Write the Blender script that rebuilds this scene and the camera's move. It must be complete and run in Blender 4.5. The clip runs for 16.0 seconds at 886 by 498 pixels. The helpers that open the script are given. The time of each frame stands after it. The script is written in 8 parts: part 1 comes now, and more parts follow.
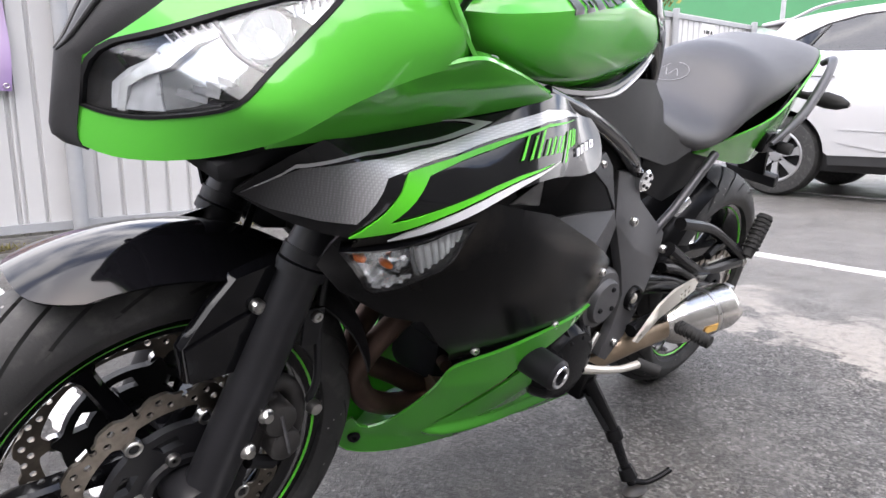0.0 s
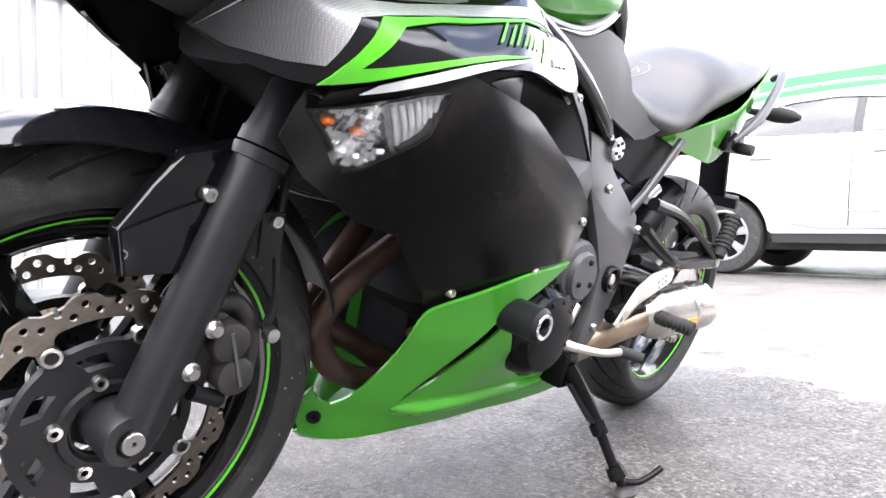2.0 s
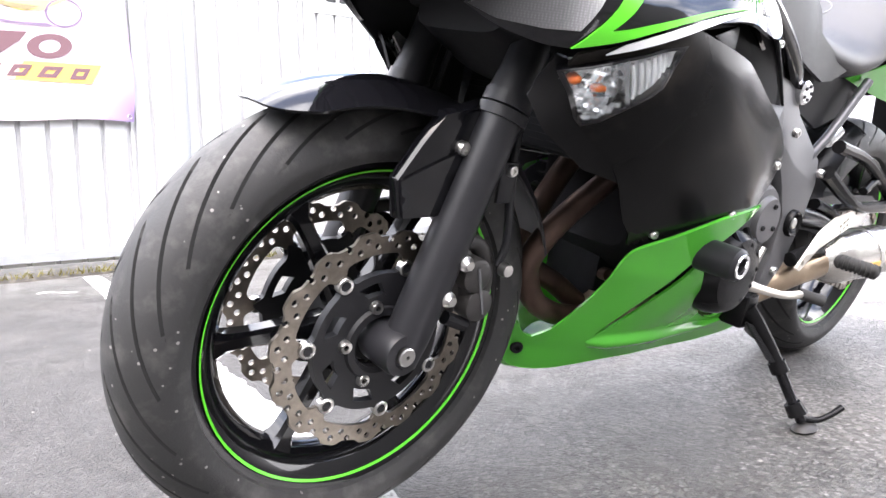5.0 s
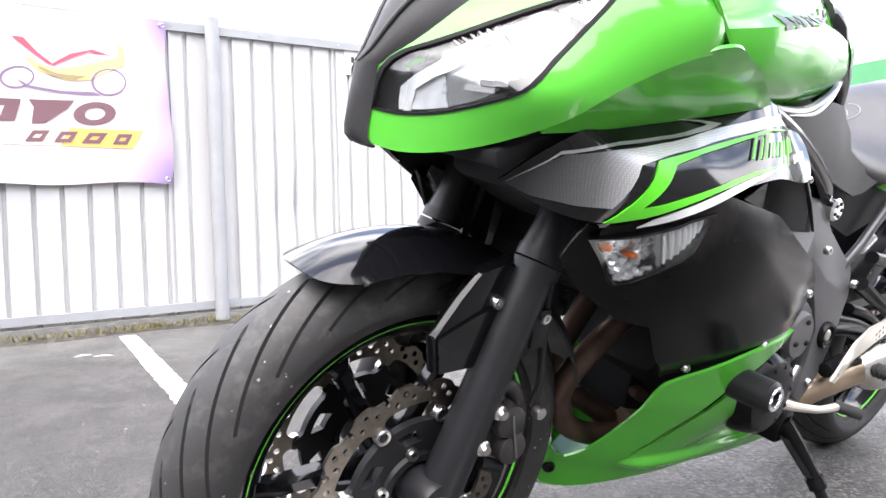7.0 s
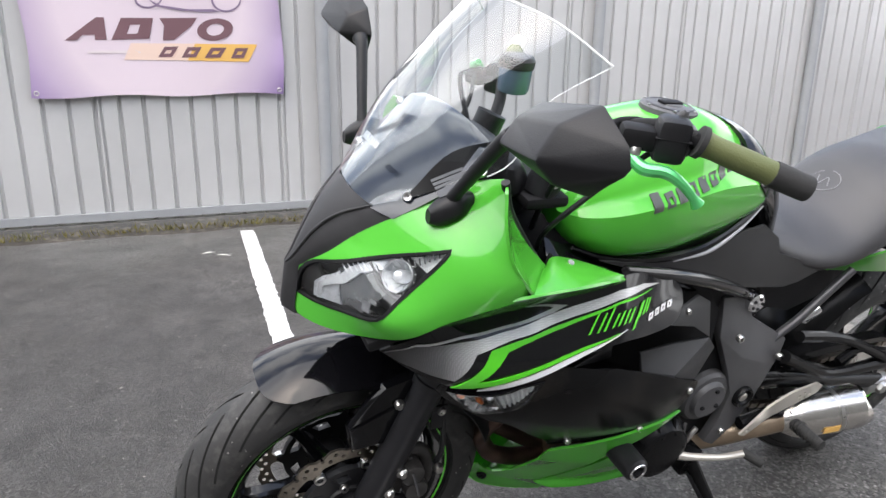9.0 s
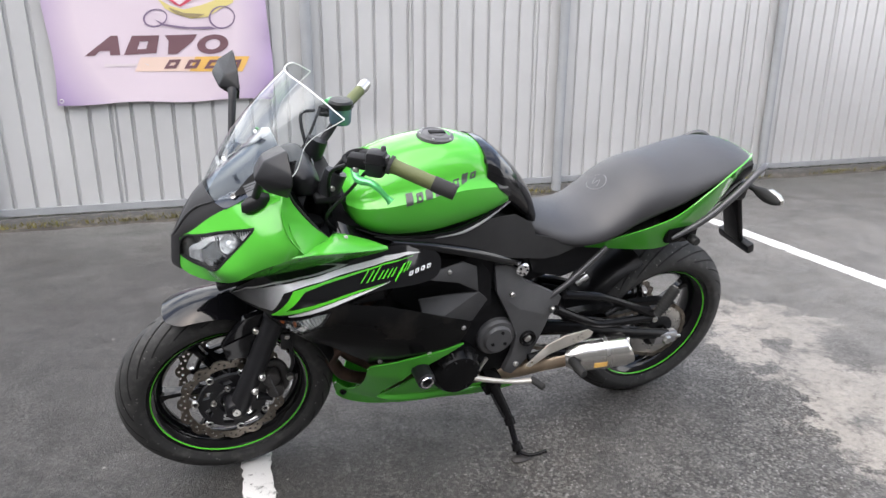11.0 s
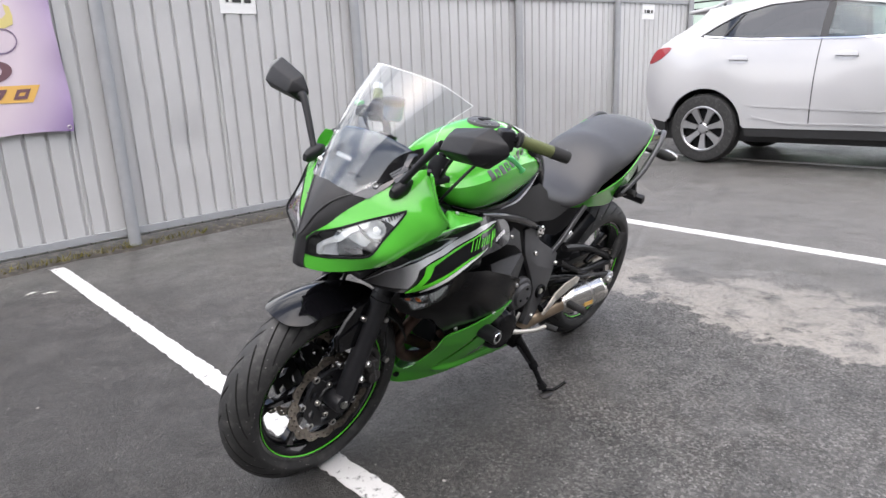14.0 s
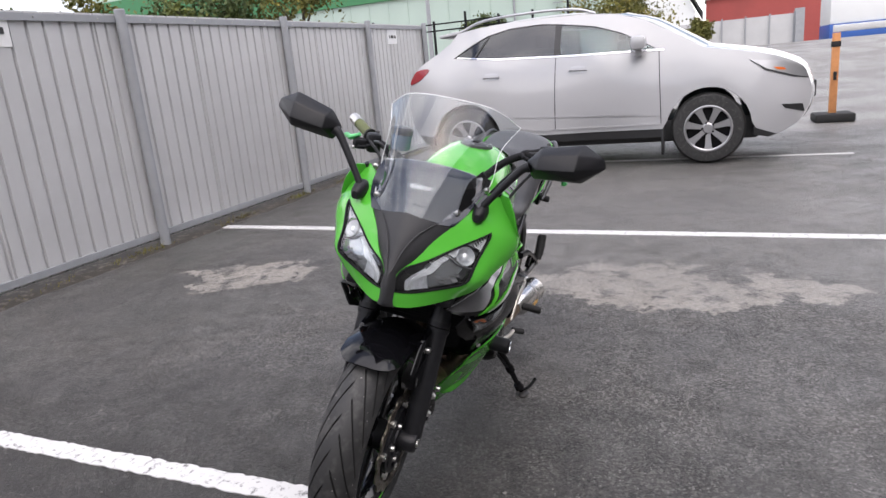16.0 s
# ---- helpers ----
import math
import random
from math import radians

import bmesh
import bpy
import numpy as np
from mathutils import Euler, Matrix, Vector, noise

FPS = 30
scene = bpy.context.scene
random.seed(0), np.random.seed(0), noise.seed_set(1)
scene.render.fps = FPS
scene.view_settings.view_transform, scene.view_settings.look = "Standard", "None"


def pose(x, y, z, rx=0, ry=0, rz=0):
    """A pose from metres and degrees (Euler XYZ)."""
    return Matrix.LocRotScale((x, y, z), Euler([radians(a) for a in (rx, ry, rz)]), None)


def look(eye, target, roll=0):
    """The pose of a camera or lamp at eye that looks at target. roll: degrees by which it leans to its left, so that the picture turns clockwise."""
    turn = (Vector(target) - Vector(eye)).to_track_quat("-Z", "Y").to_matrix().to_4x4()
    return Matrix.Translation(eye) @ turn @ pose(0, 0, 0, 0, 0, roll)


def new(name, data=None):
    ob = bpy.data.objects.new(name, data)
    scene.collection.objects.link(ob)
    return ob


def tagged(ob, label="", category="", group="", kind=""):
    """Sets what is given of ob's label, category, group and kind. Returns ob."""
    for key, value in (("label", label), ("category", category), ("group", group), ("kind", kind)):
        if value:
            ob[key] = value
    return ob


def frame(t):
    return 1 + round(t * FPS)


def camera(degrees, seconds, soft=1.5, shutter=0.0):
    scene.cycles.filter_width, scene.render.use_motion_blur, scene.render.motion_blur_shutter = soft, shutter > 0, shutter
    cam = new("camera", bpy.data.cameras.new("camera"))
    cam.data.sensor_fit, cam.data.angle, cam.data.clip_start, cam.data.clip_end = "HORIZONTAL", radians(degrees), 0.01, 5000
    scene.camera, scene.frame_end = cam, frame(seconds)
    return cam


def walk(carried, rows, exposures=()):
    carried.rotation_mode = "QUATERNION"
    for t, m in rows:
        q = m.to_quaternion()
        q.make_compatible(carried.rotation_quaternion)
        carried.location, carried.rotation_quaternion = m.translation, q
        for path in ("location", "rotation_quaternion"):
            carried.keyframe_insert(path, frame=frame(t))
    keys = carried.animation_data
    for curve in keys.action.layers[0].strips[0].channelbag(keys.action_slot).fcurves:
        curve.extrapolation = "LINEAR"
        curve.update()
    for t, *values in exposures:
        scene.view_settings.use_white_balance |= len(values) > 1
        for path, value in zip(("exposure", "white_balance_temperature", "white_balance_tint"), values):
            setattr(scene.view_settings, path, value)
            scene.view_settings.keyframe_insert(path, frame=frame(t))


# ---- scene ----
# The camera: seconds, place in metres, yaw, pitch, roll in degrees.
cam = camera(67.9, 16.0, soft=1.5)
ROWS = [
    (0.0, -0.2473, -0.8654, 0.7157, -41.48, -11.06, 0.18),
    (0.5, -0.2034, -0.8242, 0.518, -44.08, -4.69, 1.9),
    (1.0, -0.1841, -0.8056, 0.4597, -46.25, -1.82, 0.98),
    (1.5, -0.2056, -0.8085, 0.474, -45.41, -2.73, -0.82),
    (2.0, -0.2327, -0.8175, 0.4751, -45.3, -1.85, -0.2),
    (2.5, -0.2674, -0.8138, 0.476, -42.69, -2.52, -0.81),
    (3.0, -0.2971, -0.813, 0.4703, -40.91, -3.39, -0.72),
    (3.5, -0.3341, -0.8117, 0.4692, -39.17, -3.97, -0.85),
    (4.0, -0.3628, -0.8046, 0.4684, -37.35, -5.65, -0.75),
    (4.2, -0.3729, -0.8027, 0.468, -36.91, -6.16, -0.94),
    (6.3, -0.4262, -0.8001, 0.5142, -34.35, -3.74, -1.28),
    (6.5, -0.4303, -0.8059, 0.5365, -34.3, -3.39, -1.32),
    (7.0, -0.4138, -0.8088, 0.6095, -33.41, -2.55, -1.34),
    (7.5, -0.3826, -0.8296, 0.7241, -34.76, -5.53, -1.23),
    (8.0, -0.3358, -0.8465, 0.8339, -32.96, -12.18, -0.6),
    (8.5, -0.2926, -0.9332, 0.9214, -28.62, -14.24, -0.4),
    (9.0, -0.2315, -1.1364, 1.0573, -21.69, -15.58, 0.77),
    (9.5, -0.1732, -1.302, 1.1624, -20.92, -15.93, 0.6),
    (10.0, -0.0429, -1.5227, 1.1771, -15.75, -15.75, -0.01),
    (10.2, 0.0218, -1.5924, 1.1931, -16.75, -17.06, 0.75),
    (11.2, 0.03, -1.86, 1.19, -19.0, -16.2, 0.1),
    (12.3, -0.3038, -1.9338, 1.1759, -24.75, -14.51, -0.82),
    (12.5, -0.369, -1.8988, 1.1738, -25.92, -14.47, -1.61),
    (13.0, -0.5748, -1.8492, 1.1609, -30.07, -14.33, -0.41),
    (13.5, -0.7699, -1.7639, 1.1669, -38.61, -15.25, -1.12),
    (14.0, -0.9185, -1.5494, 1.1439, -43.61, -15.11, -2.54),
    (14.5, -1.0893, -1.3593, 1.1636, -45.9, -12.52, -2.58),
    (15.0, -1.2711, -1.2178, 1.1668, -58.11, -15.33, -2.52),
    (15.5, -1.3563, -1.0271, 1.178, -61.07, -12.99, -2.41),
    (16.0, -1.4089, -0.8532, 1.209, -68.07, -14.74, -5.24),
]
EXPOSURES = [(0, 1.57, 6410, 15), (0.3, 1.87, 6410, 15), (0.7, 2.27, 6410, 15), (1.5, 2.47, 6410, 15), (2.6, 2.84, 6410, 15), (3.4, 2.92, 6410, 15), (4.2, 2.85, 6410, 15), (6.3, 2.37, 6410, 14), (7.2, 2.17, 6410, 14), (7.7, 1.88, 6410, 13), (8.3, 1.5, 6410, 11), (9, 1.26, 6410, 11), (12.5, 1.25, 6410, 12), (14, 1.06, 6410, 13), (15, 0.88, 6410, 14), (15.6, 0.78, 6410, 15), (16, 0.57, 6410, 16)]
walk(cam, [(t, pose(x, y, z, 0, 0, yaw) @ pose(0, 0, 0, 90 + pitch) @ pose(0, 0, 0, 0, 0, roll)) for t, x, y, z, yaw, pitch, roll in ROWS], EXPOSURES)

# ---- light ----
SUN_EL, SUN_AZ = 66.0, 215.0
world = bpy.data.worlds.new("sky")
scene.world = world
world.use_nodes = True
wn = world.node_tree
sky = wn.nodes.new("ShaderNodeTexSky")
sky.sky_type = "NISHITA"
sky.sun_disc = False
sky.sun_elevation = radians(SUN_EL)
sky.sun_rotation = radians(90 - SUN_AZ)
sky.air_density, sky.dust_density, sky.ozone_density = 1.0, 3.0, 1.0
# broken white cloud over the blue
wc = wn.nodes.new("ShaderNodeTexCoord")
wm = wn.nodes.new("ShaderNodeMapping")
wm.inputs["Scale"].default_value = (1.0, 1.0, 2.6)
wz = wn.nodes.new("ShaderNodeTexNoise")
wz.inputs["Scale"].default_value, wz.inputs["Detail"].default_value, wz.inputs["Roughness"].default_value = 2.2, 8.0, 0.55
wr = wn.nodes.new("ShaderNodeValToRGB")
wr.color_ramp.elements[0].position, wr.color_ramp.elements[0].color = 0.40, (0.06, 0.06, 0.06, 1)
wr.color_ramp.elements[1].position, wr.color_ramp.elements[1].color = 0.54, (1, 1, 1, 1)
wx = wn.nodes.new("ShaderNodeMix")
wx.data_type = "RGBA"
wx.inputs["B"].default_value = (11.2, 11.2, 11.2, 1)
wn.links.new(wc.outputs["Generated"], wm.inputs["Vector"])
wn.links.new(wm.outputs["Vector"], wz.inputs["Vector"])
ws = wn.nodes.new("ShaderNodeSeparateXYZ")
wo = wn.nodes.new("ShaderNodeMapRange")
wo.inputs["From Min"].default_value, wo.inputs["From Max"].default_value = 0.35, 0.95
wo.inputs["To Min"].default_value, wo.inputs["To Max"].default_value = -0.02, 0.10
wd = wn.nodes.new("ShaderNodeMath")
wd.operation = "SUBTRACT"
wn.links.new(wc.outputs["Generated"], ws.inputs["Vector"])
wn.links.new(ws.outputs["Z"], wo.inputs["Value"])
wn.links.new(wz.outputs["Fac"], wd.inputs[0])
wn.links.new(wo.outputs["Result"], wd.inputs[1])
wn.links.new(wd.outputs["Value"], wr.inputs["Fac"])
wn.links.new(wr.outputs["Color"], wx.inputs["Factor"])
wn.links.new(sky.outputs["Color"], wx.inputs["A"])
wn.links.new(wx.outputs["Result"], wn.nodes["Background"].inputs["Color"])
wn.nodes["Background"].inputs["Strength"].default_value = 0.15
sun = new("sun", bpy.data.lights.new("sun", "SUN"))
sun.data.energy, sun.data.angle, sun.data.color = 1.25, radians(75), (1.0, 0.97, 0.92)
sx, sy = math.cos(radians(SUN_AZ)) * math.cos(radians(SUN_EL)), math.sin(radians(SUN_AZ)) * math.cos(radians(SUN_EL))
sun.matrix_world = look((sx * 30, sy * 30, math.sin(radians(SUN_EL)) * 30), (0, 0, 0))


# ---- materials ----
def material(name, color, rough=0.5, metal=0.0, coat=0.0, spread=0.0, scale=8.0, bump=0.0, bscale=120.0, island=False, spec=0.5, detail=6.0, stain=None):
    """A principled material with broad tonal variation (spread), fine relief (bump) and, with stain, a second colour in patches."""
    m = bpy.data.materials.new(name)
    m.use_nodes = True
    nt = m.node_tree
    p = nt.nodes["Principled BSDF"]
    p.inputs["Base Color"].default_value = (*color, 1)
    p.inputs["Roughness"].default_value = rough
    p.inputs["Metallic"].default_value = metal
    p.inputs["Coat Weight"].default_value = coat
    p.inputs["Coat Roughness"].default_value = 0.04
    p.inputs["Specular IOR Level"].default_value = spec
    tc = nt.nodes.new("ShaderNodeTexCoord")
    if spread or stain:
        n = nt.nodes.new("ShaderNodeTexNoise")
        n.inputs["Scale"].default_value, n.inputs["Detail"].default_value, n.inputs["Roughness"].default_value = scale, detail, 0.6
        nt.links.new(tc.outputs["Object"], n.inputs["Vector"])
        mx = nt.nodes.new("ShaderNodeMix")
        mx.data_type = "RGBA"
        lo, hi = 1 - spread, 1 + spread
        mx.inputs["A"].default_value = (*(c * lo for c in color), 1)
        mx.inputs["B"].default_value = (*((stain if stain else [min(1, c * hi) for c in color])), 1)
        rp = nt.nodes.new("ShaderNodeValToRGB")
        rp.color_ramp.elements[0].position = 0.5 if stain else 0.3
        rp.color_ramp.elements[1].position = 0.72 if stain else 0.7
        nt.links.new(n.outputs["Fac"], rp.inputs["Fac"])
        nt.links.new(rp.outputs["Color"], mx.inputs["Factor"])
        nt.links.new(mx.outputs["Result"], p.inputs["Base Color"])
        mr = nt.nodes.new("ShaderNodeMapRange")
        mr.inputs["To Min"].default_value, mr.inputs["To Max"].default_value = max(0.02, rough * 0.85), min(1, rough * 1.18)
        nt.links.new(n.outputs["Fac"], mr.inputs["Value"])
        nt.links.new(mr.outputs["Result"], p.inputs["Roughness"])
    if bump:
        b = nt.nodes.new("ShaderNodeTexNoise")
        b.inputs["Scale"].default_value, b.inputs["Detail"].default_value = bscale, 4.0
        nt.links.new(tc.outputs["Object"], b.inputs["Vector"])
        bp = nt.nodes.new("ShaderNodeBump")
        bp.inputs["Strength"].default_value, bp.inputs["Distance"].default_value = bump, 0.002
        nt.links.new(b.outputs["Fac"], bp.inputs["Height"])
        nt.links.new(bp.outputs["Normal"], p.inputs["Normal"])
    return m


def glass(name, color, rough=0.01, film=0.05):
    """Thin clear sheet: mostly transparent, with a glossy film."""
    m = bpy.data.materials.new(name)
    m.use_nodes = True
    nt = m.node_tree
    nt.nodes.remove(nt.nodes["Principled BSDF"])
    tr, gl, mx, lw, pw, ma = (nt.nodes.new(k) for k in ("ShaderNodeBsdfTransparent", "ShaderNodeBsdfGlossy", "ShaderNodeMixShader", "ShaderNodeLayerWeight", "ShaderNodeMath", "ShaderNodeMath"))
    tr.inputs["Color"].default_value = (*color, 1)
    gl.inputs["Roughness"].default_value = rough
    pw.operation, pw.inputs[1].default_value = "POWER", 4.0
    ma.operation, ma.inputs[1].default_value, ma.inputs[2].default_value = "MULTIPLY_ADD", 0.9, film
    nt.links.new(lw.outputs["Facing"], pw.inputs[0])
    nt.links.new(pw.outputs["Value"], ma.inputs[0])
    nt.links.new(ma.outputs["Value"], mx.inputs["Fac"])
    nt.links.new(tr.outputs["BSDF"], mx.inputs[1])
    nt.links.new(gl.outputs["BSDF"], mx.inputs[2])
    nt.links.new(mx.outputs["Shader"], nt.nodes["Material Output"].inputs["Surface"])
    return m


GREEN = material("lime_green_paint", (0.078, 0.41, 0.037), 0.20, coat=0.62, spec=0.2, spread=0.03, scale=3)
GREEN_LINE = material("lime_green_vinyl", (0.10, 0.62, 0.02), 0.35)
GREEN_ANO = material("green_anodised_metal", (0.09, 0.48, 0.15), 0.3, metal=0.5, coat=0.5)
LENS_WHITE = material("bright_lens_facets", (0.80, 0.81, 0.82), 0.2, metal=0.15, spread=0.1, scale=90)
LAMP_GREY = material("grey_lamp_mirror", (0.55, 0.56, 0.59), 0.28, metal=0.2, spread=0.2, scale=70)
LENS_SATIN = material("pale_satin_plastic", (0.72, 0.73, 0.75), 0.25, metal=0.35, spread=0.15, scale=80)
LAMP_MIRROR = material("lamp_mirror", (0.42, 0.43, 0.45), 0.16, metal=0.8, spread=0.15, scale=60)
LENS_FACET = material("bright_facet_mirror", (0.66, 0.67, 0.69), 0.12, metal=0.75, spread=0.2, scale=90)
REFLECTOR = material("satin_aluminium_reflector", (0.82, 0.83, 0.85), 0.2, metal=0.3, spread=0.12, scale=90)
DARK_METAL = material("dark_grey_metal", (0.085, 0.085, 0.09), 0.4, metal=0.5, spread=0.1, scale=30)
# bright glint along the screen's clear edge, painted as white
EDGE_GLINT = material("white_edge_glint", (0.80, 0.82, 0.82), 0.4)
GLOSS = material("gloss_black_paint", (0.005, 0.005, 0.006), 0.10, coat=0.3, spec=0.28, spread=0.1, scale=20)
# black plastic; the reflected blue of the sky is put into its colour
TRAY_SKY_TINT = material("sky_tinted_black_plastic", (0.010, 0.013, 0.022), 0.16, coat=0.3, spread=0.1, scale=20)
GUARD = material("polished_black_plastic", (0.004, 0.004, 0.005), 0.08, coat=0.15, spec=0.26, spread=0.1, scale=20)
PANEL = material("satin_black_plastic", (0.0075, 0.0075, 0.008), 0.20, spread=0.25, scale=14, bump=0.03, bscale=300, spec=0.11)
MATTE = material("matte_black_plastic", (0.011, 0.011, 0.0125), 0.42, spread=0.18, scale=25, bump=0.12, bscale=600, spec=0.28)
FORK = material("satin_black_fork_paint", (0.013, 0.013, 0.015), 0.38, spread=0.2, scale=30, bump=0.04, bscale=500, spec=0.3)
# near-black: for black metal, and for shade painted onto inner faces
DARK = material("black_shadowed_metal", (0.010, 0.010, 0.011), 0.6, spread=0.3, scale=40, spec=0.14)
CALIPER = material("grey_black_caliper_paint", (0.028, 0.026, 0.025), 0.5, spread=0.2, scale=60, bump=0.1, bscale=500, spec=0.35)
BEAK = material("dull_charcoal_plastic", (0.030, 0.030, 0.032), 0.5, spread=0.15, scale=25, bump=0.15, bscale=700, spec=0.35)
FRAME = material("dark_grey_frame_plastic", (0.075, 0.075, 0.078), 0.48, spread=0.15, scale=18, bump=0.1, bscale=700)
KNEE_GREY = material("textured_dark_plastic", (0.030, 0.030, 0.031), 0.5, spread=0.15, scale=18, bump=0.25, bscale=900, spec=0.3)
SEAT = material("black_vinyl", (0.036, 0.036, 0.039), 0.44, spread=0.12, scale=12, bump=0.25, bscale=900)
RUBBER = material("tyre_rubber", (0.030, 0.030, 0.030), 0.62, spread=0.25, scale=30, bump=0.2, bscale=400, stain=(0.062, 0.06, 0.057))
DUSTY = material("dusty_black_panel", (0.0075, 0.0075, 0.008), 0.20, spread=0.2, scale=5, bump=0.03, bscale=300, spec=0.11, detail=9.0, stain=(0.034, 0.030, 0.026))


def speckled(m, scale, share, color):
    """Sprinkles small pale dots of dried dirt over a material."""
    nt = m.node_tree
    p = nt.nodes["Principled BSDF"]
    src = p.inputs["Base Color"].links[0].from_socket
    tc, vo, sc, gt, lt, ml, mx = (nt.nodes.new(k) for k in ("ShaderNodeTexCoord", "ShaderNodeTexVoronoi", "ShaderNodeSeparateColor", "ShaderNodeMath", "ShaderNodeMath", "ShaderNodeMath", "ShaderNodeMix"))
    vo.inputs["Scale"].default_value = scale
    gt.operation, gt.inputs[1].default_value = "GREATER_THAN", 1 - share
    lt.operation, lt.inputs[1].default_value = "LESS_THAN", 0.28
    ml.operation = "MULTIPLY"
    mx.data_type = "RGBA"
    mx.inputs["B"].default_value = (*color, 1)
    nt.links.new(tc.outputs["Object"], vo.inputs["Vector"])
    nt.links.new(vo.outputs["Color"], sc.inputs["Color"])
    nt.links.new(sc.outputs["Red"], gt.inputs[0])
    nt.links.new(vo.outputs["Distance"], lt.inputs[0])
    nt.links.new(gt.outputs["Value"], ml.inputs[0])
    nt.links.new(lt.outputs["Value"], ml.inputs[1])
    nt.links.new(ml.outputs["Value"], mx.inputs["Factor"])
    nt.links.new(src, mx.inputs["A"])
    nt.links.new(mx.outputs["Result"], p.inputs["Base Color"])


speckled(RUBBER, 150, 0.04, (0.22, 0.21, 0.20))
# darker than the tyre: the grooves' shade is put into this colour
GROOVE_SHADE = material("shaded_groove_rubber", (0.008, 0.008, 0.008), 0.8)
STEEL = material("brushed_steel", (0.55, 0.54, 0.52), 0.28, metal=1.0, spread=0.1, scale=40)
CHROME = material("bright_chrome", (0.85, 0.85, 0.86), 0.07, metal=1.0)
DISC = material("brake_disc_steel", (0.215, 0.19, 0.16), 0.36, metal=1.0, spread=0.25, scale=60, bump=0.06, bscale=800)
BRONZE = material("heat_tinted_pipe", (0.075, 0.047, 0.036), 0.5, metal=0.7, spread=0.35, scale=18)
SILVER = material("silver_paint", (0.42, 0.42, 0.43), 0.3, metal=0.35, coat=0.4, spread=0.06, scale=60)
SILVER_WHITE = material("white_vinyl", (0.75, 0.75, 0.76), 0.3, coat=0.3)
IVORY = material("bare_aluminium", (0.62, 0.59, 0.53), 0.38, metal=0.6, spread=0.08, scale=30)
GREY_INK = material("dark_grey_ink", (0.05, 0.055, 0.05), 0.35)
ORANGE = material("amber_bulb", (0.75, 0.16, 0.02), 0.3)
CLEAR = glass("clear_polycarbonate", (0.96, 0.97, 0.97), rough=0.02, film=0.05)
SMOKE = glass("clear_screen", (0.88, 0.91, 0.92), film=0.075)
CAR_GLASS = glass("tinted_glass", (0.20, 0.24, 0.27), film=0.085)
CAR_CLEAR = glass("pale_green_glass", (0.62, 0.70, 0.70), film=0.085)
GRIP = material("olive_grip_rubber", (0.10, 0.115, 0.04), 0.6, bump=0.4, bscale=500)
CAR_PAINT = material("pearl_white_paint", (0.415, 0.415, 0.422), 0.22, coat=0.7, spread=0.015, scale=2)
CAR_TRIM = material("car_black_trim", (0.02, 0.02, 0.021), 0.5, spread=0.15, scale=20)
ALLOY = material("silver_alloy", (0.45, 0.45, 0.46), 0.32, metal=0.8, spread=0.05)
RED_LENS = material("red_lens", (0.26, 0.02, 0.025), 0.15, coat=0.5)
PAPER = material("white_paper", (0.78, 0.78, 0.77), 0.7, spread=0.03, scale=12)
INK = material("black_ink", (0.03, 0.03, 0.03), 0.6)
FENCE = material("grey_coated_sheet", (0.47, 0.47, 0.469), 0.42, spread=0.06, scale=1.6, bump=0.03, bscale=90)
POST = material("grey_painted_post", (0.29, 0.30, 0.312), 0.65, spread=0.08, scale=6)


# ---- mesh tools ----
def join(*pieces):
    """Joins (verts, faces) pieces into one."""
    vs, fs = [], []
    for v, f in pieces:
        k = len(vs)
        vs.extend(tuple(p) for p in v)
        fs.extend(tuple(i + k for i in q) for q in f)
    return vs, fs


def flip(piece):
    return [(x, -y, z) for x, y, z in piece[0]], [tuple(reversed(f)) for f in piece[1]]


def part(name, piece, mat, parent=None, label="", smooth=35):
    """One mesh object from (verts, faces), under a thing or a part."""
    me = bpy.data.meshes.new(name)
    me.from_pydata([tuple(map(float, p)) for p in piece[0]], [], piece[1])
    me.materials.append(mat)
    bm = bmesh.new()
    bm.from_mesh(me)
    bmesh.ops.recalc_face_normals(bm, faces=bm.faces)
    for f in bm.faces:
        f.smooth = bool(smooth)
    if smooth:
        lim = radians(smooth)
        for e in bm.edges:
            if len(e.link_faces) == 2 and e.calc_face_angle(0) > lim:
                e.smooth = False
    bm.to_mesh(me)
    bm.free()
    ob = new(name, me)
    if parent:
        ob.parent = parent
    if label:
        tagged(ob, label)
    return ob


def box(x0, x1, y0, y1, z0, z1, bevel=0.0):
    bm = bmesh.new()
    bmesh.ops.create_cube(bm, size=1)
    for v in bm.verts:
        v.co = ((x0 + x1) / 2 + v.co.x * (x1 - x0), (y0 + y1) / 2 + v.co.y * (y1 - y0), (z0 + z1) / 2 + v.co.z * (z1 - z0))
    if bevel:
        bmesh.ops.bevel(bm, geom=list(bm.edges), offset=bevel, segments=2, affect="EDGES", profile=0.5)
    r = [tuple(v.co) for v in bm.verts], [tuple(v.index for v in f.verts) for f in bm.faces]
    bm.verts.index_update()
    r = [tuple(v.co) for v in bm.verts], [tuple(v.index for v in f.verts) for f in bm.faces]
    bm.free()
    return r


def moved(piece, m):
    return [tuple(m @ Vector(p)) for p in piece[0]], piece[1]


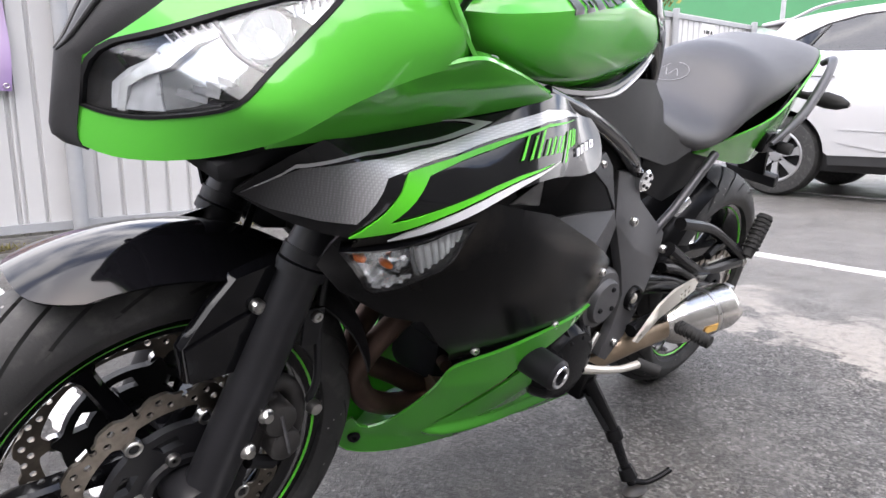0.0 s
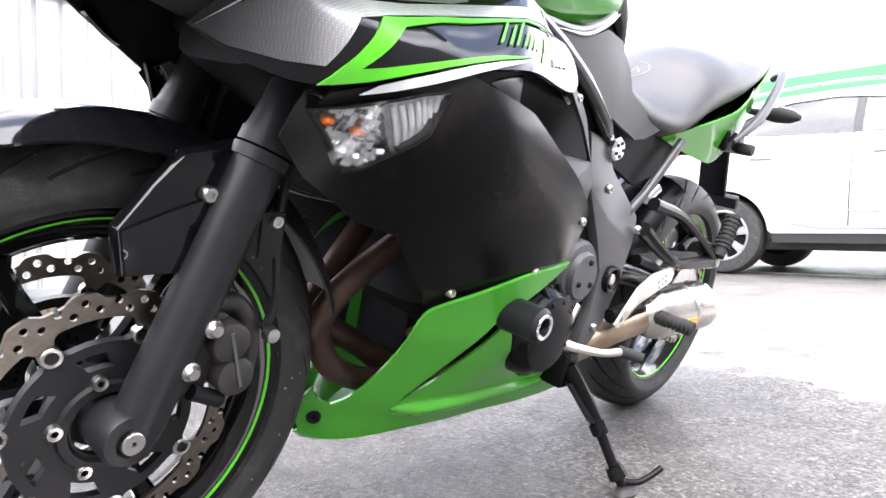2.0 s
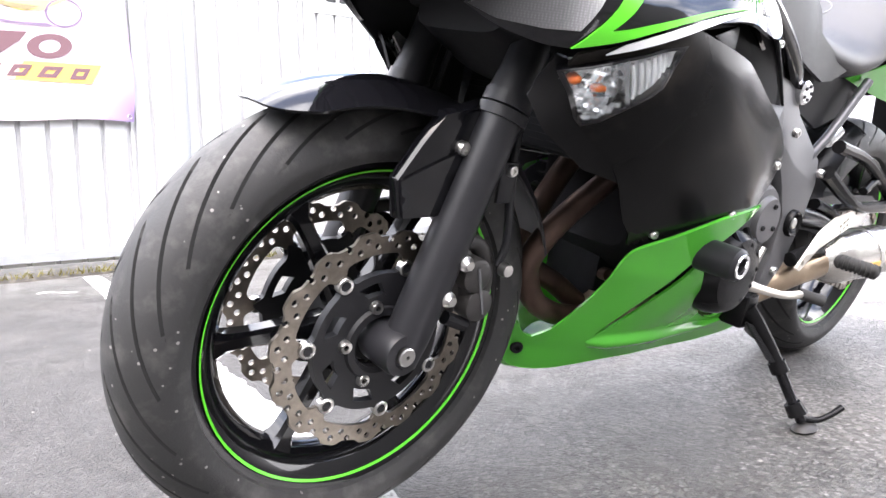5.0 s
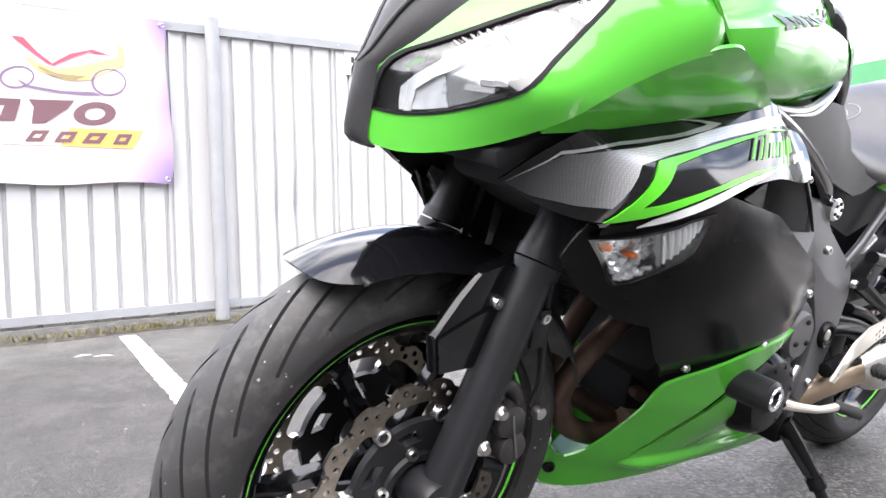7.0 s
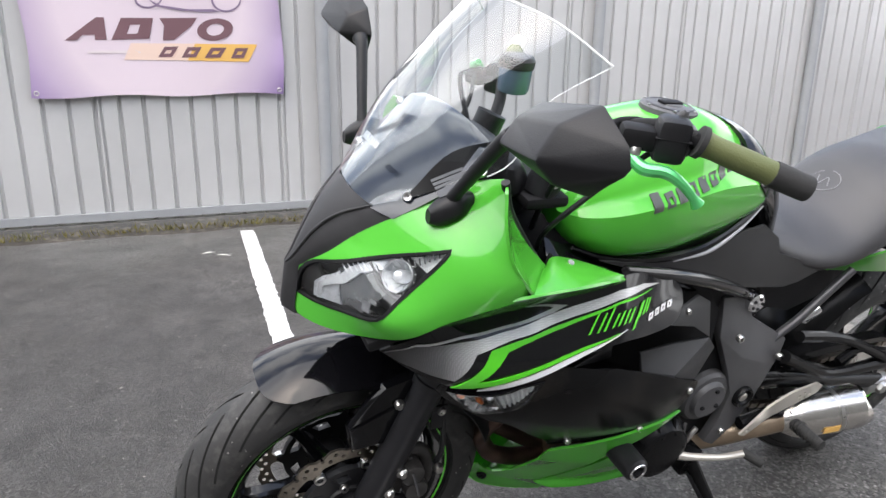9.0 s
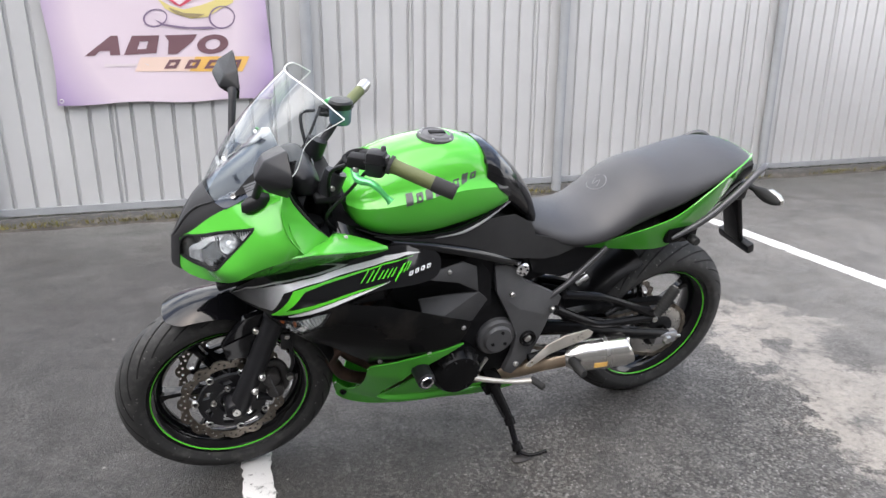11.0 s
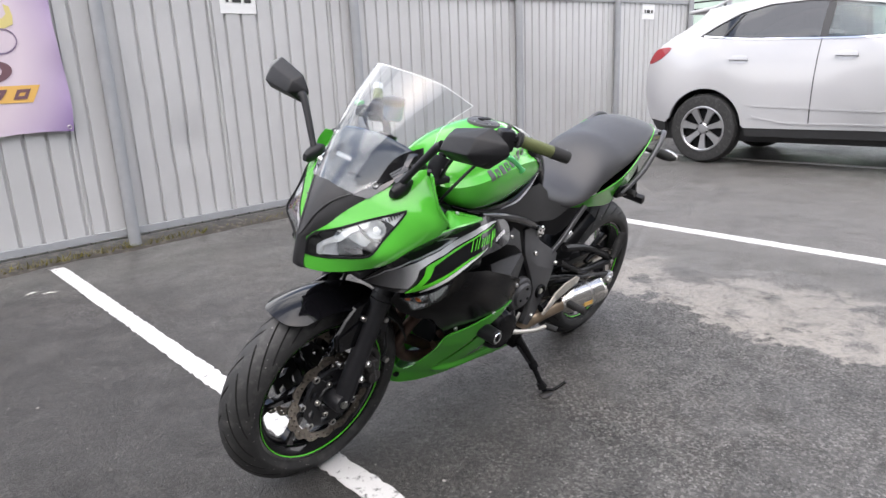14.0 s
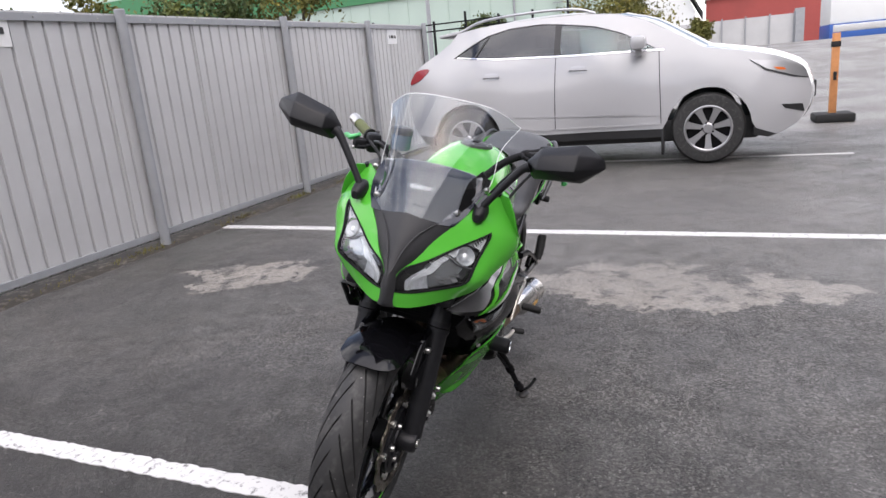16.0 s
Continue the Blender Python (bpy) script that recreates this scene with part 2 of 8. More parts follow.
def spline(pts, n):
    """n points on a Catmull-Rom curve through pts."""
    P = np.array(pts, float)
    P = np.vstack([2 * P[0] - P[1], P, 2 * P[-1] - P[-2]])
    out = []
    for t in np.linspace(0, len(P) - 3 - 1e-9, n):
        i = int(t)
        u = t - i
        a, b, c, d = P[i:i + 4]
        out.append(0.5 * (2 * b + (c - a) * u + (2 * a - 5 * b + 4 * c - d) * u * u + (3 * b - a - 3 * c + d) * u ** 3))
    return np.array(out)


def tube(pts, r, n=10, steps=None, caps=True):
    """A round tube along pts; r one radius or one for each point."""
    P = spline(pts, steps) if steps else np.array(pts, float)
    R = np.interp(np.linspace(0, 1, len(P)), np.linspace(0, 1, len(r)), r) if hasattr(r, "__len__") else [r] * len(P)
    T = np.gradient(P, axis=0)
    T /= np.linalg.norm(T, axis=1)[:, None] + 1e-12
    up = np.array([0, 0, 1.0]) if abs(T[0][2]) < 0.9 else np.array([1.0, 0, 0])
    vs, fs = [], []
    for p, t, q in zip(P, T, R):
        a = np.cross(t, up)
        a /= np.linalg.norm(a)
        b = np.cross(t, a)
        up = -b if np.dot(-b, up) > 0 else b
        b = np.cross(t, a)
        vs += [tuple(p + q * (math.cos(k * 2 * math.pi / n) * a + math.sin(k * 2 * math.pi / n) * b)) for k in range(n)]
    m = len(P)
    for i in range(m - 1):
        for k in range(n):
            fs.append((i * n + k, i * n + (k + 1) % n, (i + 1) * n + (k + 1) % n, (i + 1) * n + k))
    if caps:
        fs += [tuple(range(n)), tuple(range((m - 1) * n, m * n))]
    return vs, fs


def lathe(profile, n=48, centre=(0, 0, 0), axis="y", closed=False):
    """Turns (radius, along) round an axis through centre."""
    vs, fs = [], []
    m = len(profile)
    for k in range(n):
        a = 2 * math.pi * k / n
        for r, h in profile:
            c, s = r * math.cos(a), r * math.sin(a)
            d = {"y": (c, h, s), "x": (h, c, s), "z": (c, s, h)}[axis]
            vs.append(tuple(u + v for u, v in zip(centre, d)))
    for k in range(n):
        for i in range(m if closed else m - 1):
            j = (i + 1) % m
            fs.append((k * m + i, k * m + j, ((k + 1) % n) * m + j, ((k + 1) % n) * m + i))
    return vs, fs


def grid(P, thick=0.0):
    """A sheet from an array of points (rows, columns, 3), with thickness."""
    P = np.array(P, float)
    a, b = P.shape[:2]
    if thick:
        du, dv = np.gradient(P, axis=0), np.gradient(P, axis=1)
        N = np.cross(du, dv)
        N /= np.linalg.norm(N, axis=2)[..., None] + 1e-12
        Q = P - thick * N
    vs = [tuple(p) for p in P.reshape(-1, 3)]
    fs = [(i * b + j, i * b + j + 1, (i + 1) * b + j + 1, (i + 1) * b + j) for i in range(a - 1) for j in range(b - 1)]
    if thick:
        k = a * b
        vs += [tuple(p) for p in Q.reshape(-1, 3)]
        fs += [tuple(k + q for q in reversed(f)) for f in list(fs)]
        rim = [j for j in range(b)] + [i * b + b - 1 for i in range(1, a)] + [(a - 1) * b + j for j in range(b - 2, -1, -1)] + [i * b for i in range(a - 2, 0, -1)]
        fs += [(rim[i], k + rim[i], k + rim[(i + 1) % len(rim)], rim[(i + 1) % len(rim)]) for i in range(len(rim))]
    return vs, fs


def smooth_grid(rows, nu, nv):
    """Catmull-Rom surface through a small net of points."""
    A = np.array([spline(r, nv) for r in rows])
    return np.array([spline(A[:, j], nu) for j in range(nv)]).transpose(1, 0, 2)


class Skin:
    """A smooth half-width over (along, height), from a few known half-widths (thin plate)."""

    def __init__(self, known):
        C = np.array(known, float)
        self.P, n = C[:, :2], len(C)
        K = self.k(np.linalg.norm(self.P[:, None] - self.P[None], axis=-1)) + 3e-4 * np.eye(n)
        A = np.zeros((n + 3, n + 3))
        A[:n, :n], A[:n, n], A[n, :n], A[:n, n + 1:], A[n + 1:, :n] = K, 1, 1, self.P, self.P.T
        self.w = np.linalg.solve(A, np.r_[C[:, 2], 0, 0, 0])

    @staticmethod
    def k(r):
        return np.where(r > 0, r * r * np.log(np.maximum(r, 1e-9)), 0)

    def __call__(self, x, z):
        n = len(self.P)
        return float(self.k(np.hypot(self.P[:, 0] - x, self.P[:, 1] - z)) @ self.w[:n] + self.w[n] + self.w[n + 1] * x + self.w[n + 2] * z)


def inside(p, loop):
    c, j = False, len(loop) - 1
    for i in range(len(loop)):
        (xi, zi), (xj, zj) = loop[i], loop[j]
        if (zi > p[1]) != (zj > p[1]) and p[0] < (xj - xi) * (p[1] - zi) / (zj - zi) + xi:
            c = not c
        j = i
    return c


def dense(loop, step, curved=False):
    L = [np.array(p, float) for p in loop]
    if curved:
        n = len(L)
        Q = []
        for i in range(n):
            a, b, c, d = L[i - 1], L[i], L[(i + 1) % n], L[(i + 2) % n]
            for u in np.linspace(0, 1, 6)[:-1]:
                Q.append(0.5 * (2 * b + (c - a) * u + (2 * a - 5 * b + 4 * c - d) * u * u + (3 * b - a - 3 * c + d) * u ** 3))
        L = Q
    out = []
    for i in range(len(L)):
        a, b = L[i], L[(i + 1) % len(L)]
        m = max(1, int(np.linalg.norm(b - a) / step))
        out += [tuple(a + (b - a) * k / m) for k in range(m)]
    return out


from mathutils.geometry import delaunay_2d_cdt


def fill(loop, holes=(), step=0.02):
    """Triangles that fill a flat outline with holes: points and triples."""
    loops = [loop, *holes]
    pts, edges = [], []
    for lp in loops:
        k = len(pts)
        pts += list(lp)
        edges += [(k + i, k + (i + 1) % len(lp)) for i in range(len(lp))]
    xs, zs = [p[0] for p in loop], [p[1] for p in loop]
    near = np.array(pts)
    if step:
        for i, x in enumerate(np.arange(min(xs), max(xs), step)):
            for z in np.arange(min(zs) + (i % 2) * step / 2, max(zs), step):
                if inside((x, z), loop) and not any(inside((x, z), h) for h in holes) and np.min(np.hypot(near[:, 0] - x, near[:, 1] - z)) > step * 0.45:
                    pts.append((x, z))
    v, _, f, *_ = delaunay_2d_cdt([Vector(p) for p in pts], edges, [], 0, 1e-6)
    keep = []
    for t in f:
        c = sum((v[i] for i in t), Vector((0, 0))) / 3
        if inside(c, loop) and not any(inside(c, h) for h in holes):
            keep.append(tuple(t))
    return [tuple(p) for p in v], keep


def shell(skin, loop, holes=(), thick=0.004, off=0.0, step=0.02, curved=False, hcurved=False):
    """A panel of the left side: the outline laid on the skin, with thickness inwards."""
    lp = dense(loop, step, curved)
    hs = [dense(h, step, hcurved) for h in holes]
    p2, tri = fill(lp, hs, step)
    e = 2e-3
    front, back = [], []
    for x, z in p2:
        y = skin(x, z)
        gx, gz = (skin(x + e, z) - y) / e, (skin(x, z + e) - y) / e
        n = np.array([-gx, 1, -gz])
        n /= np.linalg.norm(n)
        o = np.array([x, y, z]) + n * off
        b = o - n * thick
        front.append((o[0], -o[1], o[2]))
        back.append((b[0], -b[1], b[2]))
    k = len(front)
    fs = list(tri) + [tuple(k + i for i in reversed(t)) for t in tri]
    count = {}
    for t in tri:
        for a, b in ((t[0], t[1]), (t[1], t[2]), (t[2], t[0])):
            key = (min(a, b), max(a, b))
            count[key] = count.get(key, 0) + 1
    fs += [(a, b, k + b, k + a) for (a, b), c in count.items() if c == 1]
    return front + back, fs


def plate(loop, y0, y1, holes=(), curved=False, step=0.02):
    """A flat plate in the upright plane between two side offsets."""
    return shell(lambda x, z: -y0, dense(loop, step, curved) if curved else loop, holes, thick=y1 - y0, step=step)


def thing(name, label, category, m=None, group="", kind=""):
    ob = new(name)
    ob.empty_display_size = 0.1
    if m is not None:
        ob.matrix_world = m
    return tagged(ob, label, category, group, kind)


def ring_of(n, r, start=0.0, centre=(0, 0)):
    return [(centre[0] + r * math.cos(start + 2 * math.pi * k / n), centre[1] + r * math.sin(start + 2 * math.pi * k / n)) for k in range(n)]


def bolt(p, r=0.007, h=0.006, direction=(0, -1, 0)):
    """A domed socket bolt head."""
    prof = [(0.0001, -0.001), (r * 0.45, -0.001), (r * 0.45, h * 0.9), (r * 0.8, h), (r, h * 0.6), (r, 0)]
    m = Matrix.Translation(p) @ Vector(direction).to_track_quat("Z", "Y").to_matrix().to_4x4()
    prof = [(0.0001, h * 0.35), (r * 0.45, h * 0.35), (r * 0.45, h * 0.95), (r * 0.8, h), (r, h * 0.6), (r, -0.004)]
    return moved(lathe(prof, 12, axis="z"), m)


def faded_silver():
    """Silver print that fades to carbon black towards the nose."""
    m = material("silver_to_carbon_print", (0.5, 0.5, 0.5), 0.28, metal=0.2, coat=0.4)
    nt = m.node_tree
    tc, sp, mr, rp = (nt.nodes.new(k) for k in ("ShaderNodeTexCoord", "ShaderNodeSeparateXYZ", "ShaderNodeMapRange", "ShaderNodeValToRGB"))
    mr.inputs["From Min"].default_value, mr.inputs["From Max"].default_value = 0.0, 0.14
    rp.color_ramp.elements[0].position, rp.color_ramp.elements[0].color = 0.1, (0.02, 0.02, 0.022, 1)
    rp.color_ramp.elements[1].position, rp.color_ramp.elements[1].color = 0.9, (0.72, 0.72, 0.73, 1)
    rp.color_ramp.elements.new(0.5).color = (0.16, 0.16, 0.165, 1)
    nt.links.new(tc.outputs["Object"], sp.inputs["Vector"])
    nt.links.new(sp.outputs["X"], mr.inputs["Value"])
    nt.links.new(mr.outputs["Result"], rp.inputs["Fac"])
    vo, wv, mu = (nt.nodes.new(k) for k in ("ShaderNodeTexVoronoi", "ShaderNodeMapRange", "ShaderNodeMix"))
    vo.inputs["Scale"].default_value, vo.inputs["Randomness"].default_value = 400, 0.15
    wv.inputs["From Min"].default_value, wv.inputs["From Max"].default_value = 0.2, 0.6
    wv.inputs["To Min"].default_value, wv.inputs["To Max"].default_value = 1.06, 0.74
    mu.data_type, mu.blend_type = "RGBA", "MULTIPLY"
    mu.inputs["Factor"].default_value = 1.0
    nt.links.new(tc.outputs["Object"], vo.inputs["Vector"])
    nt.links.new(vo.outputs["Distance"], wv.inputs["Value"])
    nt.links.new(rp.outputs["Color"], mu.inputs["A"])
    nt.links.new(wv.outputs["Result"], mu.inputs["B"])
    nt.links.new(mu.outputs["Result"], nt.nodes["Principled BSDF"].inputs["Base Color"])
    return m


FADED = faded_silver()


# ---- the ground ----
def asphalt():
    m = bpy.data.materials.new("worn_asphalt")
    m.use_nodes = True
    nt = m.node_tree
    N, L = nt.nodes.new, nt.links.new
    p = nt.nodes["Principled BSDF"]
    tc = N("ShaderNodeTexCoord")

    def noise_tex(scale, detail=6, rough=0.6):
        n = N("ShaderNodeTexNoise")
        n.inputs["Scale"].default_value, n.inputs["Detail"].default_value, n.inputs["Roughness"].default_value = scale, detail, rough
        L(tc.outputs["Object"], n.inputs["Vector"])
        return n.outputs["Fac"]

    def ramp(src, a, b, ca=(0, 0, 0), cb=(1, 1, 1)):
        r = N("ShaderNodeValToRGB")
        r.color_ramp.elements[0].position, r.color_ramp.elements[0].color = a, (*ca, 1)
        r.color_ramp.elements[1].position, r.color_ramp.elements[1].color = b, (*cb, 1)
        L(src, r.inputs["Fac"])
        return r.outputs["Color"]

    def mix(f, a, b):
        x = N("ShaderNodeMix")
        x.data_type = "RGBA"
        for key, v in (("Factor", f), ("A", a), ("B", b)):
            if isinstance(v, tuple):
                x.inputs[key].default_value = (*v, 1)
            elif isinstance(v, float):
                x.inputs[key].default_value = v
            else:
                L(v, x.inputs[key])
        return x.outputs["Result"]

    def calc(op, a, b):
        x = N("ShaderNodeMath")
        x.operation = op
        for i, v in enumerate((a, b)):
            if isinstance(v, (int, float)):
                x.inputs[i].default_value = v
            else:
                L(v, x.inputs[i])
        return x.outputs["Value"]

    broad = ramp(noise_tex(0.6, 8), 0.40, 0.61, (0.021, 0.0200, 0.0188), (0.070, 0.067, 0.062))
    fine = noise_tex(60, 5, 0.7)
    tone = mix(ramp(fine, 0.35, 0.7), broad, (0.135, 0.128, 0.120))
    mottle = N("ShaderNodeMapRange")
    mottle.inputs["From Min"].default_value, mottle.inputs["From Max"].default_value = 0.3, 0.7
    mottle.inputs["To Min"].default_value, mottle.inputs["To Max"].default_value = 0.0, 0.50
    L(noise_tex(11, 9, 0.72), mottle.inputs["Value"])
    tone = mix(mottle.outputs["Result"], tone, (0.020, 0.0192, 0.0183))
    # brown washed-in soil and pale dusty drifts
    tone = mix(calc("MULTIPLY", ramp(noise_tex(1.5, 9, 0.7), 0.48, 0.62), 0.62), tone, (0.046, 0.038, 0.030))
    tone = mix(calc("MULTIPLY", ramp(noise_tex(3.4, 9, 0.74), 0.54, 0.66), 0.18), tone, (0.17, 0.16, 0.148))
    # zones where the binder has worn off: open pits between the stones
    worn = ramp(noise_tex(0.9, 7, 0.65), 0.50, 0.62)
    pits = calc("MULTIPLY", ramp(noise_tex(58, 4, 0.62), 0.50, 0.57), calc("ADD", calc("MULTIPLY", worn, 0.45), 0.30))
    tone = mix(pits, tone, (0.016, 0.0155, 0.015))
    # single stones stand out, with dark gaps between them
    gap = N("ShaderNodeTexVoronoi")
    gap.feature = "DISTANCE_TO_EDGE"
    gap.inputs["Scale"].default_value, gap.inputs["Randomness"].default_value = 120, 1.0
    L(tc.outputs["Object"], gap.inputs["Vector"])
    open_ = calc("ADD", calc("MULTIPLY", ramp(noise_tex(7.5, 7, 0.7), 0.46, 0.60), 0.75), 0.12)
    joint = calc("MULTIPLY", ramp(gap.outputs["Distance"], 0.02, 0.16, (1, 1, 1), (0, 0, 0)), open_)
    tone = mix(joint, tone, (0.010, 0.0095, 0.009))
    # the stones differ in tone
    stone = N("ShaderNodeTexVoronoi")
    stone.inputs["Scale"].default_value = 135
    L(tc.outputs["Object"], stone.inputs["Vector"])
    hue = N("ShaderNodeSeparateColor")
    L(stone.outputs["Color"], hue.inputs["Color"])
    bare = calc("ADD", calc("MULTIPLY", ramp(noise_tex(3.1, 6, 0.7), 0.40, 0.60), 0.22), 0.26)
    tone = mix(calc("MULTIPLY", ramp(hue.outputs["Green"], 0.45, 0.95), bare), tone, (0.33, 0.32, 0.30))
    tone = mix(calc("MULTIPLY", ramp(hue.outputs["Blue"], 0.70, 0.97), 0.45), tone, (0.014, 0.0135, 0.013))
    # pale aggregate
    vo = N("ShaderNodeTexVoronoi")
    vo.inputs["Scale"].default_value = 115
    L(tc.outputs["Object"], vo.inputs["Vector"])
    sp = N("ShaderNodeSeparateColor")
    L(vo.outputs["Color"], sp.inputs["Color"])
    grain = calc("MULTIPLY", calc("GREATER_THAN", sp.outputs["Red"], 0.93), calc("LESS_THAN", vo.outputs["Distance"], 0.40))
    tone = mix(calc("MULTIPLY", grain, 0.7), tone, (0.32, 0.31, 0.30))
    # dried silt where water stood: ragged patches
    xyz = N("ShaderNodeSeparateXYZ")
    L(tc.outputs["Object"], xyz.inputs["Vector"])
    rag = noise_tex(2.6, 9, 0.68)
    patch = None
    for cx, cy, rx, ry in ((2.17, -0.62, 0.50, 1.02), (2.35, 0.42, 0.38, 0.40), (2.15, 2.0, 0.42, 0.55)):
        dx = calc("DIVIDE", calc("SUBTRACT", xyz.outputs["X"], cx), rx)
        dy = calc("DIVIDE", calc("SUBTRACT", xyz.outputs["Y"], cy), ry)
        d = calc("ADD", calc("MULTIPLY", dx, dx), calc("MULTIPLY", dy, dy))
        k = calc("SUBTRACT", 1.0, d)
        patch = k if patch is None else calc("MAXIMUM", patch, k)
    silt = ramp(calc("ADD", calc("MULTIPLY", calc("MAXIMUM", patch, -0.6), 0.20), rag), 0.575, 0.605)
    silt = calc("MULTIPLY", silt, ramp(noise_tex(6, 9, 0.78), 0.40, 0.50))
    silt = calc("MULTIPLY", silt, ramp(noise_tex(34, 6, 0.7), 0.30, 0.52, (0.35, 0.35, 0.35)))
    tone = mix(calc("MULTIPLY", silt, calc("ADD", calc("MULTIPLY", rag, 0.75), 0.27)), tone, (0.42, 0.385, 0.34))
    # a broad darker zone beside the bay line, and a paler one further along
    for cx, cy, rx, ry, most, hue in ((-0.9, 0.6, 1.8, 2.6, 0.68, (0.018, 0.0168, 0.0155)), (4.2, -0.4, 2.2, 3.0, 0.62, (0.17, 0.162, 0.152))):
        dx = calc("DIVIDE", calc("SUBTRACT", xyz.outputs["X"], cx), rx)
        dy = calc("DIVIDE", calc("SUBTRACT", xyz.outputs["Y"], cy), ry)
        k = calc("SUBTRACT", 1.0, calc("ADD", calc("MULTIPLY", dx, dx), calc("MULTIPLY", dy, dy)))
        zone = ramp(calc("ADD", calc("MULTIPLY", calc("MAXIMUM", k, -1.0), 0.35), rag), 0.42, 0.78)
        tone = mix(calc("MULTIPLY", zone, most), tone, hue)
    # paler worn concrete past the bays
    far = N("ShaderNodeMapRange")
    far.inputs["From Min"].default_value, far.inputs["From Max"].default_value = 9.6, 10.4
    L(calc("ADD", xyz.outputs["X"], calc("MULTIPLY", rag, 1.2)), far.inputs["Value"])
    tone = mix(calc("MULTIPLY", far.outputs["Result"], 0.8), tone, (0.21, 0.20, 0.185))
    # damp
    damp = ramp(noise_tex(0.8, 5), 0.42, 0.6)
    L(tone, p.inputs["Base Color"])
    mr = N("ShaderNodeMapRange")
    mr.inputs["To Min"].default_value, mr.inputs["To Max"].default_value = 0.30, 0.52
    L(damp, mr.inputs["Value"])
    L(mr.outputs["Result"], p.inputs["Roughness"])
    bp = N("ShaderNodeBump")
    bp.inputs["Strength"].default_value, bp.inputs["Distance"].default_value = 0.7, 0.007
    L(calc("SUBTRACT", calc("ADD", calc("MULTIPLY", noise_tex(170, 4, 0.75), 1.0), calc("MULTIPLY", vo.outputs["Distance"], 0.5)), calc("ADD", calc("MULTIPLY", pits, 0.8), calc("MULTIPLY", joint, 1.1))), bp.inputs["Height"])
    L(bp.outputs["Normal"], p.inputs["Normal"])
    return m


def rise(x):
    """The yard is flat; beyond the barrier the ground climbs."""
    u = min(1, max(0, (x - 11) / 19))
    return 1.25 * u * u * (3 - 2 * u)


ASPHALT = asphalt()
gx = [-800, -60, -12, -4, 0, 4, 8, 11] + [11 + i * 1.5 for i in range(1, 15)] + [45, 90, 800]
gy = [-800, -60, -15, -4, 0, 4, 15, 60, 800]
gv = [(x, y, rise(x)) for x in gx for y in gy]
nb = len(gy)
gf = [(i * nb + j, (i + 1) * nb + j, (i + 1) * nb + j + 1, i * nb + j + 1) for i in range(len(gx) - 1) for j in range(nb - 1)]
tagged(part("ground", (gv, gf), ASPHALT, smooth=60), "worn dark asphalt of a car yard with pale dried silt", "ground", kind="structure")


def road_paint():
    m = material("white_road_paint", (0.66, 0.66, 0.64), 0.6, spread=0.06, scale=6, bump=0.5, bscale=150, stain=None)
    nt = m.node_tree
    p = nt.nodes["Principled BSDF"]
    tc = nt.nodes.new("ShaderNodeTexCoord")
    n = nt.nodes.new("ShaderNodeTexNoise")
    n.inputs["Scale"].default_value, n.inputs["Detail"].default_value, n.inputs["Roughness"].default_value = 28, 8, 0.72
    r = nt.nodes.new("ShaderNodeValToRGB")
    r.color_ramp.elements[0].position, r.color_ramp.elements[0].color = 0.36, (0.12, 0.118, 0.115, 1)
    r.color_ramp.elements[1].position, r.color_ramp.elements[1].color = 0.45, (0.58, 0.575, 0.565, 1)
    nt.links.new(tc.outputs["Object"], n.inputs["Vector"])
    nt.links.new(n.outputs["Fac"], r.inputs["Fac"])
    nt.links.new(r.outputs["Color"], p.inputs["Base Color"])
    return m


PAINT = road_paint()


def marking(x0, y0, x1, y1, width=0.1):
    """A painted bay line with slightly uneven edges."""
    d = Vector((x1 - x0, y1 - y0)).normalized()
    nrm = Vector((-d.y, d.x))
    n = 260
    top = []
    for i in range(n + 1):
        c = Vector((x0, y0)).lerp(Vector((x1, y1)), i / n)
        for s in (-1, 1):
            e = c + nrm * s * (width / 2 + random.uniform(-0.005, 0.005))
            top.append((e.x, e.y, 0.004))
    vs = top + [(x, y, -0.01) for x, y, z in top]
    k = len(top)
    fs = [(2 * i, 2 * i + 1, 2 * i + 3, 2 * i + 2) for i in range(n)]
    fs += [(2 * i, 2 * i + 2, k + 2 * i + 2, k + 2 * i) for i in range(n)] + [(2 * i + 3, 2 * i + 1, k + 2 * i + 1, k + 2 * i + 3) for i in range(n)]
    fs += [(1, 0, k, k + 1), (2 * n, 2 * n + 1, k + 2 * n + 1, k + 2 * n)]
    return tagged(part("road_marking", (vs, fs), PAINT, smooth=0), "white painted parking bay line on asphalt", "road marking", "bay lines", "structure")


marking(0.119, 3.21, -0.006, -2.3, 0.085)
marking(3.56, 3.6, 3.20, -2.4, 0.11)
marking(7.02, 3.62, 6.83, -2.42, 0.1)


# loose grit and small stones on the asphalt
GRIT = material("pale_grit", (0.26, 0.25, 0.235), 0.85, spread=0.4, scale=9)
rp_ = random.Random(21)
pv, pf = [], []
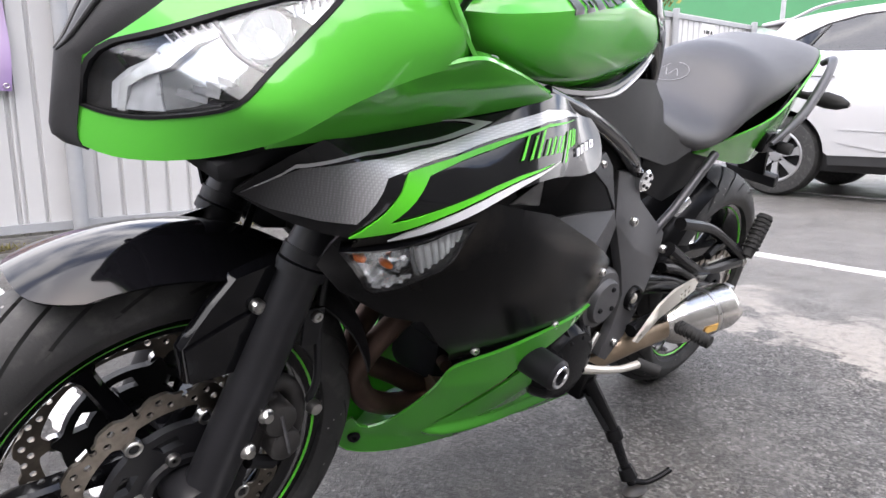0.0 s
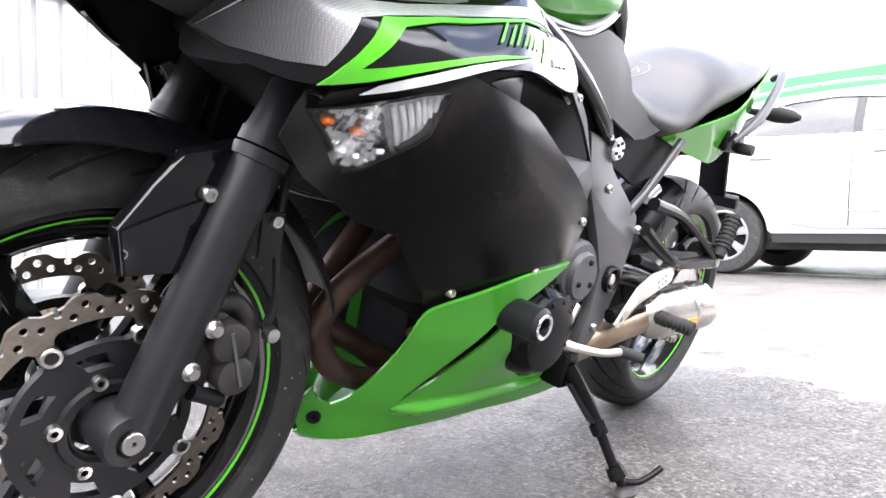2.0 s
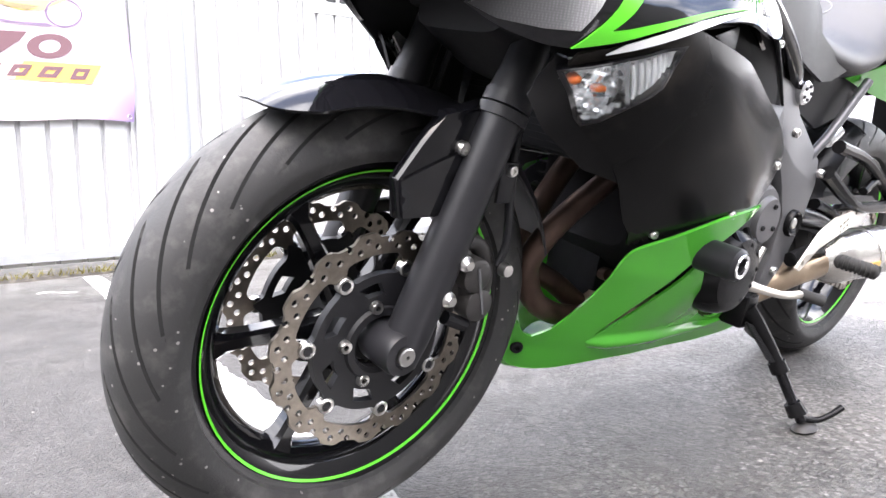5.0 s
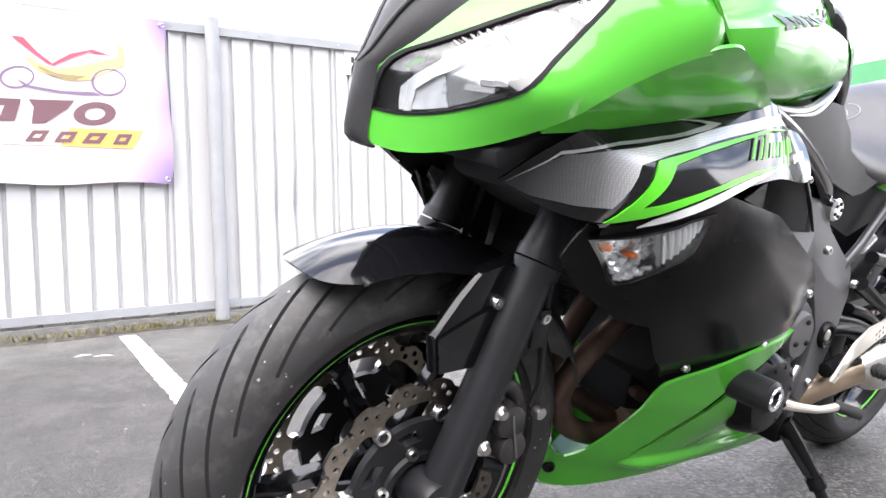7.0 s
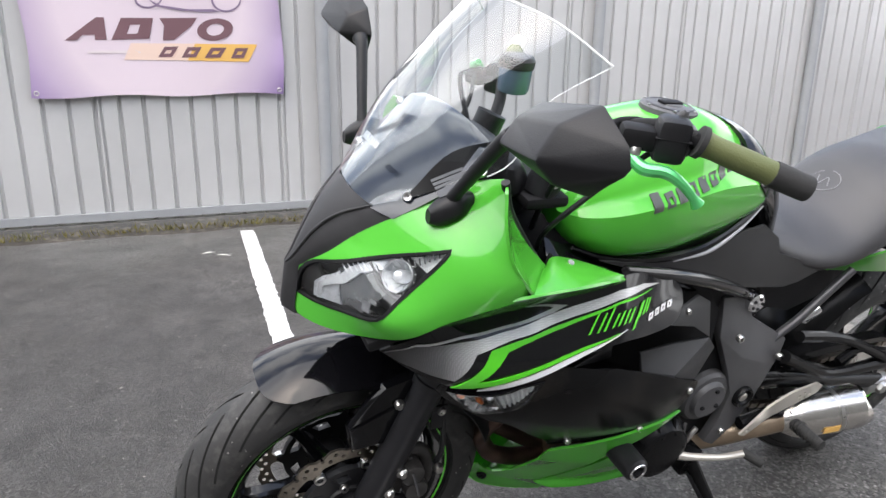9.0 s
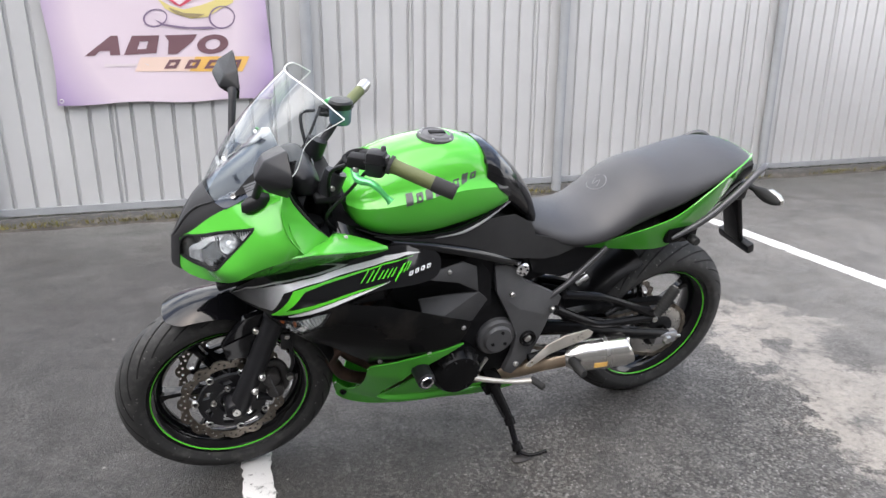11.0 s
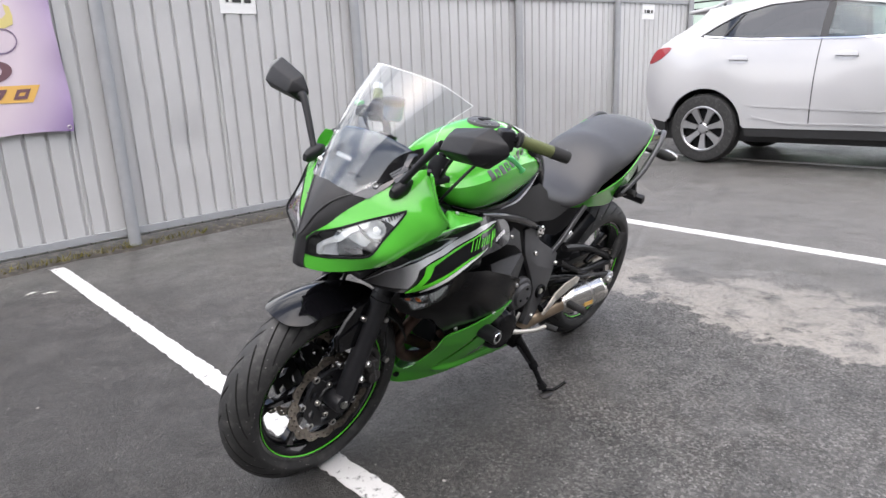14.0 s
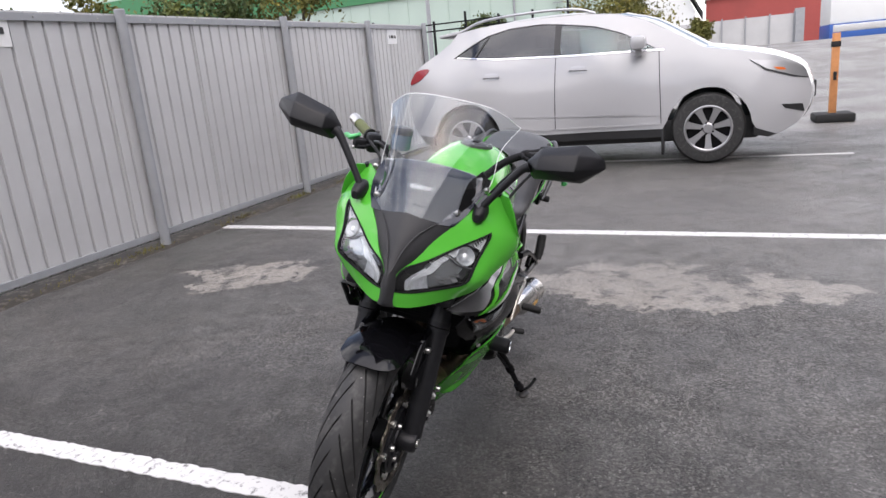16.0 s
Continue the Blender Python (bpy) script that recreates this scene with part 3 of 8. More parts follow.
for i in range(1700):
    x, y = rp_.uniform(-1.2, 6.0), rp_.uniform(-2.2, 3.3)
    if noise.noise((x * 0.9, y * 0.9, 2)) < rp_.uniform(-0.4, 0.35):
        continue
    q = rp_.uniform(0.0016, 0.0045) * (1.7 if rp_.random() < 0.06 else 1)
    k, a0 = len(pv), rp_.uniform(0, 6.28)
    for j in range(5):
        a = a0 + j * 1.2566
        e = q * rp_.uniform(0.7, 1.25)
        pv.append((x + e * math.cos(a), y + e * math.sin(a), 0.0005))
    pv.append((x + rp_.uniform(-0.3, 0.3) * q, y + rp_.uniform(-0.3, 0.3) * q, q * rp_.uniform(0.6, 1.0)))
    pf += [(k + j, k + (j + 1) % 5, k + 5) for j in range(5)]
tagged(part("grit", (pv, pf), GRIT, smooth=0), "loose pale grit and small stones on asphalt", "grit", kind="stuff")
LITTER = material("pale_litter", (0.55, 0.54, 0.50), 0.8, spread=0.1, scale=30)
for x, y, a in ((-0.143, 2.735, 0.3), (-0.062, 2.66, -0.5)):
    lv = [(x + u * math.cos(a) - v * math.sin(a), y + u * math.sin(a) + v * math.cos(a), z) for u, v, z in ((-0.045, 0, 0.002), (-0.012, -0.007, 0.005), (0.04, -0.002, 0.003), (0.045, 0.006, 0.002), (-0.008, 0.008, 0.006), (0, 0, 0.010))]
    tagged(part("paper_scrap", (lv, [(0, 1, 5), (1, 2, 5), (2, 3, 5), (3, 4, 5), (4, 0, 5)]), LITTER), "torn scrap of pale paper on asphalt", "litter", "scraps on the ground")


# ---- the fence ----
def fy(x):
    return 3.435 + 0.012 * x


def ftop(x):
    return 1.83 + 0.022 * x


def dent(x, z):
    """Where something has leaned on the sheet."""
    k = math.exp(-((x - DENT[0]) / 0.17) ** 2)
    return k * (0.020 * math.exp(-((z - DENT[1]) / 0.16) ** 2) + 0.012 * math.exp(-((z - DENT[1] + 0.02) / 0.018) ** 2))


def sheet(x0, x1, depth=0.019, pitch=0.1375):
    """Trapezoidal steel sheeting from post to post, with lapped joints and slight waves."""
    xs = [(x0, 0)]
    for k in range(int(math.floor(x0 / pitch)), int(math.ceil(x1 / pitch))):
        prof = [(0.0, 0), (0.055, 0.04), (0.108, 0), (0.114, 1), (0.130, 1), (0.1365, 0)]
        if k % 8 == 3:
            prof = [(0.0, 0), (0.010, 0), (0.013, 0.7), (0.024, 0.7), (0.028, -0.06), (0.108, 0), (0.114, 1), (0.130, 1), (0.1365, 0)]
        for a, d in prof:
            if x0 < k * pitch + a < x1:
                xs.append((k * pitch + a, d))
    xs.append((x1, 0))
    rows = []
    for x, d in xs:
        t = ftop(x) + 0.012
        zs = [0.062] + [0.062 + (t - 0.062) * i / 15 for i in range(1, 15)] + [t]
        if abs(x - DENT[0]) < 0.6:
            zs = [z if abs(z - DENT[1]) > 0.07 else DENT[1] + (z - DENT[1]) * 0.6 for z in zs]
        rows.append([(x, fy(x) + d * depth + dent(x, z) + 0.004 * noise.noise((x * 1.3, z * 1.1, 3)), z) for z in zs])
    return grid(rows, 0.0012)


DENT = (1.22, 0.705)
fence = thing("fence", "light grey corrugated steel fence with round posts", "fence")
POSTS = [-3.75, -1.53, 0.69, 2.86, 5.19, 7.3, 9.45]
for a, b in zip([-6.0] + POSTS, POSTS):
    part("sheet", sheet(a, b), FENCE, fence, smooth=20)
    part("rail", join(*[([(x, fy(x) + y, ftop(x) + z) for x in (a, b) for y, z in ((-0.022, -0.055), (-0.022, -0.004), (-0.002, -0.004), (-0.002, -0.055))], [(0, 1, 2, 3), (7, 6, 5, 4), (0, 4, 5, 1), (1, 5, 6, 2), (2, 6, 7, 3), (3, 7, 4, 0)])]), POST, fence, smooth=0)
    part("rail", ([(x, fy(x) + y, 0.085 + z) for x in (a, b) for y, z in ((-0.026, 0), (-0.026, 0.05), (-0.002, 0.05), (-0.002, 0))], [(0, 1, 2, 3), (7, 6, 5, 4), (0, 4, 5, 1), (1, 5, 6, 2), (2, 6, 7, 3), (3, 7, 4, 0)]), POST, fence, smooth=0)
for x in POSTS:
    part("post", lathe([(0.0001, -0.05), (0.042, -0.05), (0.042, ftop(x) + 0.035), (0.036, ftop(x) + 0.043), (0.0001, ftop(x) + 0.045)], 20, (x, fy(x) - 0.045, 0), "z"), POST, fence)
for x in np.arange(-5.6, 9.4, 0.55):
    part("screw", bolt((float(x), fy(float(x)) - 0.022, ftop(float(x)) - 0.03), 0.006, 0.005), STEEL, fence)

# verge of earth, straw and grass along the foot of the fence
EARTH = material("damp_earth", (0.060, 0.052, 0.042), 0.9, spread=0.4, scale=18, bump=0.8, bscale=60, stain=(0.15, 0.135, 0.11))
rows = []
for i in range(160):
    x = -5.8 + i * 15.3 / 159
    e = 0.05 * noise.noise((x * 2.2, 0, 0)) + 0.03 * noise.noise((x * 9, 1, 0))
    rows.append([(x, fy(x) - 0.15 + e, -0.002), (x, fy(x) - 0.10 + e * 0.6, 0.010 + 0.010 * noise.noise((x * 14, 2, 0))), (x, fy(x) - 0.02, 0.026 + 0.018 * noise.noise((x * 10, 4, 0))), (x, fy(x) + 0.35, 0.03), (x, fy(x) + 0.4, -0.02)])
tagged(part("verge", grid(rows), EARTH), "strip of damp earth under the fence", "verge", kind="structure")
GRASS = material("mossy_yellow_grass", (0.30, 0.26, 0.05), 0.8, spread=0.4, scale=7, stain=(0.13, 0.15, 0.025))
gvs, gfs = [], []
rg = random.Random(4)
for i in range(5200):
    x = rg.uniform(-5.0, 9.2)
    if noise.noise((x * 1.7, 7, 0)) + 0.5 * (x < 1.2) < rg.uniform(-0.15, 0.5):
        continue
    y = fy(x) - rg.uniform(0.0, 0.12)
    h, w, a = rg.uniform(0.012, 0.05), rg.uniform(0.002, 0.005), rg.uniform(0, 6.28)
    lx, ly = rg.uniform(-0.03, 0.03), rg.uniform(-0.04, 0.01)
    c, s, k = math.cos(a) * w, math.sin(a) * w, len(gvs)
    gvs += [(x - c, y - s, 0.012), (x + c, y + s, 0.012), (x + lx, y + ly, 0.014 + h)]
    gfs.append((k, k + 1, k + 2))
tagged(part("grass", (gvs, gfs), GRASS, smooth=0), "short yellow-green grass and moss tufts along the fence", "grass", kind="stuff")


# ---- banner and paper notices on the fence ----
def banner_cloth():
    m = bpy.data.materials.new("printed_purple_banner")
    m.use_nodes = True
    nt = m.node_tree
    N, L = nt.nodes.new, nt.links.new
    p = nt.nodes["Principled BSDF"]
    p.inputs["Roughness"].default_value = 0.5
    tc = N("ShaderNodeTexCoord")
    mp = N("ShaderNodeMapping")
    mp.inputs["Location"].default_value = (0.36, 0, -1.30)
    mp.inputs["Scale"].default_value = (1.12, 0, 0.92)
    mp.vector_type = "POINT"
    gr = N("ShaderNodeTexGradient")
    gr.gradient_type = "SPHERICAL"
    r = N("ShaderNodeValToRGB")
    r.color_ramp.elements[0].position, r.color_ramp.elements[0].color = 0.0, (0.235, 0.15, 0.36, 1)
    r.color_ramp.elements[1].position, r.color_ramp.elements[1].color = 0.42, (0.66, 0.56, 0.62, 1)
    L(tc.outputs["Object"], mp.inputs["Vector"])
    L(mp.outputs["Vector"], gr.inputs["Vector"])
    L(gr.outputs["Fac"], r.inputs["Fac"])
    L(r.outputs["Color"], p.inputs["Base Color"])
    return m


banner = thing("banner", "purple printed vinyl banner laced to the grey fence", "banner")


def cloth_y(x, z):
    return fy(x) - 0.032 + 0.006 * math.sin(5 * x + 3 * z) + 0.007 * noise.noise((x * 3, z * 3, 5)) - 0.008 * max(0, (x - 0.3) / 0.12) * math.sin(14 * z)


def on_cloth(loop, off, step=0.03, curved=False, holes=()):
    lp = dense(loop, step, curved)
    p2, tri = fill(lp, holes, step)
    return [(x, cloth_y(x, z) - off, z) for x, z in p2], tri


def ban_edge(x, z):
    return (x + 0.012 * math.sin(7 * z), z + 0.008 * math.sin(9 * x))


cl = [ban_edge(-1.015 + 1.44 * i / 30, 0.845 + 0.022 * i / 30) for i in range(31)] + [ban_edge(0.425, 0.867 + 0.96 * i / 20) for i in range(1, 21)]
cl += [ban_edge(0.425 - 1.44 * i / 30, 1.827 - 0.03 * i / 30) for i in range(1, 31)] + [ban_edge(-1.015, 1.797 - 0.952 * i / 20) for i in range(1, 20)]
part("cloth", on_cloth(cl, 0), banner_cloth(), banner, smooth=60)
PRINT_BROWN = material("brown_print", (0.17, 0.09, 0.105), 0.5)
PRINT_YELLOW = material("yellow_print", (0.75, 0.45, 0.12), 0.5)
PRINT_RED = material("red_print", (0.55, 0.08, 0.12), 0.5)
PRINT_LIME = material("pale_yellow_print", (0.66, 0.56, 0.22), 0.5)
PRINT_VIOLET = material("violet_print", (0.22, 0.16, 0.25), 0.5)
PRINT_PEACH = material("pale_peach_print", (0.74, 0.56, 0.47), 0.5)
PRINT_OLIVE = material("olive_print", (0.30, 0.24, 0.13), 0.5)
PRINT_PALE = material("pale_print", (0.66, 0.58, 0.60), 0.5)


def slanted(x0, z0, w, h, lean=0.35, tilt=0.13):
    return [(x0, z0), (x0 + w, z0 + w * tilt), (x0 + w + lean * h, z0 + w * tilt + h), (x0 + lean * h, z0 + h)]


def rounded(cx, cz, a, b, lean=0.35, n=28):
    """A leaning oval."""
    return [(cx + a * math.cos(2 * math.pi * k / n) + lean * b * math.sin(2 * math.pi * k / n), cz + b * math.sin(2 * math.pi * k / n)) for k in range(n)]


def printed(name, loop, off, mat, hole=None):
    part(name, on_cloth(loop, off, holes=[hole] if hole else ()), mat, banner)


# the name of the yard: plain slanting shapes
printed("print_shape", [(-0.81, 1.168), (-0.633, 1.304), (-0.591, 1.304), (-0.589, 1.177), (-0.652, 1.175), (-0.650, 1.205), (-0.715, 1.202), (-0.745, 1.171)], 0.003, PRINT_BROWN)
printed("print_shape", [(-0.566, 1.177), (-0.5, 1.305), (-0.325, 1.31), (-0.357, 1.191)], 0.003, PRINT_BROWN, [(-0.478, 1.215), (-0.455, 1.268), (-0.400, 1.270), (-0.420, 1.218)])
printed("print_shape", [(-0.29, 1.311), (-0.074, 1.320), (-0.110, 1.272), (-0.218, 1.187), (-0.282, 1.183), (-0.268, 1.270)], 0.003, PRINT_BROWN)
printed("print_shape", rounded(0.026, 1.254, 0.105, 0.067), 0.003, PRINT_BROWN, rounded(0.026, 1.254, 0.050, 0.036))
printed("name_panel", [(-0.10, 1.168), (0.274, 1.172), (0.216, 1.064), (-0.15, 1.066)], 0.003, PRINT_YELLOW)
printed("name_panel", [(-0.462, 1.162), (-0.10, 1.168), (-0.15, 1.066), (-0.508, 1.066)], 0.003, PRINT_PEACH)
for x0, x1, w in ((-0.318, -0.276, 0.080), (-0.184, -0.145, 0.084), (-0.05, -0.006, 0.093), (0.108, 0.140, 0.078)):
    loop = [(x0, 1.084), (x0 + w, 1.087), (x1 + w, 1.149), (x1, 1.146)]
    c = np.mean(np.array(loop), axis=0)
    printed("print_shape", loop, 0.0055, PRINT_BROWN, [tuple(c + (np.array(p) - c) * (0.42, 0.34)) for p in loop])
printed("text_bar", slanted(-0.699, 1.098, 0.30, 0.016, 0.2, 0.03), 0.003, PRINT_PALE)


def ellipse_ring(cx, cz, a, b, w, turn):
    o, h = [], []
    for k in range(40):
        t = 2 * math.pi * k / 40
        for lst, d, sh in ((o, 0, 0), (h, w, w * 0.25)):
            u, v = (a - d) * math.cos(t) + sh, (b - d) * math.sin(t)
            lst.append((cx + u * math.cos(turn) - v * math.sin(turn), cz + u * math.sin(turn) + v * math.cos(turn)))
    return o, h


for cx, cz, a, b in ((-0.338, 1.424, 0.082, 0.058), (0.104, 1.437, 0.092, 0.076)):
    o, h = ellipse_ring(cx, cz, a, b, 0.010, 0.35)
    p2, tri = fill(o, [h], 0)
    part("wheel_shape", ([(x, cloth_y(x, z) - 0.003, z) for x, z in p2], tri), PRINT_VIOLET, banner)
printed("swoosh", dense([(-0.357, 1.64), (-0.301, 1.639), (-0.241, 1.569), (-0.172, 1.513), (-0.084, 1.575), (0.027, 1.612), (0.123, 1.586), (0.007, 1.593), (-0.087, 1.549), (-0.163, 1.502), (-0.197, 1.512), (-0.259, 1.561)], 0.02), 0.0055, PRINT_RED)
printed("swoosh", [(-0.311, 1.552), (-0.232, 1.507), (-0.148, 1.484), (-0.038, 1.513), (0.083, 1.558), (0.137, 1.575), (0.160, 1.600), (0.153, 1.658), (0.185, 1.645), (0.195, 1.590), (0.189, 1.539), (0.087, 1.49), (0.008, 1.439), (-0.102, 1.425), (-0.204, 1.453), (-0.268, 1.488)], 0.003, PRINT_LIME)
printed("swoosh", [(-0.244, 1.496), (-0.15, 1.461), (-0.008, 1.457), (-0.065, 1.433), (-0.17, 1.442), (-0.235, 1.481)], 0.0055, PRINT_OLIVE)
printed("swoosh", [(-0.345, 1.418), (-0.281, 1.385), (-0.126, 1.368), (0.019, 1.374), (0.062, 1.36), (-0.02, 1.355), (-0.163, 1.357), (-0.299, 1.377)], 0.0055, PRINT_VIOLET)
for x, z in ((-0.99, 0.87), (0.40, 0.89), (-0.99, 1.775), (0.40, 1.80)):
    part("eyelet", lathe([(0.009, 0), (0.012, -0.003), (0.015, 0)], 14, (x, cloth_y(x, z) - 0.004, z)), STEEL, banner)


def notice(x0, x1, z0, z1, bars):
    ob = thing("paper_notice", "white paper notice with black print on the fence", "notice", group="notices on the fence")
    y = fy((x0 + x1) / 2) - 0.004
    part("sheet", ([(x0, y, z0), (x1, y, z0 + 0.004), (x1, y - 0.006, z1), (x0, y - 0.003, z1), (x0, y + 0.001, z0), (x1, y + 0.001, z0 + 0.004), (x1, y - 0.005, z1), (x0, y - 0.002, z1)], [(0, 1, 2, 3), (7, 6, 5, 4), (0, 4, 5, 1), (1, 5, 6, 2), (2, 6, 7, 3), (3, 7, 4, 0)]), PAPER, ob, smooth=0)
    w, zc = x1 - x0, (z0 + z1) / 2
    for a, b in bars:
        part("print_bar", ([(x0 + a * w, y - 0.0075, zc - 0.022), (x0 + b * w, y - 0.0075, zc - 0.022), (x0 + b * w, y - 0.008, zc + 0.022), (x0 + a * w, y - 0.008, zc + 0.022)], [(0, 1, 2, 3)]), INK, ob, smooth=0)


notice(1.605, 1.91, 1.645, 1.855, ((0.16, 0.24), (0.33, 0.58), (0.66, 0.86)))
notice(8.02, 8.36, 1.735, 1.945, ((0.15, 0.25), (0.32, 0.6), (0.68, 0.85)))


# ---- the parked car ----
def wheel_alloy(parent, c, r, sgn):
    """A seven-spoke alloy wheel with its tyre; sgn: which side faces out."""
    x, y, z = c
    prof = [(r * 0.62, 0.10), (r * 0.80, 0.105), (r * 0.93, 0.10), (r * 0.99, 0.07), (r, 0.03), (r, -0.03), (r * 0.99, -0.07), (r * 0.93, -0.1), (r * 0.62, -0.1)]
    w = part("wheel", lathe([(0.0001, 0.03), (r * 0.6, 0.03), (r * 0.645, 0.09), (r * 0.66, 0.1), (r * 0.66, -0.1), (r * 0.6, -0.09), (0.0001, -0.02)], 40), DARK, parent)
    w.location = c
    part("tyre", lathe(prof, 56), RUBBER, w)
    part("rim", lathe([(r * 0.60, sgn * 0.085), (r * 0.635, sgn * 0.095), (r * 0.655, sgn * 0.105), (r * 0.62, sgn * 0.108), (r * 0.585, sgn * 0.095)], 56, closed=True), ALLOY, w)
    for k in range(7):
        a = 2 * math.pi * k / 7 + 0.2
        sp = []
        for rr, hw, d in ((0.05, 0.022, 0.075), (0.3, 0.026, 0.088), (0.5, 0.034, 0.095), (0.60, 0.046, 0.1)):
            for s, dd in ((-1, 0), (1, 0), (1, -0.03), (-1, -0.03)):
                u, v = rr * r * 1.0, s * hw * 1.05
                sp.append((u * math.cos(a) - v * math.sin(a), sgn * (d + dd), u * math.sin(a) + v * math.cos(a)))
        fs = [(4 * i + j, 4 * i + (j + 1) % 4, 4 * i + 4 + (j + 1) % 4, 4 * i + 4 + j) for i in range(3) for j in range(4)] + [(0, 1, 2, 3), (12, 13, 14, 15)]
        part("spoke", (sp, fs), ALLOY, w)
    part("hub_cap", lathe([(0.0001, sgn * 0.095), (r * 0.12, sgn * 0.093), (r * 0.16, sgn * 0.08), (r * 0.17, sgn * 0.05)], 24), ALLOY, w)
    for k in range(5):
        a = 2 * math.pi * k / 5
        part("wheel_nut", lathe([(0.0001, sgn * 0.09), (0.011, sgn * 0.088), (0.012, sgn * 0.06)], 8, (0.062 * math.cos(a), 0, 0.062 * math.sin(a))), DARK, w)
    return w


CAR = Skin([(0.0, 0.5, 0.60), (0.08, 0.8, 0.62), (0.3, 0.6, 0.82), (1.05, 0.7, 0.93), (2.3, 0.6, 0.945), (3.8, 0.7, 0.935), (4.5, 0.7, 0.84), (4.7, 0.7, 0.70), (0.12, 0.95, 0.62), (0.6, 1.08, 0.80), (1.15, 1.22, 0.83), (2.3, 1.25, 0.885), (3.8, 1.3, 0.84), (4.55, 1.15, 0.74), (2.3, 1.66, 0.63), (3.3, 1.67, 0.62), (4.1, 1.53, 0.62), (4.05, 1.68, 0.56), (3.4, 1.73, 0.575), (2.5, 1.73, 0.58), (1.7, 1.48, 0.72), (2.3, 0.42, 0.90), (2.3, 1.0, 0.935), (1.05, 1.0, 0.90), (3.8, 1.05, 0.915)])


def arch(cx, cz, r, a0, a1, n=20):
    return [(cx + r * math.cos(radians(a0 + (a1 - a0) * i / n)), cz + r * math.sin(radians(a0 + (a1 - a0) * i / n))) for i in range(n + 1)]


car = thing("car", "white five-door sport utility car parked by the fence", "car", Matrix.Translation((7.37, -2.06, 0)) @ Matrix.Rotation(radians(90), 4, "Z"))
HUBS = ((1.115, 0.388), (3.90, 0.388))
outline = [(0.42, 0.285), (0.22, 0.40), (0.11, 0.56), (0.09, 0.74), (0.155, 0.94), (0.26, 1.02), (0.5, 1.115), (0.8, 1.185), (1.16, 1.25), (1.5, 1.45), (1.8, 1.615), (2.1, 1.705), (2.5, 1.75), (3.0, 1.758), (3.4, 1.75), (3.75, 1.73), (4.05, 1.69), (4.15, 1.58), (4.30, 1.48), (4.46, 1.39), (4.62, 1.29), (4.70, 1.18), (4.74, 0.97), (4.72, 0.66), (4.60, 0.46)]
outline += [(4.40, 0.44)] + arch(3.90, 0.395, 0.437, 6, 174)[1:] + [(3.43, 0.412), (1.59, 0.412)] + arch(1.115, 0.395, 0.437, 6, 174)[1:] + [(0.64, 0.37)]
glazing = [(1.66, 1.285), (1.81, 1.38), (2.05, 1.50), (2.34, 1.60), (2.71, 1.66), (2.97, 1.69), (3.37, 1.68), (3.64, 1.62), (3.89, 1.50), (4.08, 1.395), (3.82, 1.355), (2.77, 1.305)]
side_l = shell(CAR, outline, [glazing], 0.03, step=0.07)
part("body_side", side_l, CAR_PAINT, car, smooth=30)
part("body_side", flip(side_l), CAR_PAINT, car, smooth=30)
rear_glass = [(2.77, 1.305), (2.765, 1.665), (2.97, 1.69), (3.37, 1.68), (3.64, 1.62), (3.89, 1.50), (4.08, 1.395), (3.82, 1.355)]
front_glass = [(1.66, 1.285), (1.81, 1.38), (2.05, 1.50), (2.34, 1.60), (2.71, 1.66), (2.765, 1.665), (2.77, 1.305)]
for loop, tint, words in ((rear_glass, CAR_GLASS, "dark tinted rear side glass"), (front_glass, CAR_CLEAR, "clear front door glass")):
    gl = shell(CAR, loop, (), 0.005, -0.012, 0.08)
    for s in (gl, flip(gl)):
        part("side_window", s, tint, car, words)
for u, w, lean in ((2.765, 0.035, 0.0), (3.82, 0.012, -0.20)):
    pl = shell(CAR, [(u - w, 1.31), (u + w, 1.31), (u + w + lean, 1.65 - abs(lean) * 0.2), (u - w + lean, 1.65 - abs(lean) * 0.2)], (), 0.01, -0.005, 0.05)
    for s in (pl, flip(pl)):
        part("pillar", s, CAR_TRIM, car)


def over(path, crown, nx=14):
    """The body from edge to edge along a stretch of its upper outline."""
    rows = []
    for u, z in spline(path, len(path) * 4):
        w = CAR(u, z) - 0.002
        rows.append([(u - crown[0] * (1 - (t * t)), t * w, z + crown[1] * (1 - t * t)) for t in np.linspace(-1, 1, nx)])
    return grid(rows, 0.02)


part("front_bumper", over([(0.42, 0.285), (0.22, 0.40), (0.11, 0.56), (0.09, 0.74), (0.155, 0.94)], (0.10, 0.0)), CAR_PAINT, car)
part("bonnet", over([(0.155, 0.94), (0.26, 1.02), (0.5, 1.115), (0.8, 1.185), (1.16, 1.25)], (0.08, 0.05)), CAR_PAINT, car)
part("windscreen", over([(1.16, 1.25), (1.5, 1.45), (1.8, 1.615), (2.1, 1.705)], (0.12, 0.03)), CAR_CLEAR, car, "clear windscreen")
part("roof", over([(2.1, 1.705), (2.5, 1.75), (3.0, 1.758), (3.4, 1.75), (3.75, 1.73), (4.05, 1.69)], (0.0, 0.03)), CAR_PAINT, car)
part("rear_window", over([(4.05, 1.69), (4.15, 1.58), (4.30, 1.48), (4.46, 1.39)], (-0.10, 0.02)), CAR_GLASS, car)
part("tailgate", over([(4.46, 1.39), (4.62, 1.29), (4.70, 1.18), (4.74, 0.97), (4.72, 0.66), (4.60, 0.46)], (-0.08, 0.0)), CAR_PAINT, car)
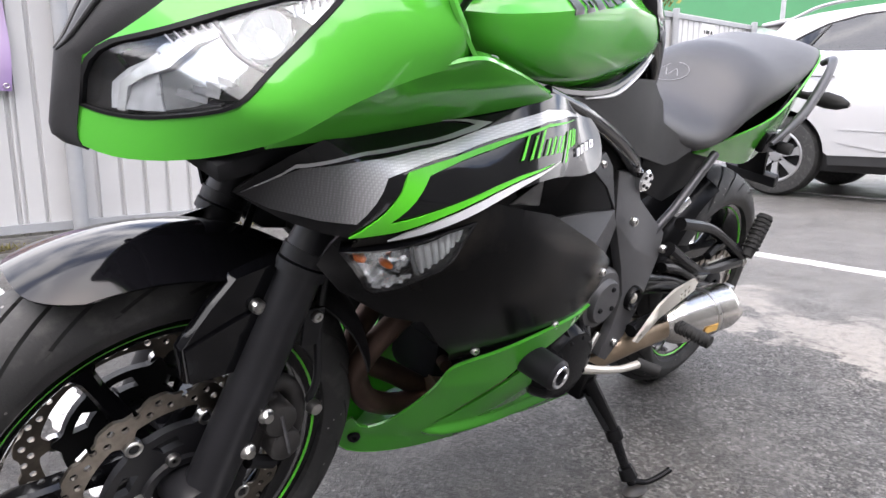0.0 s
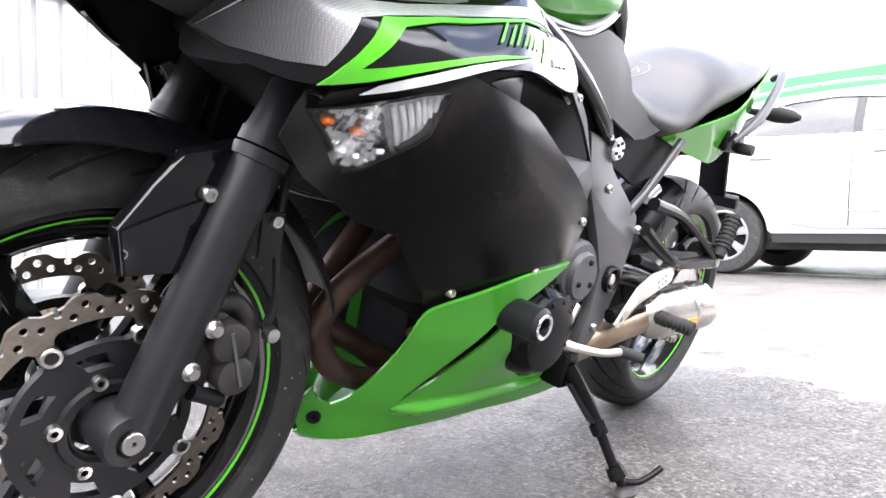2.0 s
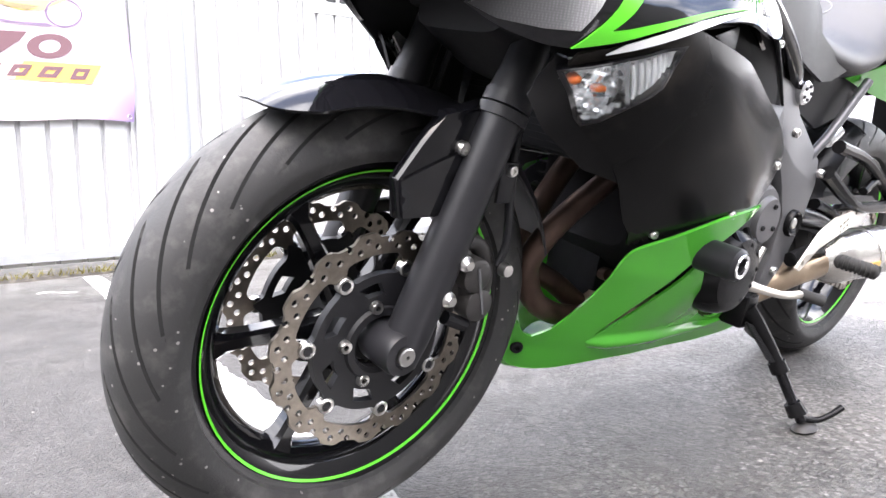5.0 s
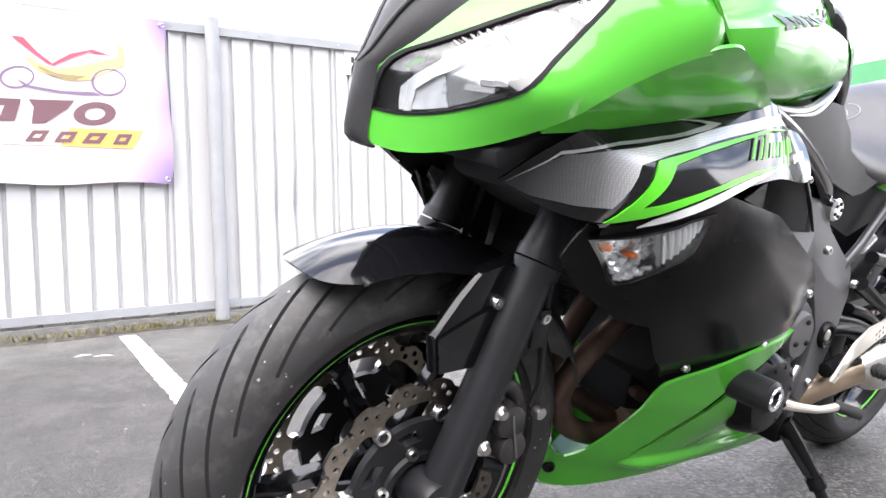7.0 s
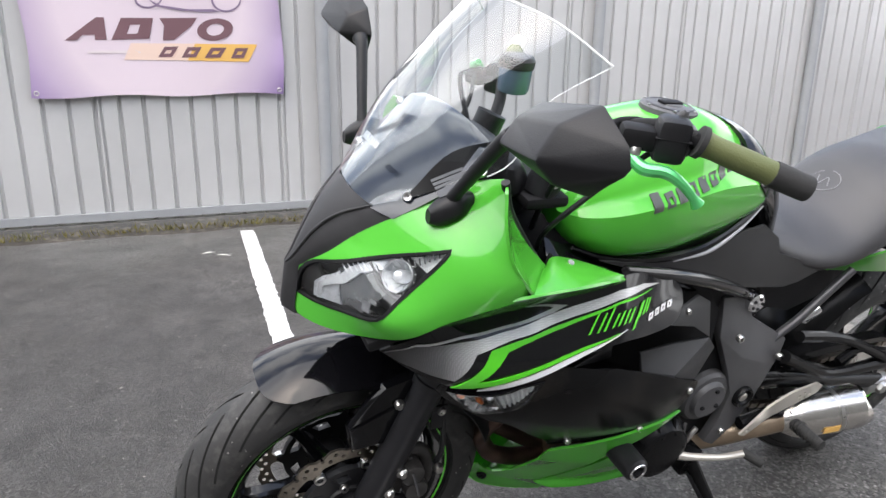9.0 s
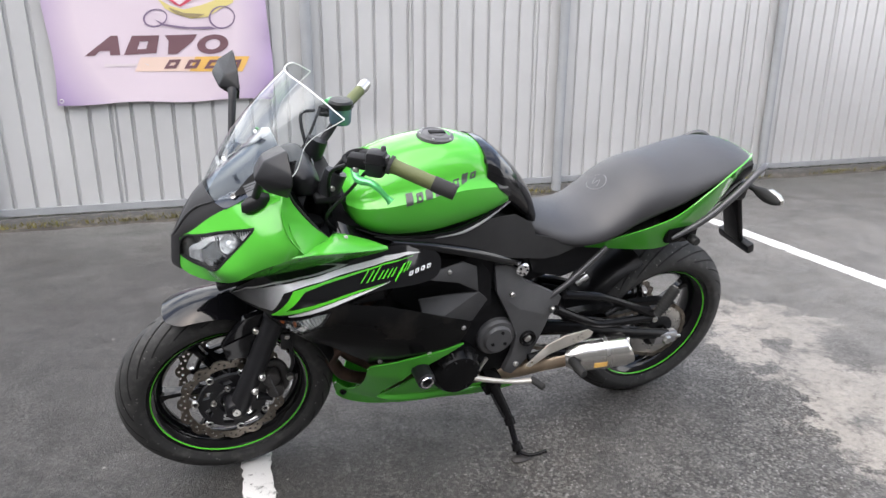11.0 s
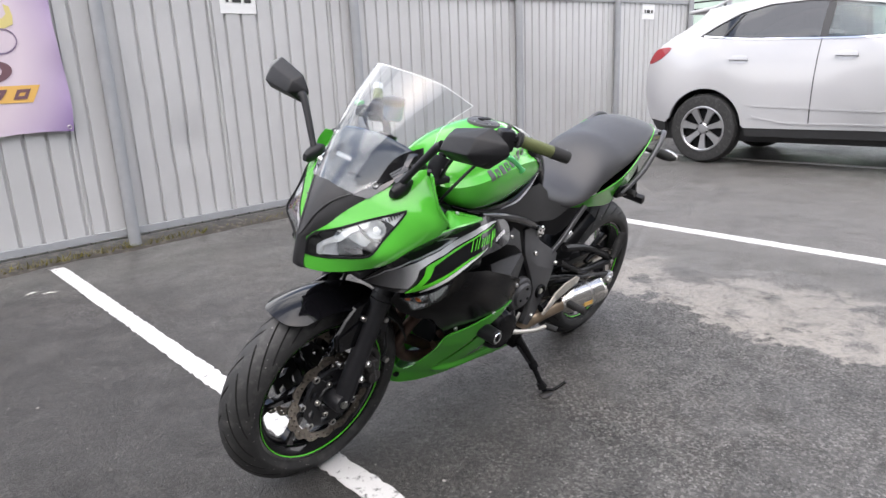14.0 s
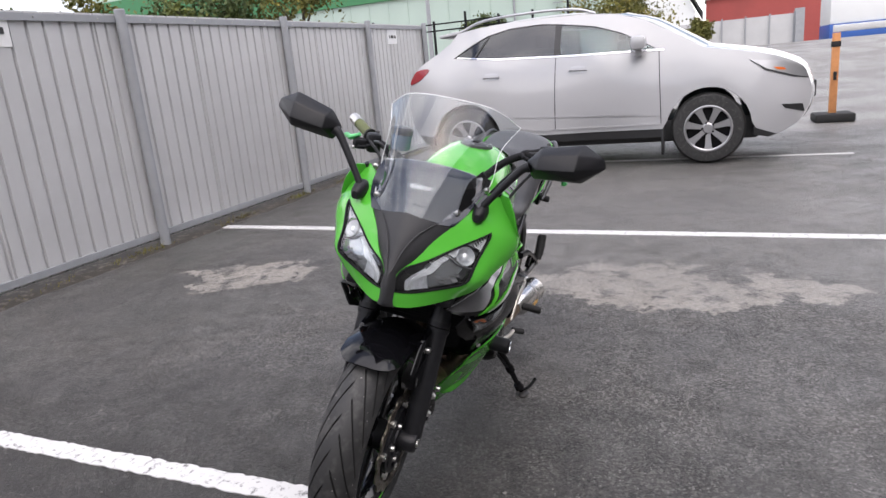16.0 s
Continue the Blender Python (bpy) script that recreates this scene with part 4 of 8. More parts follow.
part("underbody", box(0.60, 4.45, -0.80, 0.80, 0.25, 0.5, 0.03), CAR_TRIM, car)
# solid dark block: the interior's shade, put into its colour
part("dark_cabin_block", box(1.5, 4.2, -0.55, 0.55, 0.6, 1.28, 0.05), DARK, car)
for u in (1.95, 2.95):
    for y in (-0.38, 0.38):
        part("car_seat", join(box(u, u + 0.16, y - 0.22, y + 0.22, 1.0, 1.42, 0.05), box(u + 0.05, u + 0.14, y - 0.11, y + 0.11, 1.42, 1.58, 0.04)), CAR_TRIM, car)
for u, z in HUBS:
    for s in (-1, 1):
        wheel_alloy(car, (u, s * 0.82, z), 0.386, s)
        part("wheel_arch_liner", grid([[(u + 0.452 * math.cos(a), s * y, z + 0.007 + 0.452 * math.sin(a)) for y in (0.55, 0.75, 0.88)] for a in np.linspace(0.12, math.pi - 0.12, 24)], 0.008), DARK, car)
for s in (1, -1):
    def both(name, piece, mat, label=""):
        part(name, piece if s == 1 else flip(piece), mat, car, label)
    both("sill", shell(CAR, [(0.43, 0.290), (0.655, 0.375), (0.66, 0.30), (0.52, 0.265)], (), 0.05, 0.004, 0.08), CAR_TRIM)
    both("sill", shell(CAR, [(1.585, 0.414), (3.435, 0.414), (3.42, 0.325), (1.60, 0.318)], (), 0.06, -0.01, 0.08), CAR_TRIM, "dark grey sill cladding")
    both("sill_strip", shell(CAR, [(1.60, 0.475), (3.0, 0.475), (3.30, 0.53), (3.36, 0.545), (3.36, 0.525), (3.0, 0.46), (1.60, 0.46)], (), 0.01, 0.008, 0.08), CAR_PAINT)
    both("sill", shell(CAR, [(4.38, 0.45), (4.6, 0.48), (4.5, 0.36), (4.37, 0.34)], (), 0.05, 0.002, 0.08), CAR_TRIM)
    for u0, u1, z0, z1 in ((1.60, 1.625, 0.47, 1.27), (2.79, 2.77, 0.47, 1.30)):
        both("door_seam", shell(CAR, [(u0, z0), (u0 + 0.009, z0), (u1 + 0.009, z1), (u1, z1)], (), 0.004, 0.0025, 0.1), CAR_TRIM)
    for u in (2.52, 3.56):
        both("door_handle", shell(CAR, [(u - 0.11, 1.115), (u + 0.09, 1.125), (u + 0.10, 1.145), (u - 0.1, 1.14)], (), 0.03, 0.03, 0.05), CAR_PAINT)
        both("handle_recess", shell(CAR, [(u - 0.08, 1.095), (u + 0.06, 1.10), (u + 0.06, 1.17), (u - 0.08, 1.165)], (), 0.003, 0.003, 0.05, curved=True), SILVER)
    both("headlight", shell(CAR, [(0.125, 0.855), (0.19, 0.975), (0.40, 1.045), (0.70, 1.075), (0.55, 0.965), (0.28, 0.875)], (), 0.02, 0.006, 0.04), ALLOY, "clear headlight with amber insert")
    both("headlight_rim", shell(CAR, [(0.125, 0.848), (0.28, 0.868), (0.56, 0.960), (0.71, 1.078), (0.545, 0.972), (0.275, 0.882)], (), 0.01, 0.008, 0.04), CAR_TRIM)
    both("fog_recess", shell(CAR, [(0.16, 0.50), (0.36, 0.555), (0.40, 0.60), (0.18, 0.585)], (), 0.01, 0.003, 0.04), CAR_TRIM)
    both("body_crease", shell(CAR, [(1.62, 0.560), (3.36, 0.640), (3.36, 0.652), (1.62, 0.575)], (), 0.012, 0.006, 0.08), CAR_PAINT)
    both("indicator", shell(CAR, [(0.38, 0.97), (0.48, 0.985), (0.45, 0.955), (0.36, 0.945)], (), 0.01, 0.011, 0.04), ORANGE)
    both("rear_light", shell(CAR, [(4.42, 1.29), (4.60, 1.28), (4.69, 1.17), (4.69, 1.12), (4.58, 1.15), (4.48, 1.21)], (), 0.02, 0.006, 0.03, curved=True), RED_LENS, "red rear light")
    both("window_trim", shell(CAR, [(1.58, 1.275), (2.6, 1.30), (3.5, 1.34), (4.02, 1.40), (4.02, 1.387), (3.5, 1.325), (2.6, 1.285), (1.58, 1.26)], (), 0.008, 0.006, 0.1), CHROME)
    both("roof_rail", tube([(2.35, -0.53, 1.75), (2.6, -0.53, 1.82), (3.1, -0.53, 1.838), (3.7, -0.52, 1.81), (4.02, -0.51, 1.71)], 0.016, 8, 24), ALLOY)
    both("door_mirror", moved(box(-0.09, 0.08, -0.12, 0.10, -0.07, 0.075, 0.045), Matrix.Translation((1.84, -1.0, 1.36))), CAR_PAINT)
    both("mirror_stalk", box(1.80, 1.88, -0.95, -0.84, 1.22, 1.32, 0.015), CAR_PAINT)
    both("mud_flap", box(1.575, 1.605, -0.93, -0.70, 0.12, 0.44, 0.008), CAR_TRIM)
part("spoiler", moved(box(-0.16, 0.14, -0.52, 0.52, -0.02, 0.02, 0.012), Matrix.Translation((4.18, 0, 1.69)) @ Matrix.Rotation(radians(6), 4, "Y")), CAR_PAINT, car)
part("grille", box(-0.005, 0.02, -0.28, 0.28, 0.62, 0.80, 0.01), CAR_TRIM, car)


# plain unseen walls added behind the camera; they block low sky and its reflections
BLOCKER_WALL = material("grey_blocker_wall", (0.16, 0.155, 0.145), 0.8, spread=0.15, scale=0.7, bump=0.3, bscale=20)
tagged(part("blocker_south", box(-16, 14, -10.3, -10, 0, 8.5), BLOCKER_WALL, smooth=0), "plain grey wall added out of view to block low sky", "wall", kind="structure")
tagged(part("blocker_west", box(-16.3, -16, -10.3, 9, 0, 6.5), BLOCKER_WALL, smooth=0), "plain grey wall added out of view to block low sky", "wall", kind="structure")


# ---- road barrier and what stands beyond ----
barrier = thing("road_barrier", "orange barrier post on a black rubber foot with a white arm", "barrier")
RBLACK = material("black_rubber", (0.02, 0.02, 0.02), 0.8, spread=0.2, scale=20, bump=0.3)
RORANGE = material("faded_orange_paint", (0.62, 0.27, 0.10), 0.6, spread=0.12, scale=14)
RWHITE = material("chalky_white_paint", (0.66, 0.66, 0.65), 0.55, spread=0.05)
part("foot", box(10.05, 10.55, -3.03, -2.49, 0.0, 0.13, 0.03), RBLACK, barrier)
part("post", box(10.26, 10.34, -2.80, -2.70, 0.12, 1.30, 0.008), RORANGE, barrier)
part("bracket", box(10.25, 10.35, -2.81, -2.69, 1.10, 1.18, 0.004), RBLACK, barrier)
part("hook", box(10.22, 10.26, -2.77, -2.73, 0.62, 0.74, 0.006), RBLACK, barrier)
part("arm", box(10.27, 10.33, -7.2, -2.7, 1.31, 1.41, 0.01), RWHITE, barrier)

FARWALL = material("pale_green_cladding", (0.37, 0.455, 0.40), 0.6, spread=0.04, scale=0.5)
FARGREEN = material("green_cladding", (0.035, 0.17, 0.065), 0.5, spread=0.06, scale=0.6)
hall = thing("warehouse", "pale green warehouse with a dark green band behind the fence", "building")
part("wall", box(42, 60, 2.5, 45, 0.2, 6.4), FARWALL, hall, smooth=0)
part("wall", box(41.8, 60, 4.0, 45, 6.4, 9.2), FARGREEN, hall, smooth=0)
part("wall", box(42, 60, 4.0, 45, 9.2, 10.4), FARWALL, hall, smooth=0)
part("plinth", box(41.9, 60, 2.2, 4.5, 0.5, 3.0), FARGREEN, hall, smooth=0)
for k in range(28):
    part("panel_joint", box(41.95, 42.0, 4.5 + k * 1.45, 4.55 + k * 1.45, 1.0, 6.38), FARWALL, hall, smooth=0)
part("downpipe", tube([(41.9, 10.2, 0.9), (41.9, 10.2, 6.4)], 0.07), POST, hall)
for k in range(14):
    part("rung", box(41.7, 41.8, 7.0, 7.7, 1.3 + k * 0.4, 1.35 + k * 0.4), POST, hall, smooth=0)
gable = thing("white_gable_house", "white rendered gable end with dark roof edge", "building")
FARWHITE = material("white_render", (0.70, 0.71, 0.70), 0.7, spread=0.04, scale=0.6)
part("wall", ([(40, y, z) for y, z in ((-0.6, 1.0), (2.2, 1.0), (2.2, 6.0), (1.2, 7.0), (-0.6, 3.4))] + [(46, y, z) for y, z in ((-0.6, 1.0), (2.2, 1.0), (2.2, 6.0), (1.2, 7.0), (-0.6, 3.4))], [(0, 1, 2, 3, 4), (9, 8, 7, 6, 5)] + [(i, (i + 1) % 5, 5 + (i + 1) % 5, 5 + i) for i in range(5)]), FARWHITE, gable, smooth=0)
part("roof", ([(39.7, y, z) for y, z in ((1.3, 7.2), (1.3, 7.0), (-1.0, 3.1), (-1.0, 3.3))] + [(46, y, z) for y, z in ((1.3, 7.2), (1.3, 7.0), (-1.0, 3.1), (-1.0, 3.3))], [(0, 1, 2, 3), (7, 6, 5, 4)] + [(i, (i + 1) % 4, 4 + (i + 1) % 4, 4 + i) for i in range(4)]), CAR_TRIM, gable, smooth=0)
FARRED = material("red_painted_steel", (0.33, 0.06, 0.05), 0.6, spread=0.1, scale=0.8)
container = thing("red_shed", "long dull red shed beyond the yard", "shed")
part("wall", box(46, 50, -8.6, -1.2, 1.1, 4.3), FARRED, container, smooth=0)
part("roof", box(45.8, 50.2, -8.7, -1.1, 4.3, 4.45), FARWHITE, container, smooth=0)
van = thing("white_booth", "white booth with a blue base", "booth")
part("wall", box(36, 39, -10.5, -6.6, 1.9, 4.6, 0.05), FARWHITE, van)
part("base", box(35.95, 39, -10.5, -6.6, 1.2, 1.9, 0.02), material("blue_panel", (0.03, 0.10, 0.35), 0.5), van)

fence2 = thing("fence", "low grey sheet fence beyond the yard entrance", "fence")
for k in range(17):
    y0 = -4.4 + k * 0.9
    part("sheet", box(30.0, 30.03, y0 + 0.03, y0 + 0.87, 1.2, 2.38 - 0.005 * k), FENCE, fence2, smooth=0)
    part("post", box(29.94, 30.0, y0 - 0.03, y0 + 0.03, 1.2, 2.45 - 0.005 * k), POST, fence2, smooth=0)
part("post", box(29.8, 30.2, -4.75, -4.43, 1.2, 2.55), POST, fence2, smooth=0)

railing = thing("metal_railing", "thin black metal railing behind the fence", "railing")
for k in range(12):
    part("post", box(16.0 - 0.03, 16.03, 2.2 + k * 0.9, 2.25 + k * 0.9, 0.5, 2.62 if k % 3 else 2.78), DARK, railing, smooth=0)
for z in (2.35, 2.52):
    part("rail", box(15.98, 16.02, 2.2, 12.1, z, z + 0.035), DARK, railing, smooth=0)
lamp = thing("lamp_post", "tall thin grey lamp post behind the fence", "lamp post")
part("pole", tube([(22, 8.3, 0.6), (22, 8.3, 9.0)], [0.09, 0.05]), POST, lamp)
part("lamp_head", box(21.2, 22.1, 8.2, 8.4, 8.95, 9.08, 0.03), POST, lamp)


# ---- trees ----
BARK = material("grey_brown_bark", (0.10, 0.08, 0.06), 0.9, spread=0.3, scale=8, bump=0.6)
LEAF_A = material("yellowing_leaves", (0.21, 0.21, 0.04), 0.7, spread=0.45, scale=1.2, stain=(0.34, 0.27, 0.05))
LEAF_B = material("green_leaves", (0.095, 0.14, 0.03), 0.7, spread=0.45, scale=1.2, stain=(0.16, 0.17, 0.03))


def tree(x, y, z, h, w, mat, seed, label):
    r = random.Random(seed)
    ob = thing("tree", label, "tree", Matrix.Translation((x, y, z)), "trees behind the fence")
    limbs = [tube([(0, 0, -0.2), (0.05, 0.02, h * 0.35), (0.1, -0.05, h * 0.8)], [0.11, 0.08, 0.03], 8, 8)]
    tips = []
    for k in range(11):
        a, z0 = r.uniform(0, 6.28), h * r.uniform(0.2, 0.65)
        d = w * r.uniform(0.5, 1.0)
        e = (d * math.cos(a), d * math.sin(a), z0 + h * r.uniform(0.12, 0.33))
        limbs.append(tube([(0.05, 0, z0), (e[0] * 0.5, e[1] * 0.5, z0 + (e[2] - z0) * 0.6), e], [0.04, 0.025, 0.01], 6, 6))
        tips += [e, (e[0] * 0.65, e[1] * 0.65, z0 + (e[2] - z0) * 0.75)]
    tips += [(0.1, -0.05, h * 0.85), (0, 0.1, h * 0.95)]
    part("trunk", join(*limbs), BARK, ob)
    vs, fs = [], []
    for t in tips:
        for k in range(300):
            p = Vector(t) + Vector((r.gauss(0, 0.3), r.gauss(0, 0.3), r.gauss(0, 0.27))) * w * 0.62
            s = r.uniform(0.03, 0.085)
            u = Vector((r.uniform(-1, 1), r.uniform(-1, 1), r.uniform(-1, 1))).normalized() * s
            v = u.cross(Vector((r.uniform(-1, 1), r.uniform(-1, 1), r.uniform(-1, 1)))).normalized() * s * 0.6
            i = len(vs)
            vs += [tuple(p - u), tuple(p + v), tuple(p + u), tuple(p - v)]
            fs.append((i, i + 1, i + 2, i + 3))
    part("crown", (vs, fs), mat, ob, smooth=0)


tree(11.0, 12.6, 0, 4.0, 1.1, LEAF_A, 1, "slender tree with yellowing autumn leaves")
tree(14.2, 11.8, 0, 4.2, 1.4, LEAF_B, 2, "bushy tree with green and yellow leaves")
tree(15.5, 9.6, 0, 4.4, 1.3, LEAF_A, 3, "slender tree with yellowing autumn leaves")
tree(8.5, 13.5, 0, 3.9, 1.0, LEAF_B, 4, "young tree with thin green leaves")
tree(24.0, 1.9, 0.9, 3.6, 1.6, LEAF_A, 5, "broad bush with yellow-green leaves beyond the entrance")
tree(23.0, 6.4, 0.8, 2.3, 0.8, LEAF_B, 6, "small thin green sapling")
tree(27.0, -0.8, 1.0, 1.35, 0.5, LEAF_A, 7, "low bush by the far fence")

# ---- the motorcycle ----
LEAN, YAW = 14.5, 3.3
ROOT = Matrix.Translation((0, 0.022, 0.002)) @ Matrix.Rotation(radians(YAW), 4, "Z") @ Matrix.Rotation(radians(LEAN), 4, "X")
bike = thing("motorcycle", "lime green and black sport motorcycle leaning on its side stand", "motorcycle", ROOT)
SIDE = Skin([(0.007, 0.704, 0.126), (0.118, 0.738, 0.207), (0.087, 0.673, 0.195), (0.10, 0.643, 0.176), (0.223, 0.688, 0.242), (0.158, 0.591, 0.182), (0.413, 0.803, 0.182), (0.46, 0.796, 0.168),
             (0.0, 0.752, 0.146), (0.10, 0.769, 0.162), (0.16, 0.779, 0.167), (0.22, 0.789, 0.172), (0.29, 0.802, 0.180), (0.35, 0.815, 0.186), (0.2, 0.755, 0.208), (0.04, 0.745, 0.17), (0.327, 0.665, 0.255), (0.657, 0.551, 0.19), (0.37, 0.441, 0.168), (0.477, 0.481, 0.205), (0.359, 0.412, 0.150), (0.65, 0.474, 0.178), (0.832, 0.215, 0.115), (0.528, 0.343, 0.170),
             (0.387, 0.235, 0.095), (0.28, 0.265, 0.04), (0.32, 0.16, 0.03), (0.75, 0.28, 0.135), (0.6, 0.17, 0.075), (0.55, 0.66, 0.225), (0.45, 0.58, 0.235), (0.3, 0.77, 0.210)])
COWL = Skin([(-0.108, 0.72, 0.012), (-0.102, 0.76, 0.012), (-0.10, 0.80, 0.012), (-0.085, 0.82, 0.02), (-0.056, 0.765, 0.095), (-0.056, 0.721, 0.085), (-0.034, 0.791, 0.165), (0.005, 0.853, 0.16), (0.058, 0.905, 0.192),
             (0.146, 0.865, 0.249), (0.126, 0.984, 0.185), (0.226, 0.84, 0.17), (0.019, 0.936, 0.10), (0.111, 0.985, 0.146), (0.073, 0.943, 0.152), (-0.04, 0.87, 0.06), (0.05, 0.80, 0.215), (0.0, 0.74, 0.16)])
TAIL = Skin([(0.96, 0.73, 0.128), (1.1, 0.77, 0.158), (1.2, 0.80, 0.168), (1.3, 0.86, 0.166), (1.42, 0.95, 0.148), (1.5, 0.975, 0.11), (1.54, 0.97, 0.075), (1.25, 0.69, 0.13), (1.1, 0.705, 0.13), (1.36, 0.80, 0.140), (1.46, 0.91, 0.115)])


def soft(loop, times=2):
    """Rounds the blunt corners of an outline and keeps the sharp ones."""
    for _ in range(times):
        out = []
        for i, p in enumerate(loop):
            a, b = Vector(loop[i - 1]), Vector(loop[(i + 1) % len(loop)])
            q = Vector(p)
            u, v = q - a, b - q
            if u.length < 1e-6 or v.length < 1e-6 or u.angle(v) > radians(62):
                out.append(tuple(q))
                continue
            out += [tuple(q - u.normalized() * min(0.25 * u.length, 0.02)), tuple(q + v.normalized() * min(0.25 * v.length, 0.02))]
        loop = out
    return loop


def pair(name, piece, mat, parent=bike, label=""):
    part(name, piece, mat, parent, label)
    part(name, flip(piece), mat, parent, label)


# front cowl
cowl = [(-0.107, 0.72), (-0.102, 0.751), (-0.101, 0.801), (-0.087, 0.811), (-0.052, 0.853), (0.005, 0.914), (0.065, 0.956), (0.126, 0.991), (0.123, 0.95), (0.125, 0.91), (0.158, 0.853), (0.103, 0.842), (0.046, 0.805), (0.0, 0.762), (-0.039, 0.727), (-0.081, 0.712)]
lamp_hole = [(-0.101, 0.755), (-0.0985, 0.803), (-0.05, 0.838), (0.01, 0.878), (0.056, 0.903), (0.018, 0.849), (-0.012, 0.815), (-0.032, 0.788), (-0.059, 0.760), (-0.085, 0.752)]
pair("front_cowl", shell(COWL, soft(cowl), [soft(lamp_hole)], 0.004, step=0.012), GREEN)
pair("headlight_lens", shell(COWL, soft(lamp_hole), (), 0.003, -0.002, 0.012), CLEAR, label="clear headlight lens")

# wheels
FR, RR, FAX, RAX = 0.294, 0.312, (-0.010, 0.018, 0.298), (1.39, 0.0, 0.312)


def tyre(c, R, half, crown, grooves=22, per=26, m=48, rim=0.222):
    """A road tyre whose net of faces runs along its slanting tread grooves, which are cut in. Returns the tyre and the groove faces."""
    n, ring = grooves * per, [(None, rim, -half * 0.72)]
    for j in range(m + 1):
        t = -1 + 2 * j / m
        a = t * math.pi * 0.62
        over_ = max(0, abs(a) - math.pi / 2) / (0.12 * math.pi)
        ring.append((t, R - crown + crown * math.cos(a) if not over_ else R - crown - crown * 0.26 * over_, half * math.sin(a) if not over_ else math.copysign(half * (1 - 0.10 * over_), t)))
    ring.append((None, rim, half * 0.72))
    w = len(ring)
    vs, cut = [], []
    for k in range(n):
        for t, r, y in ring:
            at = abs(t) if t is not None else 1.0
            ph = 2 * math.pi * k / n + 3.9 * min(at, 0.75) ** 1.15 * 2 * math.pi / grooves
            col = (k + (per // 2 if (t or 0) > 0 else 0)) % per
            deep = t is not None and 0.07 < at < 0.64 and col < 3
            cut.append(deep)
            r -= 0.0045 if deep else 0
            vs.append((c[0] + r * math.cos(ph), c[1] + y, c[2] + r * math.sin(ph)))
    fs = [(k * w + j, k * w + j + 1, ((k + 1) % n) * w + j + 1, ((k + 1) % n) * w + j) for k in range(n) for j in range(w - 1)]

    def only(faces):
        used = sorted({i for f in faces for i in f})
        at = {i: k for k, i in enumerate(used)}
        return [vs[i] for i in used], [tuple(at[i] for i in f) for f in faces]
    runs = {}
    for f in fs:
        if sum(cut[i] for i in f) >= 2:
            k, j = f[0] // w, f[0] % w
            left = j < w // 2
            runs.setdefault((left, (k + 4 + (0 if left else per // 2)) % n // per), []).append(f)
    return only([f for f in fs if sum(cut[i] for i in f) < 2]), [only(f) for f in runs.values()]


def bike_wheel(name, c, R, half, rimr, spokes, start, hub):
    w = part(name, lathe([(rimr, -half * 0.74), (rimr + 0.010, -half * 0.78), (rimr + 0.012, -half * 0.72), (rimr - 0.005, -half * 0.66), (rimr - 0.02, -half * 0.3), (rimr - 0.024, 0), (rimr - 0.02, half * 0.3), (rimr - 0.005, half * 0.66), (rimr + 0.012, half * 0.72), (rimr + 0.010, half * 0.78), (rimr, half * 0.74), (rimr - 0.016, half * 0.62), (rimr - 0.034, half * 0.22), (rimr - 0.036, 0), (rimr - 0.034, -half * 0.22), (rimr - 0.016, -half * 0.62)], 96, c, closed=True), GLOSS, bike, "gloss black rim")
    tread, cuts = tyre(c, R, half, 0.058 if half < 0.07 else 0.066, rim=rimr + 0.006)
    part("tyre", tread, RUBBER, w, "worn black road tyre")
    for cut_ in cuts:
        part("tread_groove", cut_, GROOVE_SHADE, w)
    for s in (-1, 1):
        part("rim_stripe", lathe([(rimr - 0.0060, s * (half * 0.695 + 0.0018)), (rimr - 0.0045, s * (half * 0.71 + 0.0024)), (rimr - 0.003, s * (half * 0.725 + 0.0025))], 120, c), GREEN_LINE, w, "thin lime green rim stripe")
    part("hub", lathe([(0.0001, -hub), (0.03, -hub), (0.036, -hub * 0.7), (0.042, -hub * 0.4), (0.042, hub * 0.4), (0.036, hub * 0.7), (0.03, hub), (0.0001, hub)], 32, c), DARK, w)
    for k in range(spokes):
        a = radians(start) + 2 * math.pi * k / spokes
        vs = []
        for r, wd, dp in ((0.03, 0.020, 0.016), (0.08, 0.013, 0.015), (0.14, 0.0105, 0.014), (rimr - 0.045, 0.012, 0.016), (rimr - 0.026, 0.022, 0.022)):
            for u, v in ((-1, -0.6), (-0.6, -1), (0.6, -1), (1, -0.6), (1, 0.6), (0.6, 1), (-0.6, 1), (-1, 0.6)):
                vs.append((c[0] + r * math.cos(a) - u * wd * math.sin(a), c[1] + v * dp, c[2] + r * math.sin(a) + u * wd * math.cos(a)))
        fs = [(8 * i + j, 8 * i + (j + 1) % 8, 8 * i + 8 + (j + 1) % 8, 8 * i + 8 + j) for i in range(4) for j in range(8)] + [tuple(range(8)), tuple(range(32, 40))]
        part("spoke", (vs, fs), GLOSS, w)
    return w


front_wheel = bike_wheel("front_wheel", FAX, FR, 0.06, 0.213, 6, 120, 0.06)
rear_wheel = bike_wheel("rear_wheel", RAX, RR, 0.08, 0.220, 5, 40, 0.085)


def petal(r, amp, waves, n=240):
    out = []
    for k in range(n):
        a = 2 * math.pi * k / n
        s = math.sin(waves * a)
        out.append((r + amp * math.tanh(2.5 * s), a))
    return [(q * math.cos(a), q * math.sin(a)) for q, a in out]


